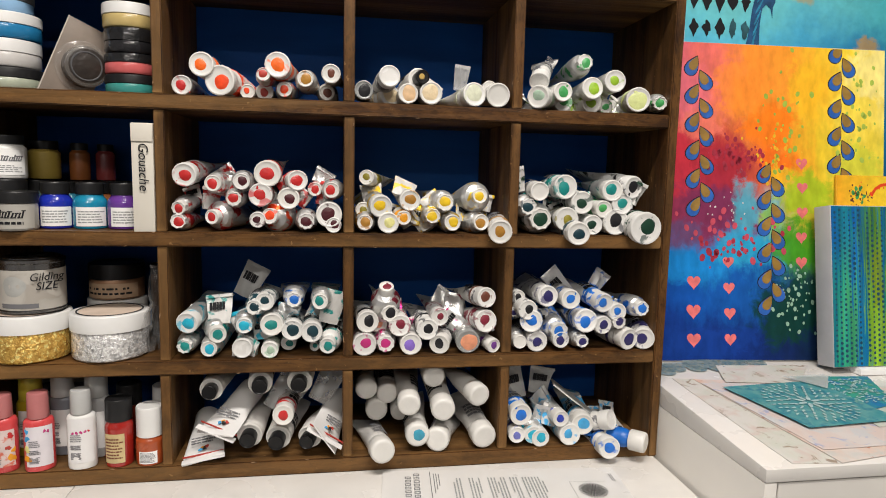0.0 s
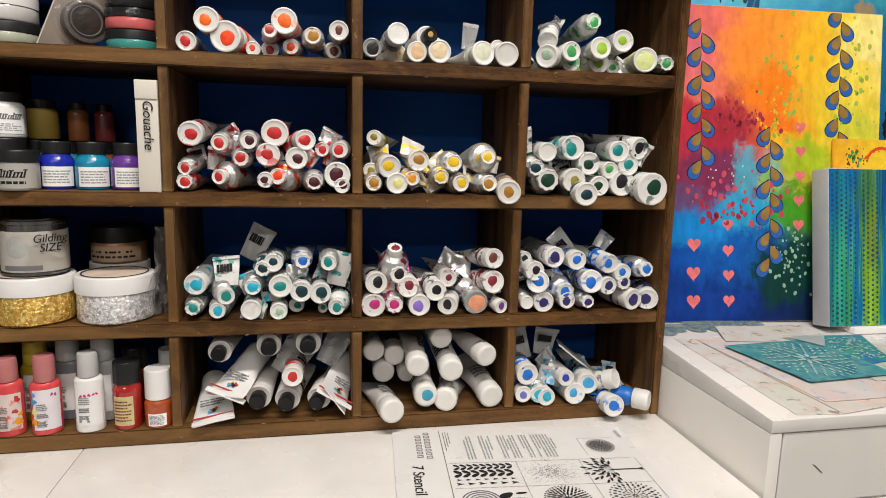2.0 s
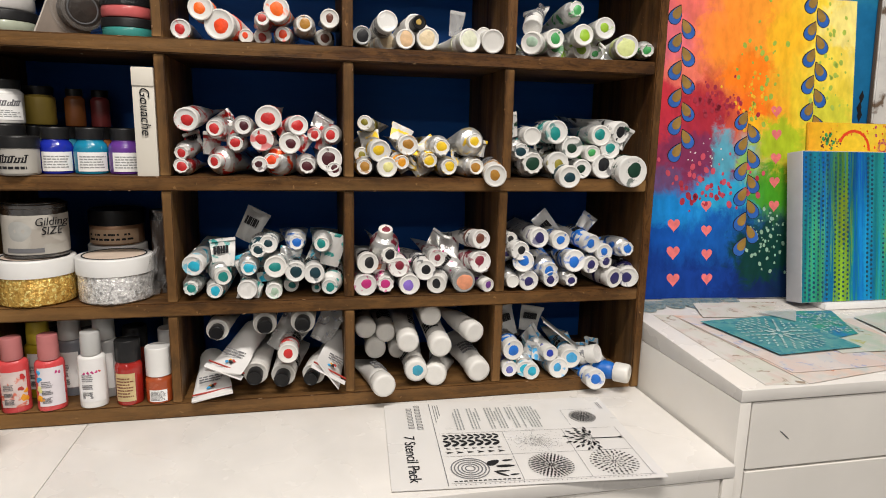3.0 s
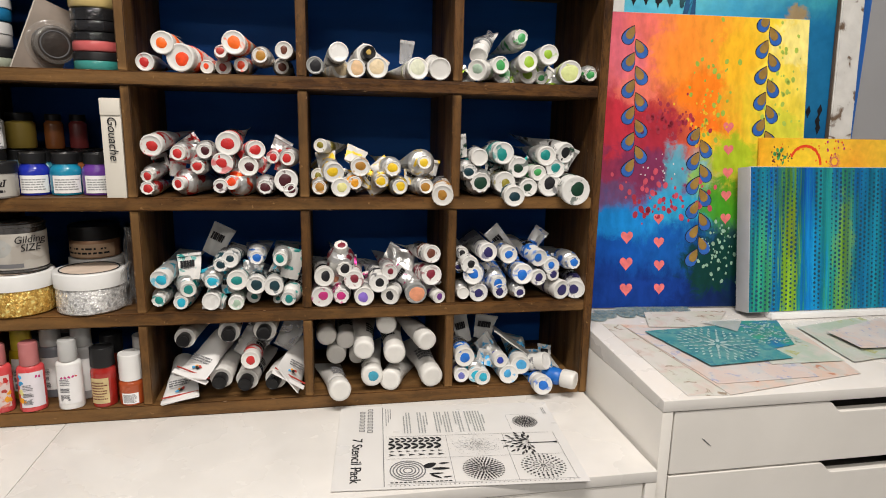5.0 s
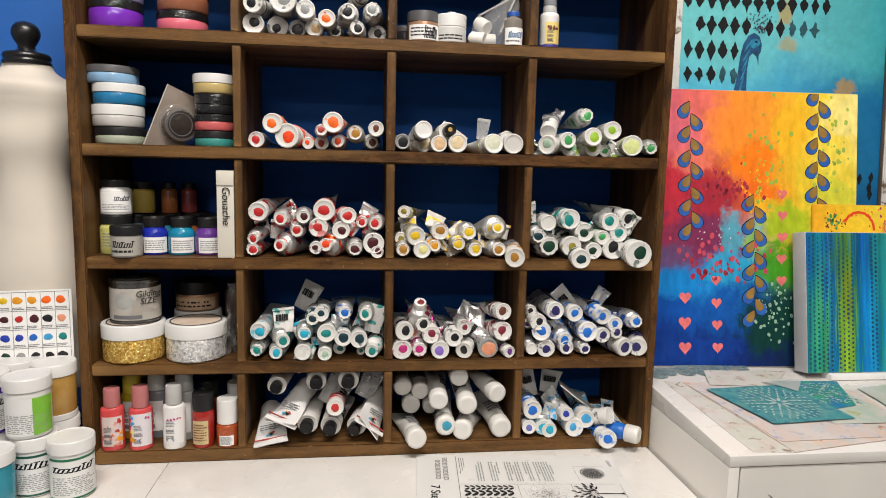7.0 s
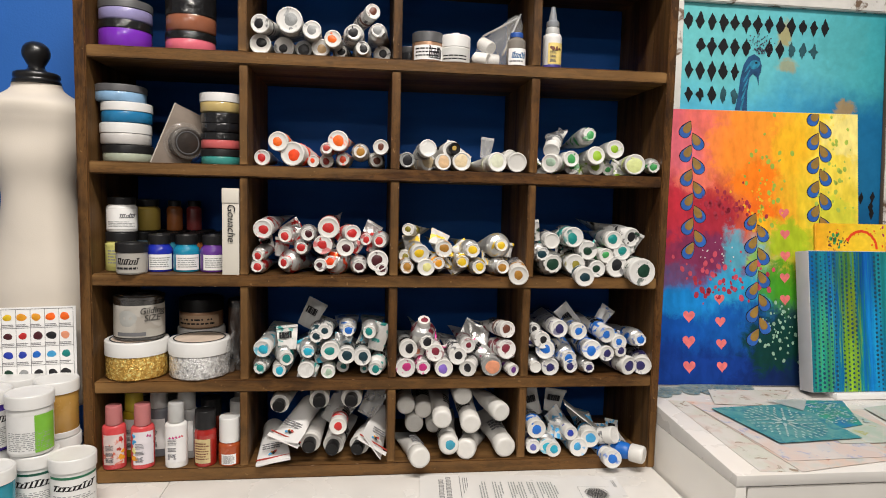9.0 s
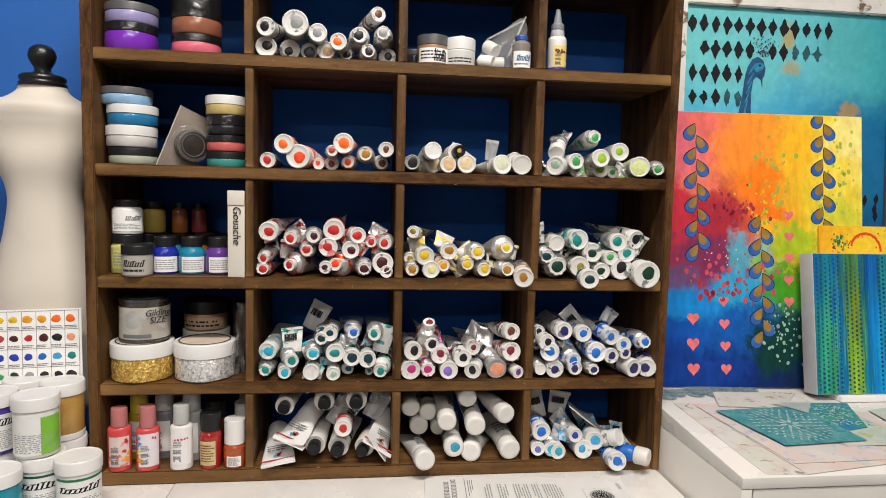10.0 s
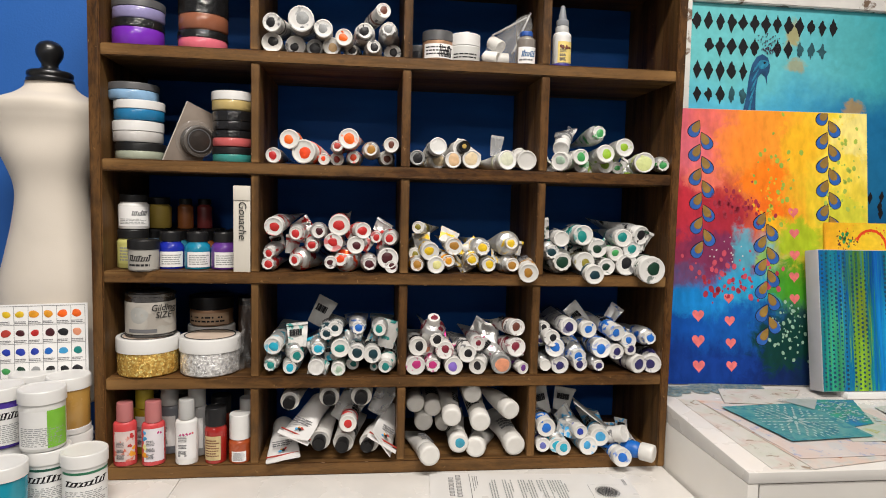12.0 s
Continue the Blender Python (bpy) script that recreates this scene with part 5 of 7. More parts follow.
def dress_form(x, y):
    bm = bmesh.new()
    seg = 56
    body = [(0.05, 0.862), (0.082, 0.866), (0.088, 0.885), (0.0895, 0.96), (0.0885, 1.03), (0.086, 1.065), (0.0755, 1.11), (0.063, 1.16), (0.0555, 1.205), (0.0575, 1.232), (0.067, 1.258), (0.0795, 1.284),
            (0.0915, 1.306), (0.0985, 1.326), (0.1025, 1.341), (0.101, 1.352), (0.092, 1.362), (0.075, 1.37), (0.057, 1.3765), (0.0445, 1.384), (0.038, 1.3905), (0.0365, 1.3965)]
    fine = []
    for k in range(len(body) - 1):
        q = [Vector(body[max(0, min(len(body) - 1, k + d))]) for d in (-1, 0, 1, 2)]
        for n_ in range(4):
            t = n_ / 4
            fine.append(tuple(0.5 * (2 * q[1] + (q[2] - q[0]) * t + (2 * q[0] - 5 * q[1] + 4 * q[2] - q[3]) * t * t + (3 * q[1] - q[0] - 3 * q[2] + q[3]) * t ** 3)))
    body = fine + [body[-1]]
    cap = [(0.0365, 1.3968), (0.0345, 1.3975), (0.0352, 1.4015), (0.033, 1.4045), (0.033, 1.406), (0.0345, 1.4085), (0.0338, 1.413), (0.031, 1.4155), (0.0165, 1.4185), (0.0125, 1.4225), (0.0122, 1.427),
           (0.0158, 1.433), (0.0198, 1.441), (0.0208, 1.4485), (0.019, 1.456), (0.0142, 1.462), (0.007, 1.4652), (0.001, 1.466)]
    pole = [(0.1, 0.7585), (0.1, 0.763), (0.02, 0.764), (0.011, 0.77), (0.011, 0.8625)]
    for rows, index, round_ in ((pole, 1, True), (body, 0, False), (cap, 1, True)):
        rings = []
        for r, z in rows:
            ring = []
            for i in range(seg):
                a = 2 * math.pi * i / seg
                flatness = 1.0 if round_ else 0.7 - 0.08 * smooth01((z - 1.26) / 0.1) + 0.26 * smooth01((z - 1.34) / 0.055)
                k = smooth01((z - 1.3) / 0.05)
                deep = r if round_ else r * k + (1 - k) * (0.35 * r + 0.65 * 0.083)
                dy = deep * math.sin(a) * flatness
                if not round_ and dy < 0:
                    dy *= 1 + 0.1 * math.exp(-((z - 1.275) / 0.035) ** 2)
                ring.append(bm.verts.new((r * math.cos(a), dy, z)))
            rings.append(ring)
        faces = []
        for a, b in zip(rings, rings[1:]):
            for i in range(seg):
                faces.append(bm.faces.new((a[i], a[(i + 1) % seg], b[(i + 1) % seg], b[i])))
        faces += [bm.faces.new(rings[0]), bm.faces.new(rings[-1])]
        for f in faces:
            f.material_index = index
    ob = part("dress_form", bm, [CALICO, FORM_BLACK], m=pose(x, y, -0.008))
    return tagged(ob, "half-size cream calico dress form with black turned finial", "dress form")


dress_form(-0.59, 0.1)

chart = thing("swatch_chart", "paper chart with rows of painted colour swatches", "chart", pose(-0.502, 0.012, 0.7605, -4.5, -1.5, 4))
CW, CH = 0.216, 0.279
part("sheet", flat([(-CW, -0.009), (0, -0.009), (0, CH - 0.005), (-CW, CH - 0.005)], 0.0, 0.0006), PAPER, chart, smooth=False)
lines = bmesh.new()
for k in range(9):
    x = -0.004 - 0.0207 * k
    box(x - 0.00025, x + 0.00025, -0.0004, 0, 0.03, CH - 0.008, bm=lines)
for k in range(8):
    z = CH - 0.008 - 0.0298 * k
    box(-0.004 - 0.0207 * 8, -0.004, -0.0005, -0.0001, z - 0.00025, z + 0.00025, bm=lines)
part("table_lines", lines, INK_SOFT, chart, smooth=False)
names = bmesh.new()
rng = random.Random(21)
for k in range(7):
    for c in range(8):
        z = CH - 0.008 - 0.0298 * (k + 1) + 0.004
        bars(-0.0245 - 0.0207 * c, -0.0065 - 0.0207 * c, z - 0.0025, z + 0.0025, 2, rng, y=-0.0002, fill=0.4, words=3, bm=names)
tagged(part("swatch_print", names, INK_SOFT, chart, smooth=False), kind="stuff")
ROWS_OF = ["orange orange amber amber yellow yellow yellow yellow", "salmon black maroon red maroon brick red red", "teal sky blue royal royal royal navy navy", "black black black grey darkgreen green darkgreen black",
           "green lime olive brown brown ochre tan cream", "grey black black grey brown maroon brick red", "white cream grey black black grey tan buff"]
for k, row in enumerate(ROWS_OF):
    for c, colour in enumerate(row.split()):
        r = 0.0068 * rng.uniform(0.86, 1.08)
        part("swatch", blob(r, 0.0005, rng, sz=0.86, rough=0.12), paint(colour), chart, m=pose(-0.0155 - 0.0207 * c + rng.uniform(-0.0015, 0.0015), -0.0003, CH - 0.021 - 0.0298 * k))

TUB_WHITE = plastic("tub_plastic", (0.72, 0.72, 0.7), 0.3)


def paint_tub(label, x, y, z, colour, half=False, r=0.0295, h=0.0885, head=True, turn=28, clear=False, solid=False):
    body = plastic("tub_" + label.split()[0], colour, 0.25, coat=0.25) if clear or solid else TUB_WHITE
    t = jar("paint_tub", label, "tub", x, y, z, r, h, body, WHITE_LID, 0.0195, lid_r=r * 1.06, tag=None if clear else (0.006, 0.06), tag_mat=material("tub_label_white", (0.74, 0.74, 0.73), 0.42, grain=0.05),
            prints=None if clear else (0.009, 0.037, 10, FINE_INK), head=None if clear or half else (INK, 0.0435, 0.0545, -0.4, 0.38), turn=turn, arc=1.7 if solid else 2.5, group="white paint tubs", ribs=False)
    if clear:
        part("base_ring", lathe([(r * 0.98, 0), (r * 1.02, 0.001), (r * 1.02, 0.009), (r * 0.99, 0.01)], 40), WHITE_LID, t)
    elif half:
        side = part("colour_panel", strip(0.2 * r, 1.24 * r, 0.006, 0.0605, 12), plastic("panel_" + label.split()[0], colour, 0.4), t)
        wrap(side, r + 0.0005)
    elif not solid:
        edge = part("colour_stripe", strip(-1.25 * r, 1.25 * r, 0.0605, 0.064, 18), plastic("stripe_" + label.split()[0], colour, 0.4), t)
        wrap(edge, r + 0.0003)
        edge = part("colour_stripe", strip(-1.25 * r, 1.25 * r, 0.003, 0.0058, 18), plastic("stripe_" + label.split()[0], colour, 0.4), t)
        wrap(edge, r + 0.0003)
    return t


T2 = TABLE + 0.0888
paint_tub("green-striped paint tub with white lid on the table", -0.469, -0.085, TABLE, (0.02, 0.16, 0.08))
paint_tub("dark-green-striped paint tub with white lid", -0.5265, -0.07, TABLE, (0.01, 0.09, 0.06))
paint_tub("teal paint tub with white lid, paint showing", -0.558, -0.128, TABLE, (0.01, 0.26, 0.36), clear=True)
paint_tub("amber paint tub under another tub", -0.5235, -0.005, TABLE, (0.45, 0.24, 0.04), clear=True)
paint_tub("white-labelled paint tub on the table", -0.598, -0.055, TABLE, (0.1, 0.05, 0.3))
paint_tub("grey-striped paint tub on the table", -0.588, 0.012, TABLE, (0.2, 0.2, 0.2))
paint_tub("lime-green panelled paint tub on another tub", -0.5305, -0.073, T2, (0.2, 0.5, 0.04), half=True, turn=24)
paint_tub("violet paint tub with white label, on another tub", -0.5945, -0.06, T2, (0.07, 0.035, 0.3), solid=True, turn=40)
paint_tub("ochre-gold paint tub with white lid, on another tub", -0.5235, -0.008, T2, (0.46, 0.26, 0.06), clear=True)
paint_tub("white paint tub with white lid behind others", -0.5845, 0.008, T2, (0.2, 0.2, 0.2))

# ---------------------------------------------------------------- printed sheet on the table
info = thing("printed_sheet", "white printed sheet of stencil designs lying on the table", "sheet", pose(0.027, -0.237, TABLE + 0.0006, 0, 0, -4.6))
SW, SH = 0.333, 0.232
part("paper", box(0, SW, 0, SH, 0.0012, 0.0019), material("coated_print_paper", (0.69, 0.675, 0.655), 0.3, grain=0.04, scale=20), info, smooth=False)
UP = 0.0026


def on_sheet(name, polys, mat=INK):
    """Flat printed shapes on the sheet, each a list of points in the sheet's own plane."""
    bm = bmesh.new()
    for p in polys:
        bm.faces.new([bm.verts.new((x, y, 0)) for x, y in p])
    return part(name, bm, mat, info, m=pose(0, 0, UP), smooth=False)


def rect(x0, x1, y0, y1):
    return [(x0, y0), (x1, y0), (x1, y1), (x0, y1)]


def petal(cx, cy, length, width, ang, blunt=0.5):
    pts = []
    for k in range(12):
        a = 2 * math.pi * k / 12
        u, v = 0.5 * length * math.cos(a), 0.5 * width * math.sin(a) * (1 - blunt * 0.5 * math.cos(a))
        pts.append((cx + u * math.cos(ang) - v * math.sin(ang), cy + u * math.sin(ang) + v * math.cos(ang)))
    return pts


def rosette(cx, cy, r, rings, rng):
    out = []
    for q, count, length, width in rings:
        for k in range(count):
            a = 2 * math.pi * (k + 0.5 * (rings.index((q, count, length, width)) % 2)) / count
            out.append(petal(cx + q * r * math.cos(a), cy + q * r * math.sin(a), length * r, width * r, a))
    return out


rng = random.Random(33)
frame_lines = [rect(0.0655, 0.0665, 0.004, 0.226), rect(0.07, 0.312, 0.1305, 0.131), rect(0.07, 0.318, 0.0695, 0.07), rect(0.07, 0.322, 0.008, 0.0085), rect(0.157, 0.1575, 0.008, 0.131), rect(0.241, 0.2415, 0.008, 0.131), rect(0.318, 0.3185, 0.008, 0.131),
               rect(0.258, 0.2584, 0.142, 0.19), rect(0.258, 0.31, 0.1896, 0.19)]
on_sheet("table_lines", frame_lines, INK_SOFT)
on_sheet("rosette_print", rosette(0.2845, 0.1665, 0.0195, [(0.2, 8, 0.34, 0.12), (0.48, 16, 0.3, 0.15), (0.74, 24, 0.28, 0.13), (0.95, 30, 0.14, 0.1)], rng))
on_sheet("rosette_print", rosette(0.199, 0.039, 0.028, [(0.16, 10, 0.26, 0.06), (0.4, 16, 0.26, 0.1), (0.62, 24, 0.22, 0.1), (0.82, 32, 0.22, 0.085), (0.98, 40, 0.09, 0.07)], rng))
on_sheet("rosette_print", rosette(0.281, 0.04, 0.03, [(0.1, 8, 0.12, 0.05), (0.34, 12, 0.34, 0.04), (0.46, 12, 0.1, 0.08), (0.62, 18, 0.14, 0.07), (0.8, 24, 0.18, 0.1), (0.98, 30, 0.1, 0.07)], rng))
on_sheet("dotted_print", [petal(0.199 + rng.gauss(0, 0.016), 0.1 + rng.gauss(0, 0.011), 0.0011, 0.0009, rng.uniform(0, 3)) for _ in range(420)], INK_SOFT)
leaves = [rect(0.274, 0.311, 0.1005, 0.1027), [(0.311, 0.1005), (0.317, 0.0985), (0.317, 0.1048), (0.311, 0.1027)]]
for k in range(8):
    bend = radians(-84 + 24 * k)
    reach = 0.026 + 0.009 * math.cos(bend)
    leaves.append(petal(0.277 - 0.5 * reach * math.cos(bend), 0.1016 - 0.5 * reach * math.sin(bend), reach, 0.0006, math.pi + bend))
    for q in range(4):
        far, side = reach * (0.44 + 0.21 * q), (0.003 if q % 2 else -0.003) * (q < 3)
        x = 0.277 - far * math.cos(bend) - side * math.sin(bend)
        y = 0.1016 - far * math.sin(bend) + side * math.cos(bend)
        leaves.append(petal(x, y, 0.0088, 0.0033, math.pi + bend - 130 * side))
on_sheet("tree_print", leaves)
vine = []
for row, (y, size) in enumerate(((0.1235, 0.0095), (0.1165, 0.0098), (0.1075, 0.0125), (0.0995, 0.0125))):
    for k in range(9 if row < 2 else 7):
        vine.append(petal(0.078 + k * (0.0085 if row < 2 else 0.0108), y, size, size * 0.44, 0.62 if row % 2 else -0.62))
for row, y in enumerate((0.089, 0.0795)):
    for k in range(7 if row == 0 else 6):
        w = 0.0035 if row == 0 else 0.005
        x = 0.078 + k * (0.0112 if row == 0 else 0.0135)
        vine.append([(x - w, y - w * 0.6), (x + w, y), (x - w, y + w * 0.6), (x - w * 0.5, y)])
on_sheet("vine_print", vine)
rings_ = []
for r in (0.005, 0.0095, 0.014, 0.0185, 0.0225):
    for k in range(28):
        a, b = 2 * math.pi * k / 28, 2 * math.pi * (k + 1) / 28
        rings_.append([(0.0975 + q * math.cos(c), 0.04 + q * math.sin(c)) for q, c in ((r, a), (r, b), (r + 0.0017, b), (r + 0.0017, a))])
on_sheet("spiral_print", rings_, INK_SOFT)
on_sheet("leaf_print", [petal(0.128, 0.051, 0.019, 0.011, 0.55), petal(0.147, 0.055, 0.014, 0.004, 0.1), petal(0.142, 0.042, 0.024, 0.006, 0.0), petal(0.135, 0.0305, 0.02, 0.0035, 0.05), petal(0.134, 0.0235, 0.017, 0.004, -0.6), petal(0.149, 0.022, 0.012, 0.003, 0.1)])
on_sheet("dash_print", [rect(0.074 + 0.0058 * k, 0.078 + 0.0058 * k, 0.0115, 0.0135) for k in range(14)] + [rect(0.074 + 0.0058 * k, 0.0755 + 0.0058 * k, 0.0045, 0.0055) for k in range(42)])
words_ = []
for k in range(29):
    if k in (3, 4, 9, 10, 17, 21):
        continue
    x, y, low = 0.097 + 0.0044 * k, 0.206 - 0.012 * (k % 7 == 0), 0.14 + 0.024 * (k % 5 == 3)
    while y > low:
        w = rng.uniform(0.003, 0.009)
        words_.append(rect(x, x + 0.0019, max(low, y - w), y))
        y -= w + 0.0013
on_sheet("text_block", words_, FINE_INK)
on_sheet("text_block", [rect(0.0705 + 0.0035 * k, 0.0715 + 0.0035 * k, 0.165 + 0.01 * k, 0.22) for k in range(3)], INK_SOFT)
on_sheet("text_block", [rect(0.32 + 0.003 * k, 0.321 + 0.003 * k, 0.19, 0.212) for k in range(2)], INK_SOFT)
on_sheet("text_block", [rect(0.0275, 0.029, 0.02, 0.052)], INK_SOFT)
heading = []


def outline(x0, x1, y0, y1, w=0.0011):
    return [rect(x0, x1, y0, y0 + w), rect(x0, x1, y1 - w, y1), rect(x0, x0 + w, y0 + w, y1 - w), rect(x1 - w, x1, y0 + w, y1 - w)]


for k in range(8):
    heading += outline(0.043, 0.051, 0.2145 - k * 0.0098, 0.2208 - k * 0.0098)
for k in range(7):
    heading += outline(0.031, 0.039, 0.2065 - k * 0.0096, 0.2124 - k * 0.0096)
on_sheet("heading_bars", heading, INK_SOFT)
lettering("7 Stencil Pack", 0.0205, INK, info, Matrix.Translation((0.0285, 0.071, UP)) @ pose(0, 0, 0, 0, 0, -90))


# ---------------------------------------------------------------- paintings
def canvas_paint(name, width, height, bands, warp=0.16, offset=0.0, scale=9.0, streak=(1, 1, 1), rough=0.55, fine=0.12, patches=()):
    """Painted canvas: colour runs along x in each band, the bands follow one another up z, with brushed, uneven borders and ragged patches of other colours over them."""
    m = bpy.data.materials.new(name)
    m.use_nodes = True
    nt = m.node_tree
    b = nt.nodes["Principled BSDF"]
    b.inputs["Roughness"].default_value = rough
    b.inputs["Specular IOR Level"].default_value = 0.12
    tex = nt.nodes.new("ShaderNodeTexCoord")
    mapping = nt.nodes.new("ShaderNodeMapping")
    mapping.inputs["Scale"].default_value = streak
    nt.links.new(tex.outputs["Object"], mapping.inputs["Vector"])
    wobble = nt.nodes.new("ShaderNodeTexNoise")
    wobble.inputs["Scale"].default_value, wobble.inputs["Detail"].default_value, wobble.inputs["Roughness"].default_value = scale, 10.0, 0.7
    nt.links.new(mapping.outputs[0], wobble.inputs["Vector"])
    split = nt.nodes.new("ShaderNodeSeparateXYZ")
    nt.links.new(tex.outputs["Object"], split.inputs[0])
    parted = nt.nodes.new("ShaderNodeSeparateColor")
    nt.links.new(wobble.outputs["Color"], parted.inputs[0])

    def math_node(op, a, c, third=None):
        q = nt.nodes.new("ShaderNodeMath")
        q.operation = op
        for socket, value in zip(q.inputs, (a, c, third)):
            if value is None:
                continue
            if isinstance(value, (int, float)):
                socket.default_value = value
            else:
                nt.links.new(value, socket)
        return q.outputs[0]

    def coordinate(axis, size, channel):
        w = math_node("MULTIPLY", math_node("SUBTRACT", parted.outputs[channel], 0.5), warp * 2.6)
        return math_node("ADD", math_node("DIVIDE", math_node("SUBTRACT", split.outputs[axis], offset if axis == 0 else 0.0), size), w)

    u, v = coordinate(0, width, 0), coordinate(2, height, 1)
    out = None
    for v0, v1, stops in bands:
        ramp = nt.nodes.new("ShaderNodeValToRGB")
        while len(ramp.color_ramp.elements) < len(stops):
            ramp.color_ramp.elements.new(0.5)
        for e, (p, c) in zip(ramp.color_ramp.elements, stops):
            e.position, e.color = p, (*c, 1)
        nt.links.new(u, ramp.inputs[0])
        if out is None:
            out = ramp.outputs[0]
            continue
        mr = nt.nodes.new("ShaderNodeMapRange")
        mr.interpolation_type = "SMOOTHSTEP"
        mr.inputs[1].default_value, mr.inputs[2].default_value = v0, v1
        nt.links.new(v, mr.inputs[0])
        mx = nt.nodes.new("ShaderNodeMix")
        mx.data_type = "RGBA"
        nt.links.new(mr.outputs[0], mx.inputs[0])
        nt.links.new(out, mx.inputs[6])
        nt.links.new(ramp.outputs[0], mx.inputs[7])
        out = mx.outputs[2]
    ragged = None
    if patches:
        ragged = nt.nodes.new("ShaderNodeTexNoise")
        ragged.inputs["Scale"].default_value, ragged.inputs["Detail"].default_value, ragged.inputs["Roughness"].default_value = 34.0, 9.0, 0.68
        ragged.inputs["Distortion"].default_value = 0.5
        nt.links.new(tex.outputs["Object"], ragged.inputs["Vector"])
    for k, (px, pz, rx, rz, colour, cover) in enumerate(patches):
        dx = math_node("DIVIDE", math_node("SUBTRACT", split.outputs[0], px), rx)
        dz = math_node("DIVIDE", math_node("SUBTRACT", split.outputs[2], pz), rz)
        far = math_node("SQRT", math_node("ADD", math_node("MULTIPLY", dx, dx), math_node("MULTIPLY", dz, dz)), 0.0)
        torn = nt.nodes.new("ShaderNodeSeparateColor")
        nt.links.new(ragged.outputs["Color"], torn.inputs[0])
        far = math_node("ADD", far, math_node("MULTIPLY", math_node("SUBTRACT", torn.outputs[k % 3], 0.5), 2.6))
        mr = nt.nodes.new("ShaderNodeMapRange")
        mr.interpolation_type = "SMOOTHSTEP"
        mr.inputs[1].default_value, mr.inputs[2].default_value, mr.inputs[3].default_value, mr.inputs[4].default_value = 0.6, 1.15, cover, 0.0
        nt.links.new(far, mr.inputs[0])
        mx = nt.nodes.new("ShaderNodeMix")
        mx.data_type = "RGBA"
        nt.links.new(mr.outputs[0], mx.inputs[0])
        nt.links.new(out, mx.inputs[6])
        mx.inputs[7].default_value = (*colour, 1)
        out = mx.outputs[2]
    grain = nt.nodes.new("ShaderNodeTexNoise")
    grain.inputs["Scale"].default_value, grain.inputs["Detail"].default_value = 70.0, 6.0
    nt.links.new(mapping.outputs[0], grain.inputs["Vector"])
    hsv = nt.nodes.new("ShaderNodeHueSaturation")
    mr = nt.nodes.new("ShaderNodeMapRange")
    mr.inputs[1].default_value, mr.inputs[2].default_value = 0.3, 0.7
    mr.inputs[3].default_value, mr.inputs[4].default_value = 1 - fine, 1 + fine
    nt.links.new(grain.outputs[0], mr.inputs[0])
    nt.links.new(mr.outputs[0], hsv.inputs["Value"])
    nt.links.new(out, hsv.inputs["Color"])
    nt.links.new(hsv.outputs[0], b.inputs["Base Color"])
    bp = nt.nodes.new("ShaderNodeBump")
    bp.inputs["Strength"].default_value, bp.inputs["Distance"].default_value = 0.25, 0.001
    nt.links.new(grain.outputs[0], bp.inputs["Height"])
    nt.links.new(bp.outputs[0], b.inputs["Normal"])
    return m


def canvas(name, label, m, w, h, depth, mat, edge_mat):
    t = thing(name, label, "painting", m)
    part("canvas", box(0, w, 0.0, depth, 0, h, 0.0018), edge_mat, t)
    part("painted_face", flat([(0.0012, 0.0012), (w - 0.0012, 0.0012), (w - 0.0012, h - 0.0012), (0.0012, h - 0.0012)], -0.0006, 0.0005), mat, t, smooth=False)
    return t


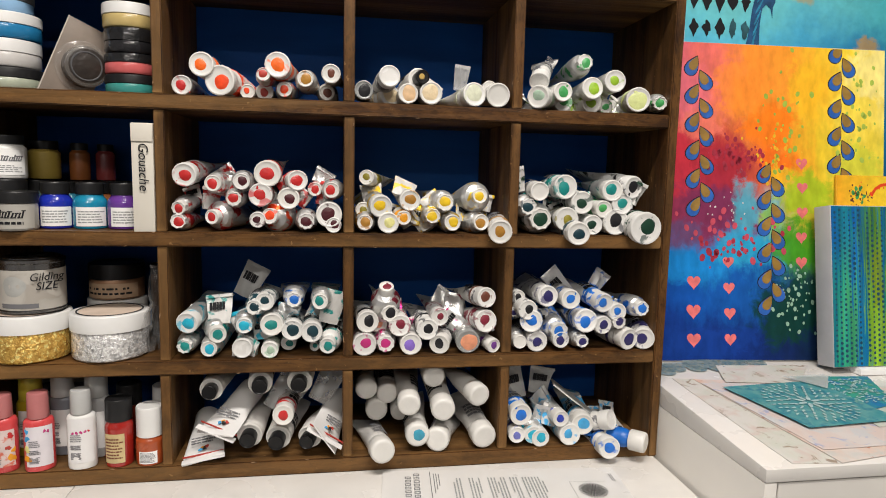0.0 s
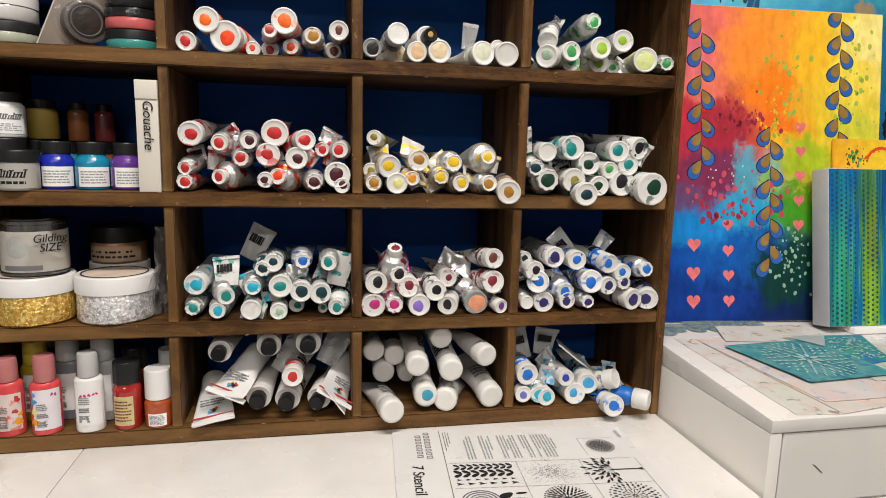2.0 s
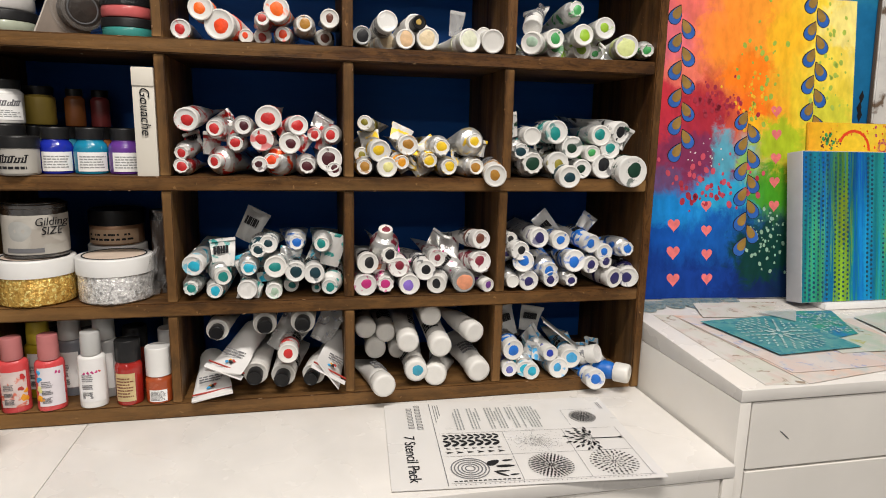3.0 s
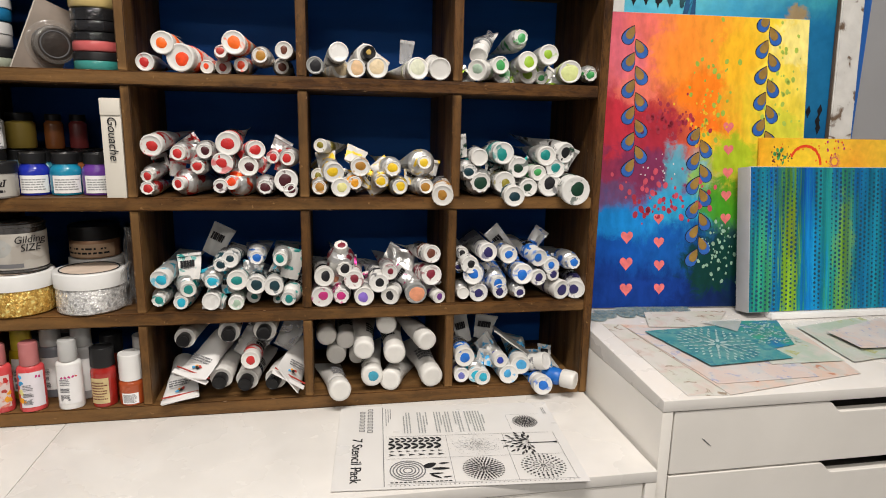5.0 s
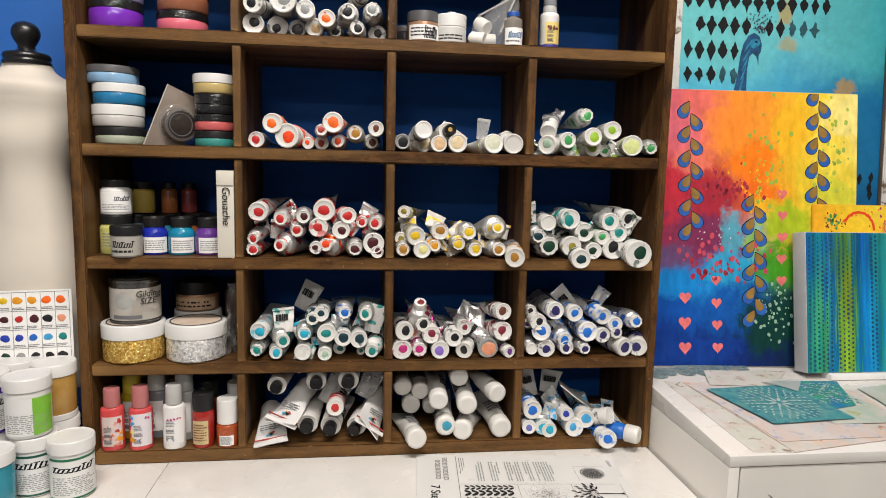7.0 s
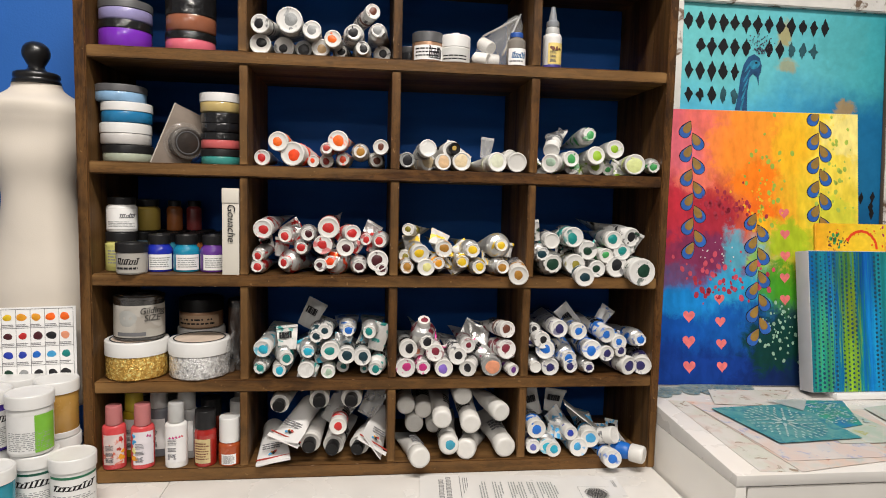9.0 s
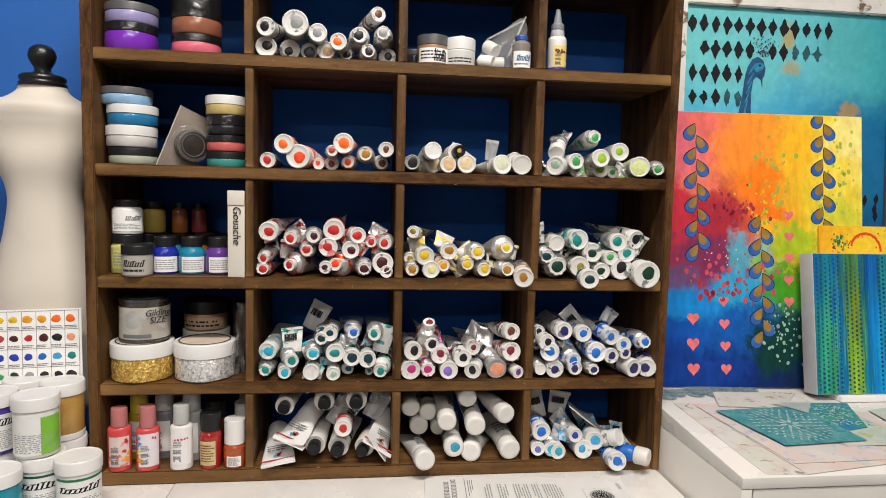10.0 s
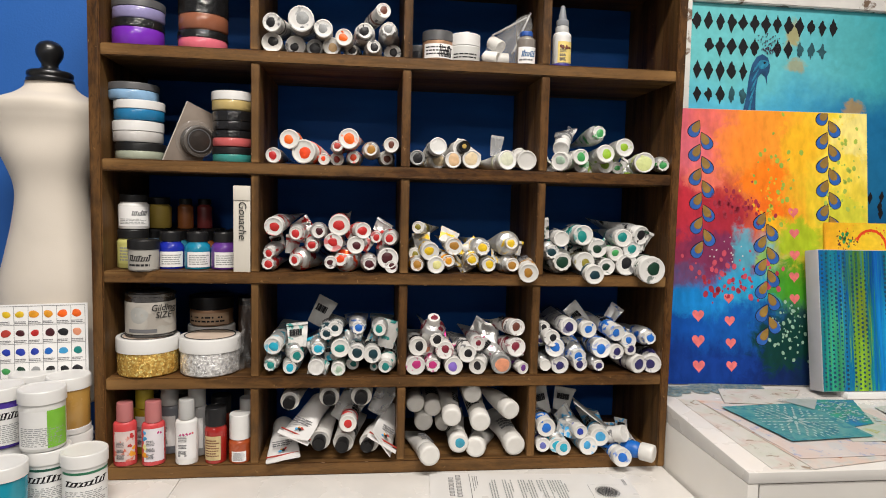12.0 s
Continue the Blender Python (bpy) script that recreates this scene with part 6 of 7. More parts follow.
P = (0.8, 0.15, 0.2)
PO = 0.05
ABSTRACT = canvas_paint("rainbow_painting", 0.383, 0.541, [
    (0, 0, [(0.0, (0.006, 0.04, 0.25)), (0.3, (0.006, 0.03, 0.2)), (0.55, (0.005, 0.018, 0.09)), (0.75, (0.006, 0.02, 0.045)), (1.0, (0.008, 0.03, 0.04))]),
    (0.08, 0.2, [(0.0, (0.006, 0.08, 0.4)), (0.3, (0.008, 0.1, 0.42)), (0.5, (0.008, 0.07, 0.28)), (0.62, (0.012, 0.04, 0.07)), (0.8, (0.015, 0.1, 0.03)), (1.0, (0.03, 0.2, 0.02))]),
    (0.22, 0.32, [(0.0, (0.008, 0.19, 0.58)), (0.28, (0.014, 0.24, 0.6)), (0.45, (0.03, 0.36, 0.6)), (0.56, (0.06, 0.3, 0.1)), (0.7, (0.1, 0.36, 0.02)), (1.0, (0.25, 0.45, 0.03))]),
    (0.35, 0.42, [(0.0, (0.3, 0.035, 0.09)), (0.2, (0.18, 0.03, 0.1)), (0.36, (0.24, 0.05, 0.12)), (0.46, (0.08, 0.45, 0.6)), (0.6, (0.6, 0.42, 0.04)), (0.75, (0.42, 0.5, 0.03)), (1.0, (0.62, 0.62, 0.06))]),
    (0.5, 0.62, [(0.0, (0.58, 0.035, 0.06)), (0.2, (0.42, 0.03, 0.04)), (0.4, (0.62, 0.1, 0.05)), (0.52, (0.88, 0.26, 0.02)), (0.7, (0.8, 0.55, 0.03)), (1.0, (0.85, 0.68, 0.07))]),
    (0.68, 0.82, [(0.0, P), (0.17, (0.8, 0.16, 0.12)), (0.34, (0.9, 0.27, 0.035)), (0.56, (0.92, 0.34, 0.03)), (0.7, (0.9, 0.52, 0.03)), (0.84, (0.9, 0.66, 0.05)), (1.0, (0.92, 0.74, 0.16))])], 0.17, PO, 13.0, (1, 1, 0.5), fine=0.16, patches=[
    (0.06, 0.34, 0.04, 0.06, (0.62, 0.035, 0.06), 0.8), (0.143, 0.33, 0.05, 0.045, (0.4, 0.025, 0.045), 0.9), (0.125, 0.258, 0.065, 0.04, (0.2, 0.03, 0.09), 0.85), (0.06, 0.212, 0.055, 0.03, (0.13, 0.075, 0.19), 0.8),
    (0.182, 0.262, 0.023, 0.05, (0.06, 0.42, 0.56), 0.8), (0.18, 0.195, 0.065, 0.032, (0.03, 0.36, 0.6), 0.8), (0.065, 0.163, 0.06, 0.03, (0.01, 0.23, 0.62), 0.85), (0.12, 0.03, 0.1, 0.03, (0.008, 0.05, 0.3), 0.7),
    (0.22, 0.4, 0.045, 0.05, (0.95, 0.2, 0.01), 0.85), (0.235, 0.34, 0.035, 0.03, (0.93, 0.17, 0.012), 0.85), (0.25, 0.31, 0.03, 0.025, (0.92, 0.5, 0.02), 0.8), (0.17, 0.47, 0.06, 0.05, (0.95, 0.27, 0.03), 0.7), (0.29, 0.47, 0.04, 0.05, (0.93, 0.5, 0.02), 0.7),
    (0.285, 0.285, 0.05, 0.045, (0.36, 0.5, 0.02), 0.9), (0.375, 0.335, 0.05, 0.05, (0.6, 0.62, 0.05), 0.8), (0.27, 0.2, 0.05, 0.05, (0.06, 0.3, 0.012), 0.9), (0.225, 0.24, 0.02, 0.035, (0.28, 0.5, 0.03), 0.8), (0.265, 0.085, 0.07, 0.06, (0.005, 0.045, 0.03), 0.9),
    (0.405, 0.5, 0.05, 0.05, (0.95, 0.82, 0.28), 0.8), (0.37, 0.43, 0.035, 0.06, (0.93, 0.72, 0.08), 0.7), (0.08, 0.46, 0.04, 0.05, (0.82, 0.17, 0.23), 0.7), (0.1, 0.4, 0.04, 0.03, (0.84, 0.2, 0.14), 0.7)])
CANVAS_EDGE = material("canvas_edge", (0.52, 0.52, 0.53), 0.8, grain=0.12, scale=30, bump=0.2, bump_scale=900)
PILE = 0.0223
rainbow = canvas("canvas_painting", "rainbow abstract canvas painting with leaf strands and hearts", pose(0.4861, 0.1035, UNIT + PILE + 0.0004, -7, 0, -4), 0.383 + PO, 0.541, 0.016, ABSTRACT, CANVAS_EDGE)
LEAF_BLUE = material("leaf_blue", (0.025, 0.13, 0.5), 0.45, grain=0.25, scale=70)
LEAF_GOLD = material("leaf_gold", (0.36, 0.21, 0.045), 0.4, grain=0.35, scale=60)
HEART = material("heart_pink", (0.85, 0.19, 0.19), 0.45, grain=0.3, scale=80)


def drop_shape(x, z, length, width, ang):
    """A pointed drop, its tip at (x, z)."""
    pts = []
    for k in range(20):
        a = 2 * math.pi * k / 20
        u = 0.5 * (1 - math.cos(a))
        w = math.sin(a) * width * 0.5 * (u ** 0.55) * (1 - 0.02 * u)
        pts.append((x + length * u * math.cos(ang) - w * math.sin(ang), z + length * u * math.sin(ang) + w * math.cos(ang)))
    return pts[1:]


def painted(parent, name, pts, mat, lift):
    return part(name, flat(pts, -0.0007 - lift, 0.0004), mat, parent, smooth=False)


def strand(parent, x, z, count, pitch, size, drift, first=1, cut=None):
    side = first
    for k in range(count):
        ang = radians(-90 + (-28 if side > 0 else 28))
        tip_x, tip_z = x + drift * k - side * 0.001, z - k * pitch
        q = 1 if side > 0 else -1
        limit = lambda pts: [(px_, min(pz_, cut)) for px_, pz_ in pts] if cut else pts
        leaf = painted(parent, "painted_leaf", limit(drop_shape(tip_x, tip_z, size * 1.16, size * 1.0, ang)), INK, 0.0)
        painted(leaf, "leaf_blue", limit(drop_shape(tip_x - q * 0.0008, tip_z - 0.0022, size * 1.06, size * 0.88, ang)), LEAF_BLUE, 0.0004)
        painted(leaf, "leaf_gold", limit(drop_shape(tip_x - q * 0.0004, tip_z - 0.002, size * 0.78, size * 0.62, ang)), LEAF_GOLD, 0.0008)
        side = -side
    painted(parent, "strand_stem", [(x - 0.0006, z - (count + 0.2) * pitch), (x + 0.0006, z - (count + 0.2) * pitch), (x + 0.0006, min(z + 0.004, cut or 9)), (x - 0.0006, min(z + 0.004, cut or 9))], INK, -0.0002)


def heart_shape(x, z, s):
    pts = []
    for k in range(26):
        a = 2 * math.pi * k / 26
        hx = 16 * math.sin(a) ** 3
        hz = 13 * math.cos(a) - 5 * math.cos(2 * a) - 2 * math.cos(3 * a) - math.cos(4 * a)
        pts.append((x + s * hx / 34, z + s * (hz * 1.12 + 2) / 34))
    return pts


strand(rainbow, PO + 0.0425, 0.518, 11, 0.0238, 0.0335, 0.0006)
strand(rainbow, PO + 0.302, 0.549, 10, 0.0238, 0.0335, 0.0, cut=0.5385)
strand(rainbow, PO + 0.174, 0.339, 11, 0.0226, 0.0335, 0.0005)
rng = random.Random(41)
for x, z, s in ((0.039, 0.1327, 0.0255), (0.0395, 0.0836, 0.0255), (0.04, 0.0351, 0.0255), (0.0995, 0.1673, 0.0215), (0.101, 0.1234, 0.0215), (0.103, 0.0804, 0.0215), (0.1045, 0.0361, 0.0225),
                (0.2305, 0.338, 0.0225), (0.2313, 0.2966, 0.0215), (0.232, 0.254, 0.0215), (0.232, 0.2112, 0.021), (0.2328, 0.1683, 0.021)):
    painted(rainbow, "painted_heart", heart_shape(PO + x + rng.uniform(-0.001, 0.001), z, s * rng.uniform(0.96, 1.05)), HEART, 0.0)


def spots(parent, name, mat, count, cx, cz, sx, sz, lo, hi, rng, lift=0.0, keep=None):
    """Scattered painted ovals, each a thin plate of its own."""
    for _ in range(count):
        x, z = rng.gauss(cx, sx), rng.gauss(cz, sz)
        if keep and not (keep[0] < x < keep[1] and keep[2] < z < keep[3]):
            continue
        r = rng.uniform(lo, hi)
        tilt = rng.uniform(-0.5, 0.5)
        pts = []
        for k in range(10):
            a = 2 * math.pi * k / 10
            dx, dz = r * 0.72 * math.cos(a), r * math.sin(a)
            pts.append((x + dx * math.cos(tilt) - dz * math.sin(tilt), z + dx * math.sin(tilt) + dz * math.cos(tilt)))
        part(name, flat(pts, -0.0008 - lift, 0.0003), mat, parent, smooth=False)


area = (0.005, 0.428, 0.005, 0.536)
CRIMSON = material("spot_crimson", (0.42, 0.02, 0.05), 0.55, grain=0.35, scale=60)
ROSE = material("spot_rose", (0.62, 0.07, 0.12), 0.55, grain=0.35, scale=60)
spots(rainbow, "red_spot", CRIMSON, 34, PO + 0.105, 0.19, 0.036, 0.012, 0.0018, 0.0075, rng, keep=area)
spots(rainbow, "pink_spot", ROSE, 34, PO + 0.1, 0.222, 0.045, 0.022, 0.0018, 0.007, rng, 0.0002, keep=area)
spots(rainbow, "dark_red_spot", CRIMSON, 64, PO + 0.112, 0.35, 0.03, 0.018, 0.0014, 0.006, rng, 0.0003, keep=area)
spots(rainbow, "green_spot", material("spot_green", (0.36, 0.52, 0.06), 0.5, grain=0.3), 34, PO + 0.195, 0.405, 0.024, 0.045, 0.002, 0.0062, rng, keep=area)
spots(rainbow, "lime_spot", material("spot_lime", (0.45, 0.6, 0.08), 0.5, grain=0.3), 40, PO + 0.333, 0.42, 0.018, 0.06, 0.0013, 0.0055, rng, keep=area)
spots(rainbow, "pale_spot", material("spot_pale", (0.36, 0.58, 0.44), 0.5, grain=0.4), 70, PO + 0.222, 0.115, 0.02, 0.03, 0.001, 0.0046, rng, keep=area)

spots(rainbow, "yellow_spot", material("spot_yellow", (0.92, 0.5, 0.02), 0.5, grain=0.3), 44, PO + 0.19, 0.35, 0.02, 0.03, 0.001, 0.004, rng, 0.0001, keep=area)
spots(rainbow, "white_spot", material("spot_white", (0.7, 0.66, 0.66), 0.5, grain=0.3), 16, PO + 0.09, 0.255, 0.02, 0.012, 0.0008, 0.002, rng, 0.0002, keep=area)

# green and blue striped canvas
STRIPES = canvas_paint("striped_painting", 0.3, 0.262, [
    (0, 0, [(0.0, (0.01, 0.16, 0.25)), (0.06, (0.02, 0.28, 0.2)), (0.12, (0.05, 0.3, 0.12)), (0.16, (0.006, 0.13, 0.4)), (0.2, (0.01, 0.2, 0.3)), (0.24, (0.18, 0.4, 0.03)), (0.29, (0.25, 0.45, 0.03)), (0.33, (0.02, 0.28, 0.2)), (0.38, (0.006, 0.16, 0.45)), (0.45, (0.006, 0.22, 0.58)),
            (0.52, (0.012, 0.26, 0.36)), (0.58, (0.03, 0.3, 0.2)), (0.64, (0.15, 0.34, 0.03)), (0.7, (0.02, 0.24, 0.22)), (0.78, (0.008, 0.16, 0.36)), (0.9, (0.01, 0.22, 0.3)), (1.0, (0.006, 0.12, 0.4))]),
    (0.45, 0.9, [(0.0, (0.006, 0.1, 0.34)), (0.1, (0.012, 0.2, 0.26)), (0.16, (0.006, 0.09, 0.36)), (0.22, (0.03, 0.17, 0.1)), (0.28, (0.1, 0.24, 0.02)), (0.33, (0.01, 0.16, 0.24)), (0.38, (0.005, 0.08, 0.4)), (0.46, (0.01, 0.18, 0.28)), (0.55, (0.02, 0.24, 0.2)),
                 (0.6, (0.008, 0.1, 0.34)), (0.66, (0.03, 0.22, 0.1)), (0.75, (0.008, 0.12, 0.34)), (0.88, (0.01, 0.18, 0.28)), (1.0, (0.006, 0.1, 0.36))])],
    0.15, 0.0, 170.0, (1, 1, 0.045), fine=0.4, patches=[(0.085, 0.03, 0.014, 0.07, (0.28, 0.5, 0.03), 0.7), (0.14, 0.08, 0.014, 0.09, (0.012, 0.3, 0.6), 0.7), (0.085, 0.15, 0.012, 0.06, (0.2, 0.25, 0.02), 0.6), (0.2, 0.12, 0.018, 0.1, (0.15, 0.3, 0.03), 0.55), (0.16, 0.17, 0.025, 0.08, (0.015, 0.26, 0.28), 0.6)])
tagged(part("paper_pad", box(0.822, 1.11, 0.014, 0.125, UNIT + 0.0172, UNIT + 0.0285, 0.0015), PAPER, m=pose(0, 0, 0)), "low stack of white paper under the striped canvas", "paper")
green = canvas("canvas_painting", "thick canvas with teal, blue and green stripes, leaning", pose(0.7785, 0.022, UNIT + 0.0292, -9, 0, 0), 0.3, 0.2655, 0.036, STRIPES, CANVAS_EDGE)
dots = bmesh.new()
for x0, cols in ((0.007, 6), (0.068, 4), (0.136, 2), (0.17, 14)):
    for c in range(cols):
        for k in range(31):
            x, z = x0 + c * 0.0089, 0.006 + k * 0.0084 + (0.0 if c % 2 else 0.0042)
            r = 0.0027 * (0.5 + 0.5 * (0.55 + noise.noise(Vector((x * 40, 3, z * 18)))))
            if z < 0.259 and x < 0.296 and r > 0.001:
                flat([(x + r * math.cos(6.283 * q / 8), z + r * math.sin(6.283 * q / 8)) for q in range(8)], -0.0009, 0.0003, dots)
tagged(part("stencil_dots", dots, material("dot_dark_blue", (0.008, 0.07, 0.13), 0.5, grain=0.3), green, smooth=False), kind="stuff")

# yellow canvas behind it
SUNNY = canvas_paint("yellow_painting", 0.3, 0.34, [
    (0, 0, [(0.0, (0.85, 0.42, 0.03)), (0.3, (0.88, 0.6, 0.03)), (0.7, (0.85, 0.35, 0.03)), (1.0, (0.85, 0.55, 0.05))]),
    (0.7, 0.95, [(0.0, (0.85, 0.4, 0.02)), (0.2, (0.86, 0.55, 0.03)), (0.45, (0.9, 0.66, 0.05)), (0.7, (0.85, 0.45, 0.04)), (1.0, (0.88, 0.6, 0.05))])], 0.12, 0.0, 14.0)
yellow = canvas("canvas_painting", "yellow canvas with red arc and spatters, behind another", pose(0.826, 0.0735, UNIT + 0.0205, -6.6, 0, 0), 0.3, 0.3235, 0.005, SUNNY, material("yellow_edge", (0.8, 0.4, 0.02), 0.5, grain=0.2))
arc = bmesh.new()
for k in range(22):
    a, b = math.pi * (0.0 + 0.86 * k / 22), math.pi * (0.0 + 0.86 * (k + 1) / 22)
    q0 = 0.031 + 0.001 * noise.noise(Vector((k * 0.7, 1, 2)))
    flat([(0.098 + q * math.cos(c), 0.2735 + q * 1.05 * math.sin(c)) for q, c in ((q0, a), (q0, b), (q0 + 0.005, b), (q0 + 0.005, a))], -0.0009, 0.0003, arc)
part("painted_arc", arc, paint("vermilion"), yellow, smooth=False)
rng = random.Random(51)
sunny = (0.005, 0.29, 0.2, 0.32)
spots(yellow, "green_spot", paint("green"), 14, 0.045, 0.29, 0.006, 0.008, 0.0018, 0.0045, rng, keep=sunny)
spots(yellow, "brown_spot", paint("brown"), 44, 0.045, 0.288, 0.013, 0.013, 0.0007, 0.0022, rng, keep=sunny)
spots(yellow, "red_spot", paint("vermilion"), 26, 0.12, 0.302, 0.06, 0.012, 0.0008, 0.0026, rng, keep=sunny)
spots(yellow, "purple_spot", paint("magenta"), 10, 0.16, 0.305, 0.02, 0.006, 0.0012, 0.003, rng, 0.0002, keep=sunny)
burst = bmesh.new()
for k in range(26):
    a = 2 * math.pi * k / 26
    r0, r1 = 0.007, 0.013 + 0.003 * rng.random()
    flat([(0.162 + r0 * math.cos(a - 0.08), 0.28 + r0 * math.sin(a - 0.08)), (0.162 + r1 * math.cos(a), 0.28 + r1 * math.sin(a)), (0.162 + r0 * math.cos(a + 0.08), 0.28 + r0 * math.sin(a + 0.08))], -0.0011, 0.0003, burst)
part("painted_burst", burst, paint("magenta"), yellow, smooth=False)

# ---------------------------------------------------------------- painted panel in an old window frame
LAKE = canvas_paint("teal_painting", 0.53, 0.78, [
    (0, 0, [(0.0, (0.02, 0.22, 0.42)), (0.5, (0.012, 0.14, 0.36)), (1.0, (0.008, 0.09, 0.28))]),
    (0.3, 0.6, [(0.0, (0.1, 0.5, 0.7)), (0.3, (0.1, 0.5, 0.72)), (0.55, (0.06, 0.38, 0.62)), (0.8, (0.02, 0.2, 0.42)), (1.0, (0.012, 0.16, 0.36))]),
    (0.72, 0.84, [(0.0, (0.16, 0.56, 0.58)), (0.3, (0.16, 0.57, 0.6)), (0.6, (0.14, 0.55, 0.62)), (0.9, (0.07, 0.44, 0.5)), (1.0, (0.045, 0.36, 0.42))])], 0.1, 0.0, 5.0, fine=0.08, patches=[
    (0.279, 0.728, 0.017, 0.032, (0.5, 0.34, 0.07), 0.75), (0.291, 0.664, 0.024, 0.017, (0.5, 0.33, 0.08), 0.6), (0.426, 0.582, 0.022, 0.018, (0.5, 0.3, 0.06), 0.75), (0.41, 0.72, 0.07, 0.06, (0.09, 0.4, 0.42), 0.4)])
FRAME_WHITE = material("flaking_white_paint", (0.8, 0.78, 0.74), 0.6, grain=0.2, scale=30, bump=0.4, bump_scale=60, stain_or_glint=(0.17, 0.11, 0.07), stain_at=0.585, stain_scale=30)
win = thing("window_frame_painting", "teal bird painting in a flaking white window frame", "painting", pose(0.53, 0.196, UNIT + 0.0005, -1.6, 0, 0))
WX0, WX1, WT = 0.052, 0.525, 0.783
part("painted_panel", flat([(WX0 - 0.004, 0.04), (WX1 + 0.012, 0.04), (WX1 + 0.004, WT + 0.004), (WX0 - 0.004, WT + 0.004)], 0.006, 0.003), LAKE, win, smooth=False)
rng = random.Random(61)
part("frame_stile", worn_board(WX0 - 0.05, WX0, -0.006, 0.012, 0.0285, WT + 0.055, rng, 0.002), FRAME_WHITE, win)
part("frame_stile", worn_board(0, 0.052, -0.006, 0.012, 0.0285, WT + 0.055, rng, 0.002), FRAME_WHITE, win, m=pose(WX1 + 0.009, 0, 0, 0, -1.6, 0))
part("frame_bead", worn_board(-0.004, -0.0003, -0.003, 0.004, 0.0705, WT, rng, 0.0008), material("bare_grey_wood", (0.12, 0.085, 0.06), 0.8, grain=0.5, scale=60, stretch=(1, 1, 0.1)), win, m=pose(WX1 + 0.0095, 0, 0, 0, -1.6, 0))
part("frame_rail", worn_board(WX0 + 0.0005, WX1 - 0.0005, -0.005, 0.0115, WT, WT + 0.054, rng, 0.002), FRAME_WHITE, win)
part("frame_rail", worn_board(WX0 + 0.0005, WX1 - 0.0005, -0.005, 0.0115, 0.0285, 0.07, rng, 0.002), FRAME_WHITE, win)
WY = 0.0062
for row in range(4):
    for col in range(13):
        if row > 0 and col > (12, 11, 5, 4)[row] or (row, col) in ((1, 0), (1, 6)):
            continue
        x, z = 0.068 + 0.0252 * col + 0.0021 * row, 0.746 - 0.0493 * row
        w, h = 0.0116 * rng.uniform(0.85, 1.05), 0.021 * rng.uniform(0.85, 1.05)
        faded = (row > 0 and col > 8) or (row == 3 and col > 2)
        mat = material("faded_black_paint", (0.03, 0.12, 0.15), 0.5, grain=0.5, scale=60) if faded else INK
        pts = []
        for k in range(16):
            a = 2 * math.pi * k / 16
            q = 1 / (abs(math.cos(a)) + abs(math.sin(a)))
            j = 1 + rng.uniform(-0.2, 0.08) * (1.8 if faded or (row, col) in ((3, 1), (1, 1)) else 1)
            pts.append((x + w * q * math.cos(a) * j, z + h * q * math.sin(a) * j))
        part("painted_diamond", flat(pts, WY - 0.0012, 0.0004), mat, win, smooth=False)
for x, z in ((0.476, 0.393), (0.503, 0.396), (0.503, 0.36), (0.5, 0.375)):
    part("painted_diamond", flat([(x - 0.006, z), (x, z - 0.013), (x + 0.006, z + 0.001), (x + 0.001, z + 0.013)], WY - 0.0012, 0.0004), INK, win, smooth=False)


def bird_x(x):
    """The bird stands slim, a little beyond the fourth diamond."""
    return 0.2075 + 0.82 * (x - 0.196)


NECK = material("brushed_dark_blue", (0.02, 0.1, 0.24), 0.5, grain=0.5, scale=90)
neck = [(0.147, 0.53), (0.158, 0.565), (0.166, 0.6), (0.17, 0.635), (0.177, 0.662), (0.189, 0.679), (0.204, 0.685), (0.219, 0.678), (0.226, 0.662), (0.224, 0.648), (0.219, 0.64), (0.22, 0.622), (0.2145, 0.638), (0.203, 0.645), (0.194, 0.637),
        (0.19, 0.61), (0.191, 0.575), (0.198, 0.53)]
part("painted_curve", flat([(bird_x(x), z) for x, z in neck], WY - 0.0016, 0.0006), NECK, win, "plain dark blue curved shape", smooth=False)
SHEEN = material("brushed_light_blue", (0.03, 0.3, 0.5), 0.5, grain=0.5, scale=120)
for k in range(7):
    x, z = 0.1655 + 0.003 * k, 0.545 + 0.019 * k
    part("brush_stroke", flat(petal(bird_x(x + 0.006), z, 0.03, 0.0034, radians(82 - 4 * k)), WY - 0.0021, 0.0004), SHEEN, win, smooth=False)
part("brush_stroke", flat(petal(bird_x(0.207), 0.664, 0.024, 0.018, radians(20)), WY - 0.0022, 0.0004), SHEEN, win, smooth=False)
part("painted_eye", flat(petal(bird_x(0.21), 0.667, 0.0055, 0.0045, 0), WY - 0.0026, 0.0004), INK, win, smooth=False)
tuft = bmesh.new()
for k in range(34):
    a, l = radians(rng.uniform(15, 115)), rng.uniform(0.018, 0.044)
    x, z = bird_x(0.211) + rng.uniform(-0.005, 0.006), 0.684
    for q in range(1, 4):
        s = 0.0012 * rng.uniform(0.6, 1.5)
        cx_, cz_ = x + l * q / 3 * math.cos(a), z + l * q / 3 * math.sin(a)
        flat([(cx_ - s, cz_), (cx_, cz_ - s), (cx_ + s, cz_), (cx_, cz_ + s)], WY - 0.0018, 0.0005, tuft)
part("painted_tuft", tuft, material("dark_plum_paint", (0.07, 0.03, 0.08), 0.5, grain=0.6, scale=200), win, smooth=False)

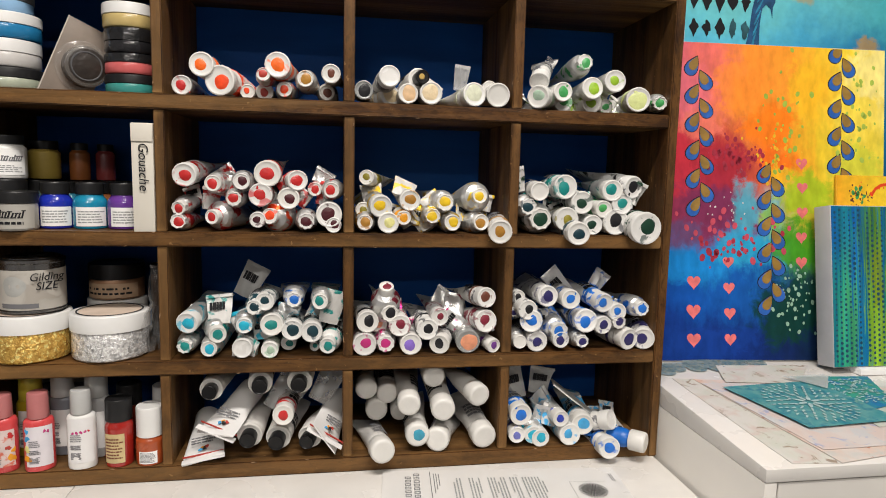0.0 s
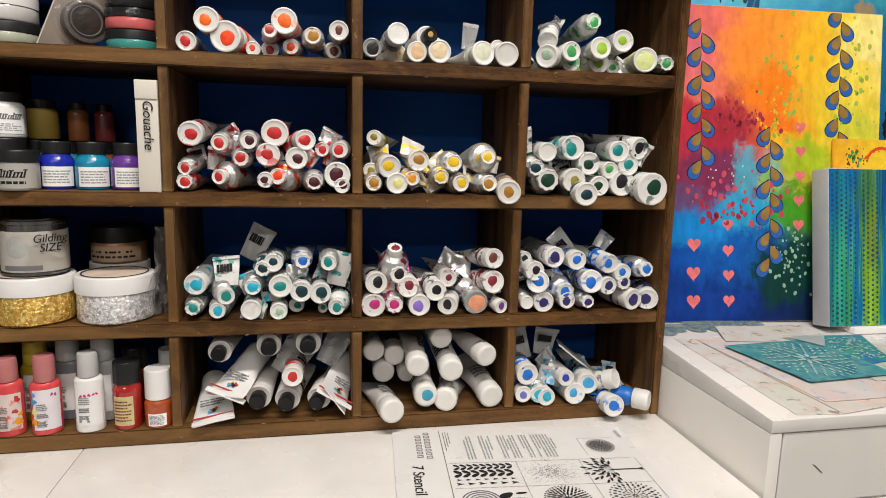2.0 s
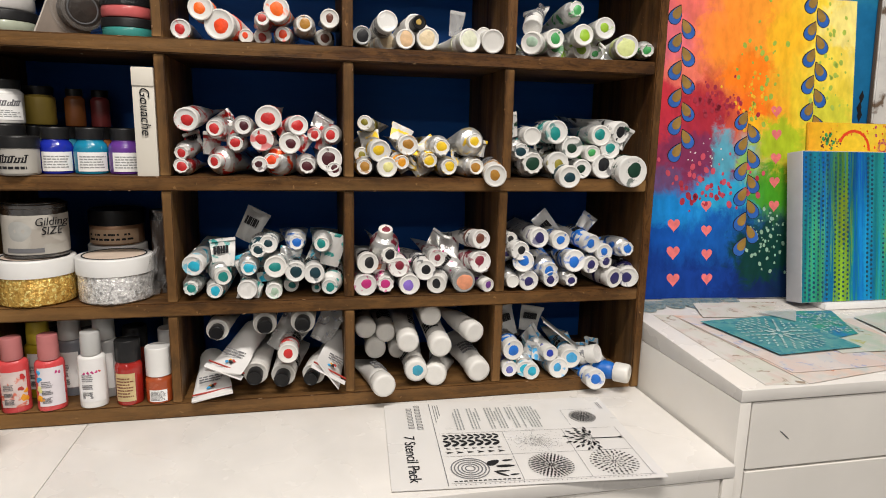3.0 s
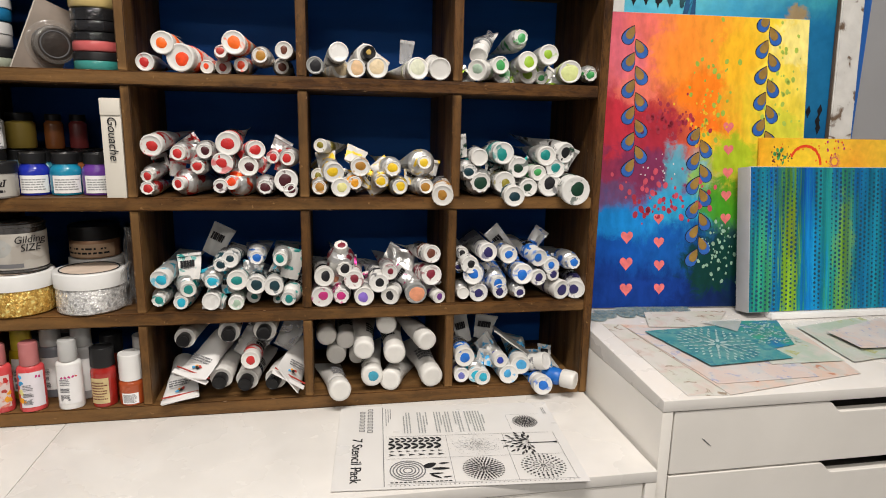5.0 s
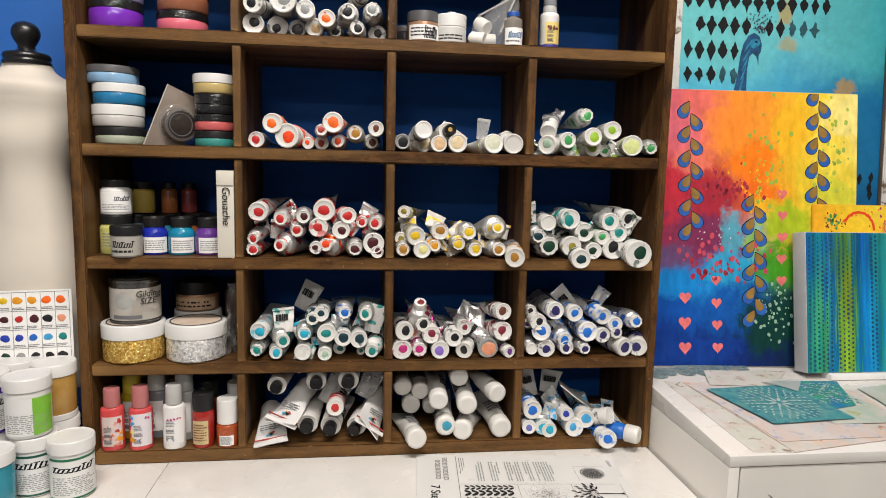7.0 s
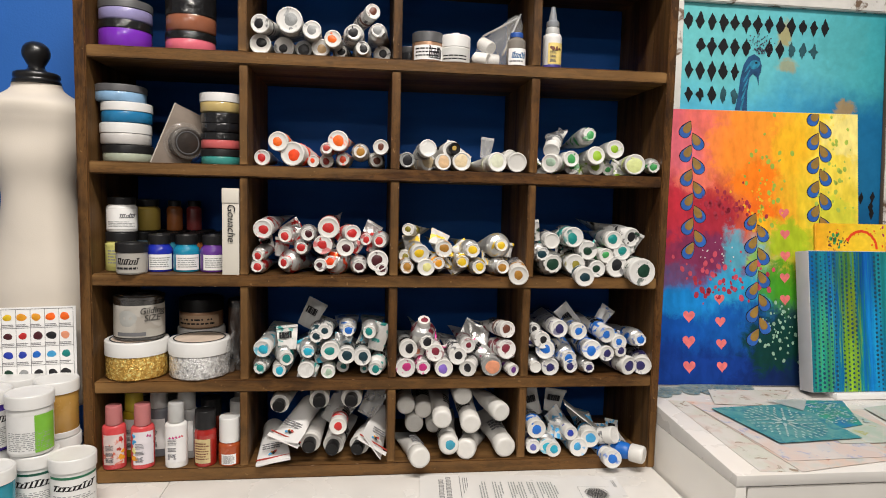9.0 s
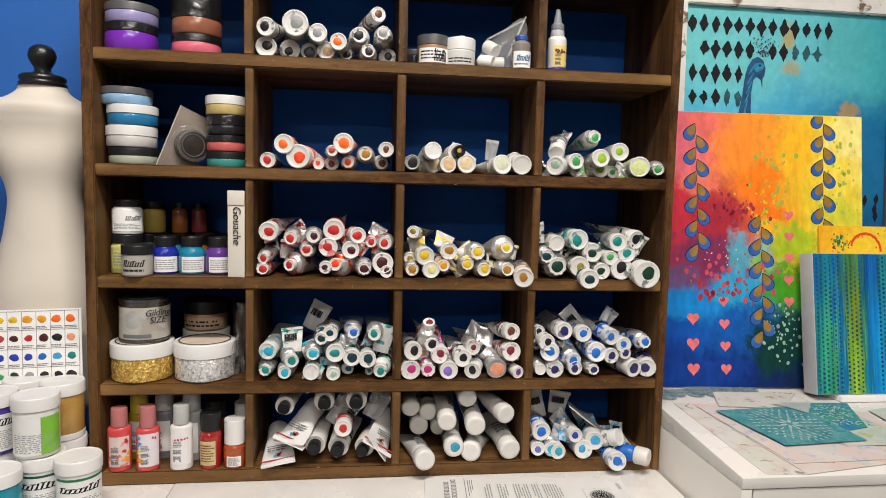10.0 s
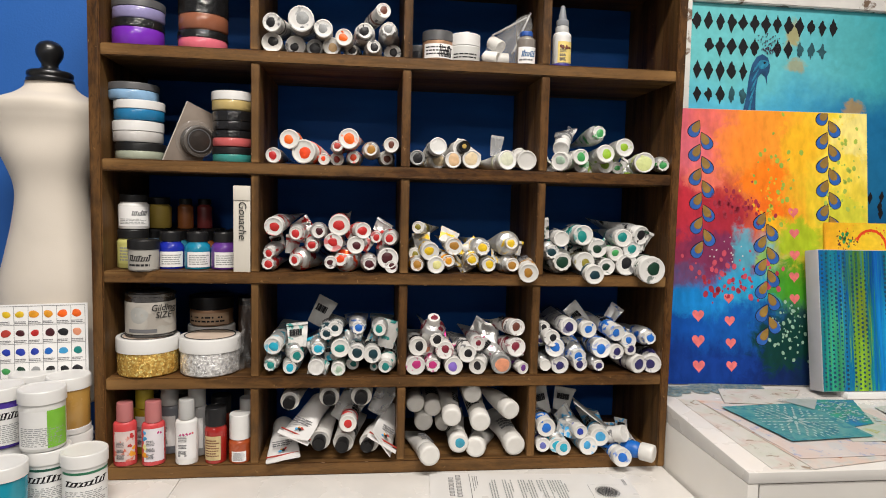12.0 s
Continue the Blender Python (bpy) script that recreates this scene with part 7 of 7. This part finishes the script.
# ---------------------------------------------------------------- papers, stencils and films on the taller unit
def watercolour(name, base, c1, c2, c3, scale, alpha=1.0):
    m = bpy.data.materials.new(name)
    m.use_nodes = True
    nt = m.node_tree
    b = nt.nodes["Principled BSDF"]
    b.inputs["Roughness"].default_value = 0.55
    b.inputs["Alpha"].default_value = alpha
    tex = nt.nodes.new("ShaderNodeTexCoord")
    out = None
    for k, (c, lo, hi, s) in enumerate(((c1, 0.4, 0.6, scale), (c2, 0.5, 0.66, scale * 1.7), (c3, 0.6, 0.68, scale * 2.9))):
        mp = nt.nodes.new("ShaderNodeMapping")
        mp.inputs["Location"].default_value = (k * 3.1, k * 1.7, 0.4)
        n = nt.nodes.new("ShaderNodeTexNoise")
        n.inputs["Scale"].default_value, n.inputs["Detail"].default_value, n.inputs["Distortion"].default_value = s, 7.0, 0.8
        r = nt.nodes.new("ShaderNodeMapRange")
        r.inputs[1].default_value, r.inputs[2].default_value = lo, hi
        r.inputs[4].default_value = 0.8
        mx = nt.nodes.new("ShaderNodeMix")
        mx.data_type = "RGBA"
        nt.links.new(tex.outputs["Object"], mp.inputs[0])
        nt.links.new(mp.outputs[0], n.inputs["Vector"])
        nt.links.new(n.outputs[0], r.inputs[0])
        nt.links.new(r.outputs[0], mx.inputs[0])
        if out is None:
            mx.inputs[6].default_value = (*(0.74 * q for q in base), 1)
        else:
            nt.links.new(out, mx.inputs[6])
        mx.inputs[7].default_value = (*(0.74 * q for q in c), 1)
        out = mx.outputs[2]
    nt.links.new(out, b.inputs["Base Color"])
    return m


def pile_rise(x, y):
    """Height of the unit's top over its front edge."""
    return SLOPE * (y + 0.24)


def lying_sheet(name, label, category, corners, z, mat, thick=0.0003, curl=0.0007, seed=0):
    """A thin sheet with these four corners, a little wavy, lying at height z."""
    bm = bmesh.new()
    n = 14
    (ax, ay), (bx, by), (cx, cy), (dx, dy) = corners
    grid = []
    for j in range(n + 1):
        row = []
        for i in range(n + 1):
            u, v = i / n, j / n
            x = (1 - v) * ((1 - u) * ax + u * bx) + v * ((1 - u) * dx + u * cx)
            y = (1 - v) * ((1 - u) * ay + u * by) + v * ((1 - u) * dy + u * cy)
            edge = max(abs(2 * u - 1), abs(2 * v - 1)) ** 6
            wave = 0.5 + 0.5 * noise.noise(Vector((x * 14, y * 14, seed)))
            rag = 0.0012 * noise.noise(Vector((x * 60, y * 60, seed + 5))) * edge
            row.append(bm.verts.new((x - ax + rag, y - ay + rag, curl * (0.25 + edge) * wave + pile_rise(x, y))))
        grid.append(row)
    under = [[bm.verts.new(v.co - Vector((0, 0, thick))) for v in row] for row in grid]
    for j in range(n):
        for i in range(n):
            bm.faces.new((grid[j][i], grid[j][i + 1], grid[j + 1][i + 1], grid[j + 1][i]))
            bm.faces.new((under[j][i], under[j + 1][i], under[j + 1][i + 1], under[j][i + 1]))
    for k in range(n):
        for a, b, c, d in ((grid[0][k], grid[0][k + 1], under[0][k + 1], under[0][k]), (grid[n][k], grid[n][k + 1], under[n][k + 1], under[n][k]),
                           (grid[k][0], grid[k + 1][0], under[k + 1][0], under[k][0]), (grid[k][n], grid[k + 1][n], under[k + 1][n], under[k][n])):
            bm.faces.new((a, b, c, d))
    return tagged(part(name, bm, mat, m=pose(ax, ay, z), smooth=False), label, category)


W1 = watercolour("stained_craft_paper", (0.82, 0.72, 0.66), (0.84, 0.6, 0.48), (0.62, 0.68, 0.66), (0.6, 0.2, 0.08), 16)
W2 = watercolour("pale_stained_paper", (0.8, 0.77, 0.72), (0.7, 0.72, 0.62), (0.76, 0.62, 0.56), (0.3, 0.2, 0.12), 19)
W3 = watercolour("blue_stained_paper", (0.8, 0.73, 0.7), (0.8, 0.64, 0.58), (0.68, 0.7, 0.72), (0.4, 0.45, 0.7), 22)
W4 = watercolour("green_stained_paper", (0.66, 0.71, 0.64), (0.5, 0.62, 0.5), (0.74, 0.68, 0.62), (0.5, 0.5, 0.12), 16)
TEAL_FILM = watercolour("teal_stencil_film", (0.06, 0.32, 0.36), (0.16, 0.42, 0.42), (0.015, 0.2, 0.31), (0.26, 0.46, 0.36), 34)
MIXED_FILM = watercolour("green_blue_stencil_film", (0.03, 0.3, 0.33), (0.05, 0.42, 0.28), (0.02, 0.2, 0.55), (0.16, 0.45, 0.2), 24)
lying_sheet("paint_paper", "large paint-stained craft paper on the drawer unit", "paper", [(0.507, -0.231), (0.574, -0.236), (0.72, -0.02), (0.499, 0.029)], UNIT + 0.0004, W2, seed=1)
lying_sheet("paint_paper", "pinkish paint-stained craft paper", "paper", [(0.568, -0.2365), (0.81, -0.2), (0.835, -0.03), (0.53, 0.022)], UNIT + 0.0012, W1, seed=2)
lying_sheet("paint_paper", "paint-stained paper with blue and pink washes", "paper", [(0.568, -0.207), (0.735, -0.203), (0.752, -0.02), (0.533, 0.004)], UNIT + 0.0021, W3, seed=3)
lying_sheet("paint_paper", "green-stained paper under stencils", "paper", [(0.69, -0.16), (0.818, -0.16), (0.80, -0.004), (0.715, 0.004)], UNIT + 0.003, W4, seed=7)
lying_sheet("paint_paper", "pale translucent sheet by the painting", "paper", [(0.573, 0.002), (0.69, -0.012), (0.762, 0.06), (0.6, 0.07)], UNIT + 0.003, W2, seed=12)
lying_sheet("stencil", "green and blue stencil film partly under another", "stencil", [(0.662, -0.126), (0.779, -0.098), (0.824, 0.003), (0.7, 0.012)], UNIT + 0.004, MIXED_FILM, seed=4)
sten = lying_sheet("stencil", "square teal stencil film with a white flower pattern", "stencil", [(0.59, -0.157), (0.737, -0.147), (0.716, -0.01), (0.553, -0.0215)], UNIT + 0.0052, TEAL_FILM, curl=0.001, seed=5)
cut = bmesh.new()
CX, CY = 0.058, 0.073
for q, count, length, width in ((0.0135, 8, 0.0165, 0.0058), (0.0255, 8, 0.006, 0.0036), (0.03, 14, 0.013, 0.0026), (0.041, 20, 0.009, 0.0036), (0.05, 26, 0.0058, 0.004), (0.059, 32, 0.0085, 0.003)):
    for k in range(count):
        a = 2 * math.pi * (k + 0.3) / count
        x, y = CX + q * math.cos(a), CY + q * math.sin(a)
        if -0.035 + 0.28 * (0.14 - y) < x < 0.138 and 0.01 < y < 0.135:
            cut.faces.new([cut.verts.new((px_, py_, SLOPE * py_)) for px_, py_ in petal(x, y, length, width, a)])
part("cut_pattern", cut, material("pale_cut_out", (0.4, 0.56, 0.56), 0.6, grain=0.25, scale=60), sten, m=pose(0, 0, 0.0015 + pile_rise(0, -0.157)), smooth=False)
cut = bmesh.new()
rng = random.Random(71)
for k in range(170):
    x, y = rng.uniform(0.05, 0.138), rng.uniform(0.035, 0.12)
    cut.faces.new([cut.verts.new((px_, py_, SLOPE * py_)) for px_, py_ in petal(x, y, rng.uniform(0.004, 0.009), 0.0024, rng.uniform(-0.6, 0.9))])
part("cut_pattern", cut, material("pale_cut_out", (0.4, 0.56, 0.56), 0.6, grain=0.25, scale=60), bpy.data.objects["stencil"], m=pose(0, 0, 0.0015 + pile_rise(0, -0.126)), smooth=False)
lying_sheet("paint_paper", "crumpled green and grey paper at the canvas foot", "paper", [(0.829, -0.166), (1.03, -0.14), (1.0, 0.004), (0.842, -0.026)], UNIT + 0.0006, W4, curl=0.004, seed=9)
lying_sheet("paint_paper", "grey printed paper on crumpled paper", "paper", [(0.878, -0.128), (1.03, -0.13), (1.03, -0.01), (0.873, -0.06)], UNIT + 0.0055, W3, curl=0.002, seed=10)
lying_sheet("plastic_film", "clear torn plastic film on the papers", "film", [(0.673, 0.004), (0.712, -0.044), (0.752, 0.002), (0.75, 0.01)], UNIT + 0.0075, material("cloudy_film", (0.62, 0.66, 0.65), 0.4, grain=0.1, alpha=0.45), curl=0.001, seed=11)
# scalloped teal films along the foot of the painting
SCALLOP = watercolour("teal_scallop", (0.5, 0.62, 0.64), (0.12, 0.34, 0.48), (0.68, 0.7, 0.6), (0.3, 0.26, 0.08), 80, 0.72)
for x0, y0, count, turn, lift in ((0.486, 0.069, 1, -14, 0.0004), (0.508, 0.078, 4, -3, 0.0014), (0.552, 0.083, 4, 2, 0.0026)):
    scal = bmesh.new()
    pts = [(0.0, 0.0)]
    for k in range(count):
        for q in range(9):
            a = math.pi * q / 8
            pts.append((0.002 + 0.036 * k + 0.017 * (1 - math.cos(a)), -0.006 - 0.02 * math.sin(a) ** 0.7))
    pts += [(0.036 * count + 0.004, 0.0), (0.036 * count + 0.004, 0.012), (0.0, 0.012)]
    scal.faces.new([scal.verts.new((x, y, SLOPE * y)) for x, y in pts])
    bmesh.ops.solidify(scal, geom=scal.faces[:], thickness=0.0006)
    tagged(part("scalloped_film", scal, SCALLOP, m=pose(x0, y0, UNIT + pile_rise(0, y0) + lift + 0.0014, 1.5, 0, turn), smooth=False), "teal scalloped plastic stencil edge by the painting", "stencil")
# scuffs on the drawer front and table
for x, z in ((0.537, 0.7795), (0.5395, 0.778)):
    part("scuff", box(-0.008, 0.008, -0.0003, 0, -0.0005, 0.0005), INK_SOFT, right_unit, m=pose(x, -0.2381, z, 0, 42, 0))

# ---------------------------------------------------------------- ceiling lights
for lx, ly, lsx, lsy, watts in LAMPS:
    fix = thing("ceiling_light", "long white ceiling light fitting", "ceiling light", pose(lx, ly, 2.65), "ceiling lights")
    part("housing", box(-lsx / 2 - 0.03, lsx / 2 + 0.03, -lsy / 2 - 0.03, lsy / 2 + 0.03, -0.012, -0.0005, 0.002), CEILING, fix)
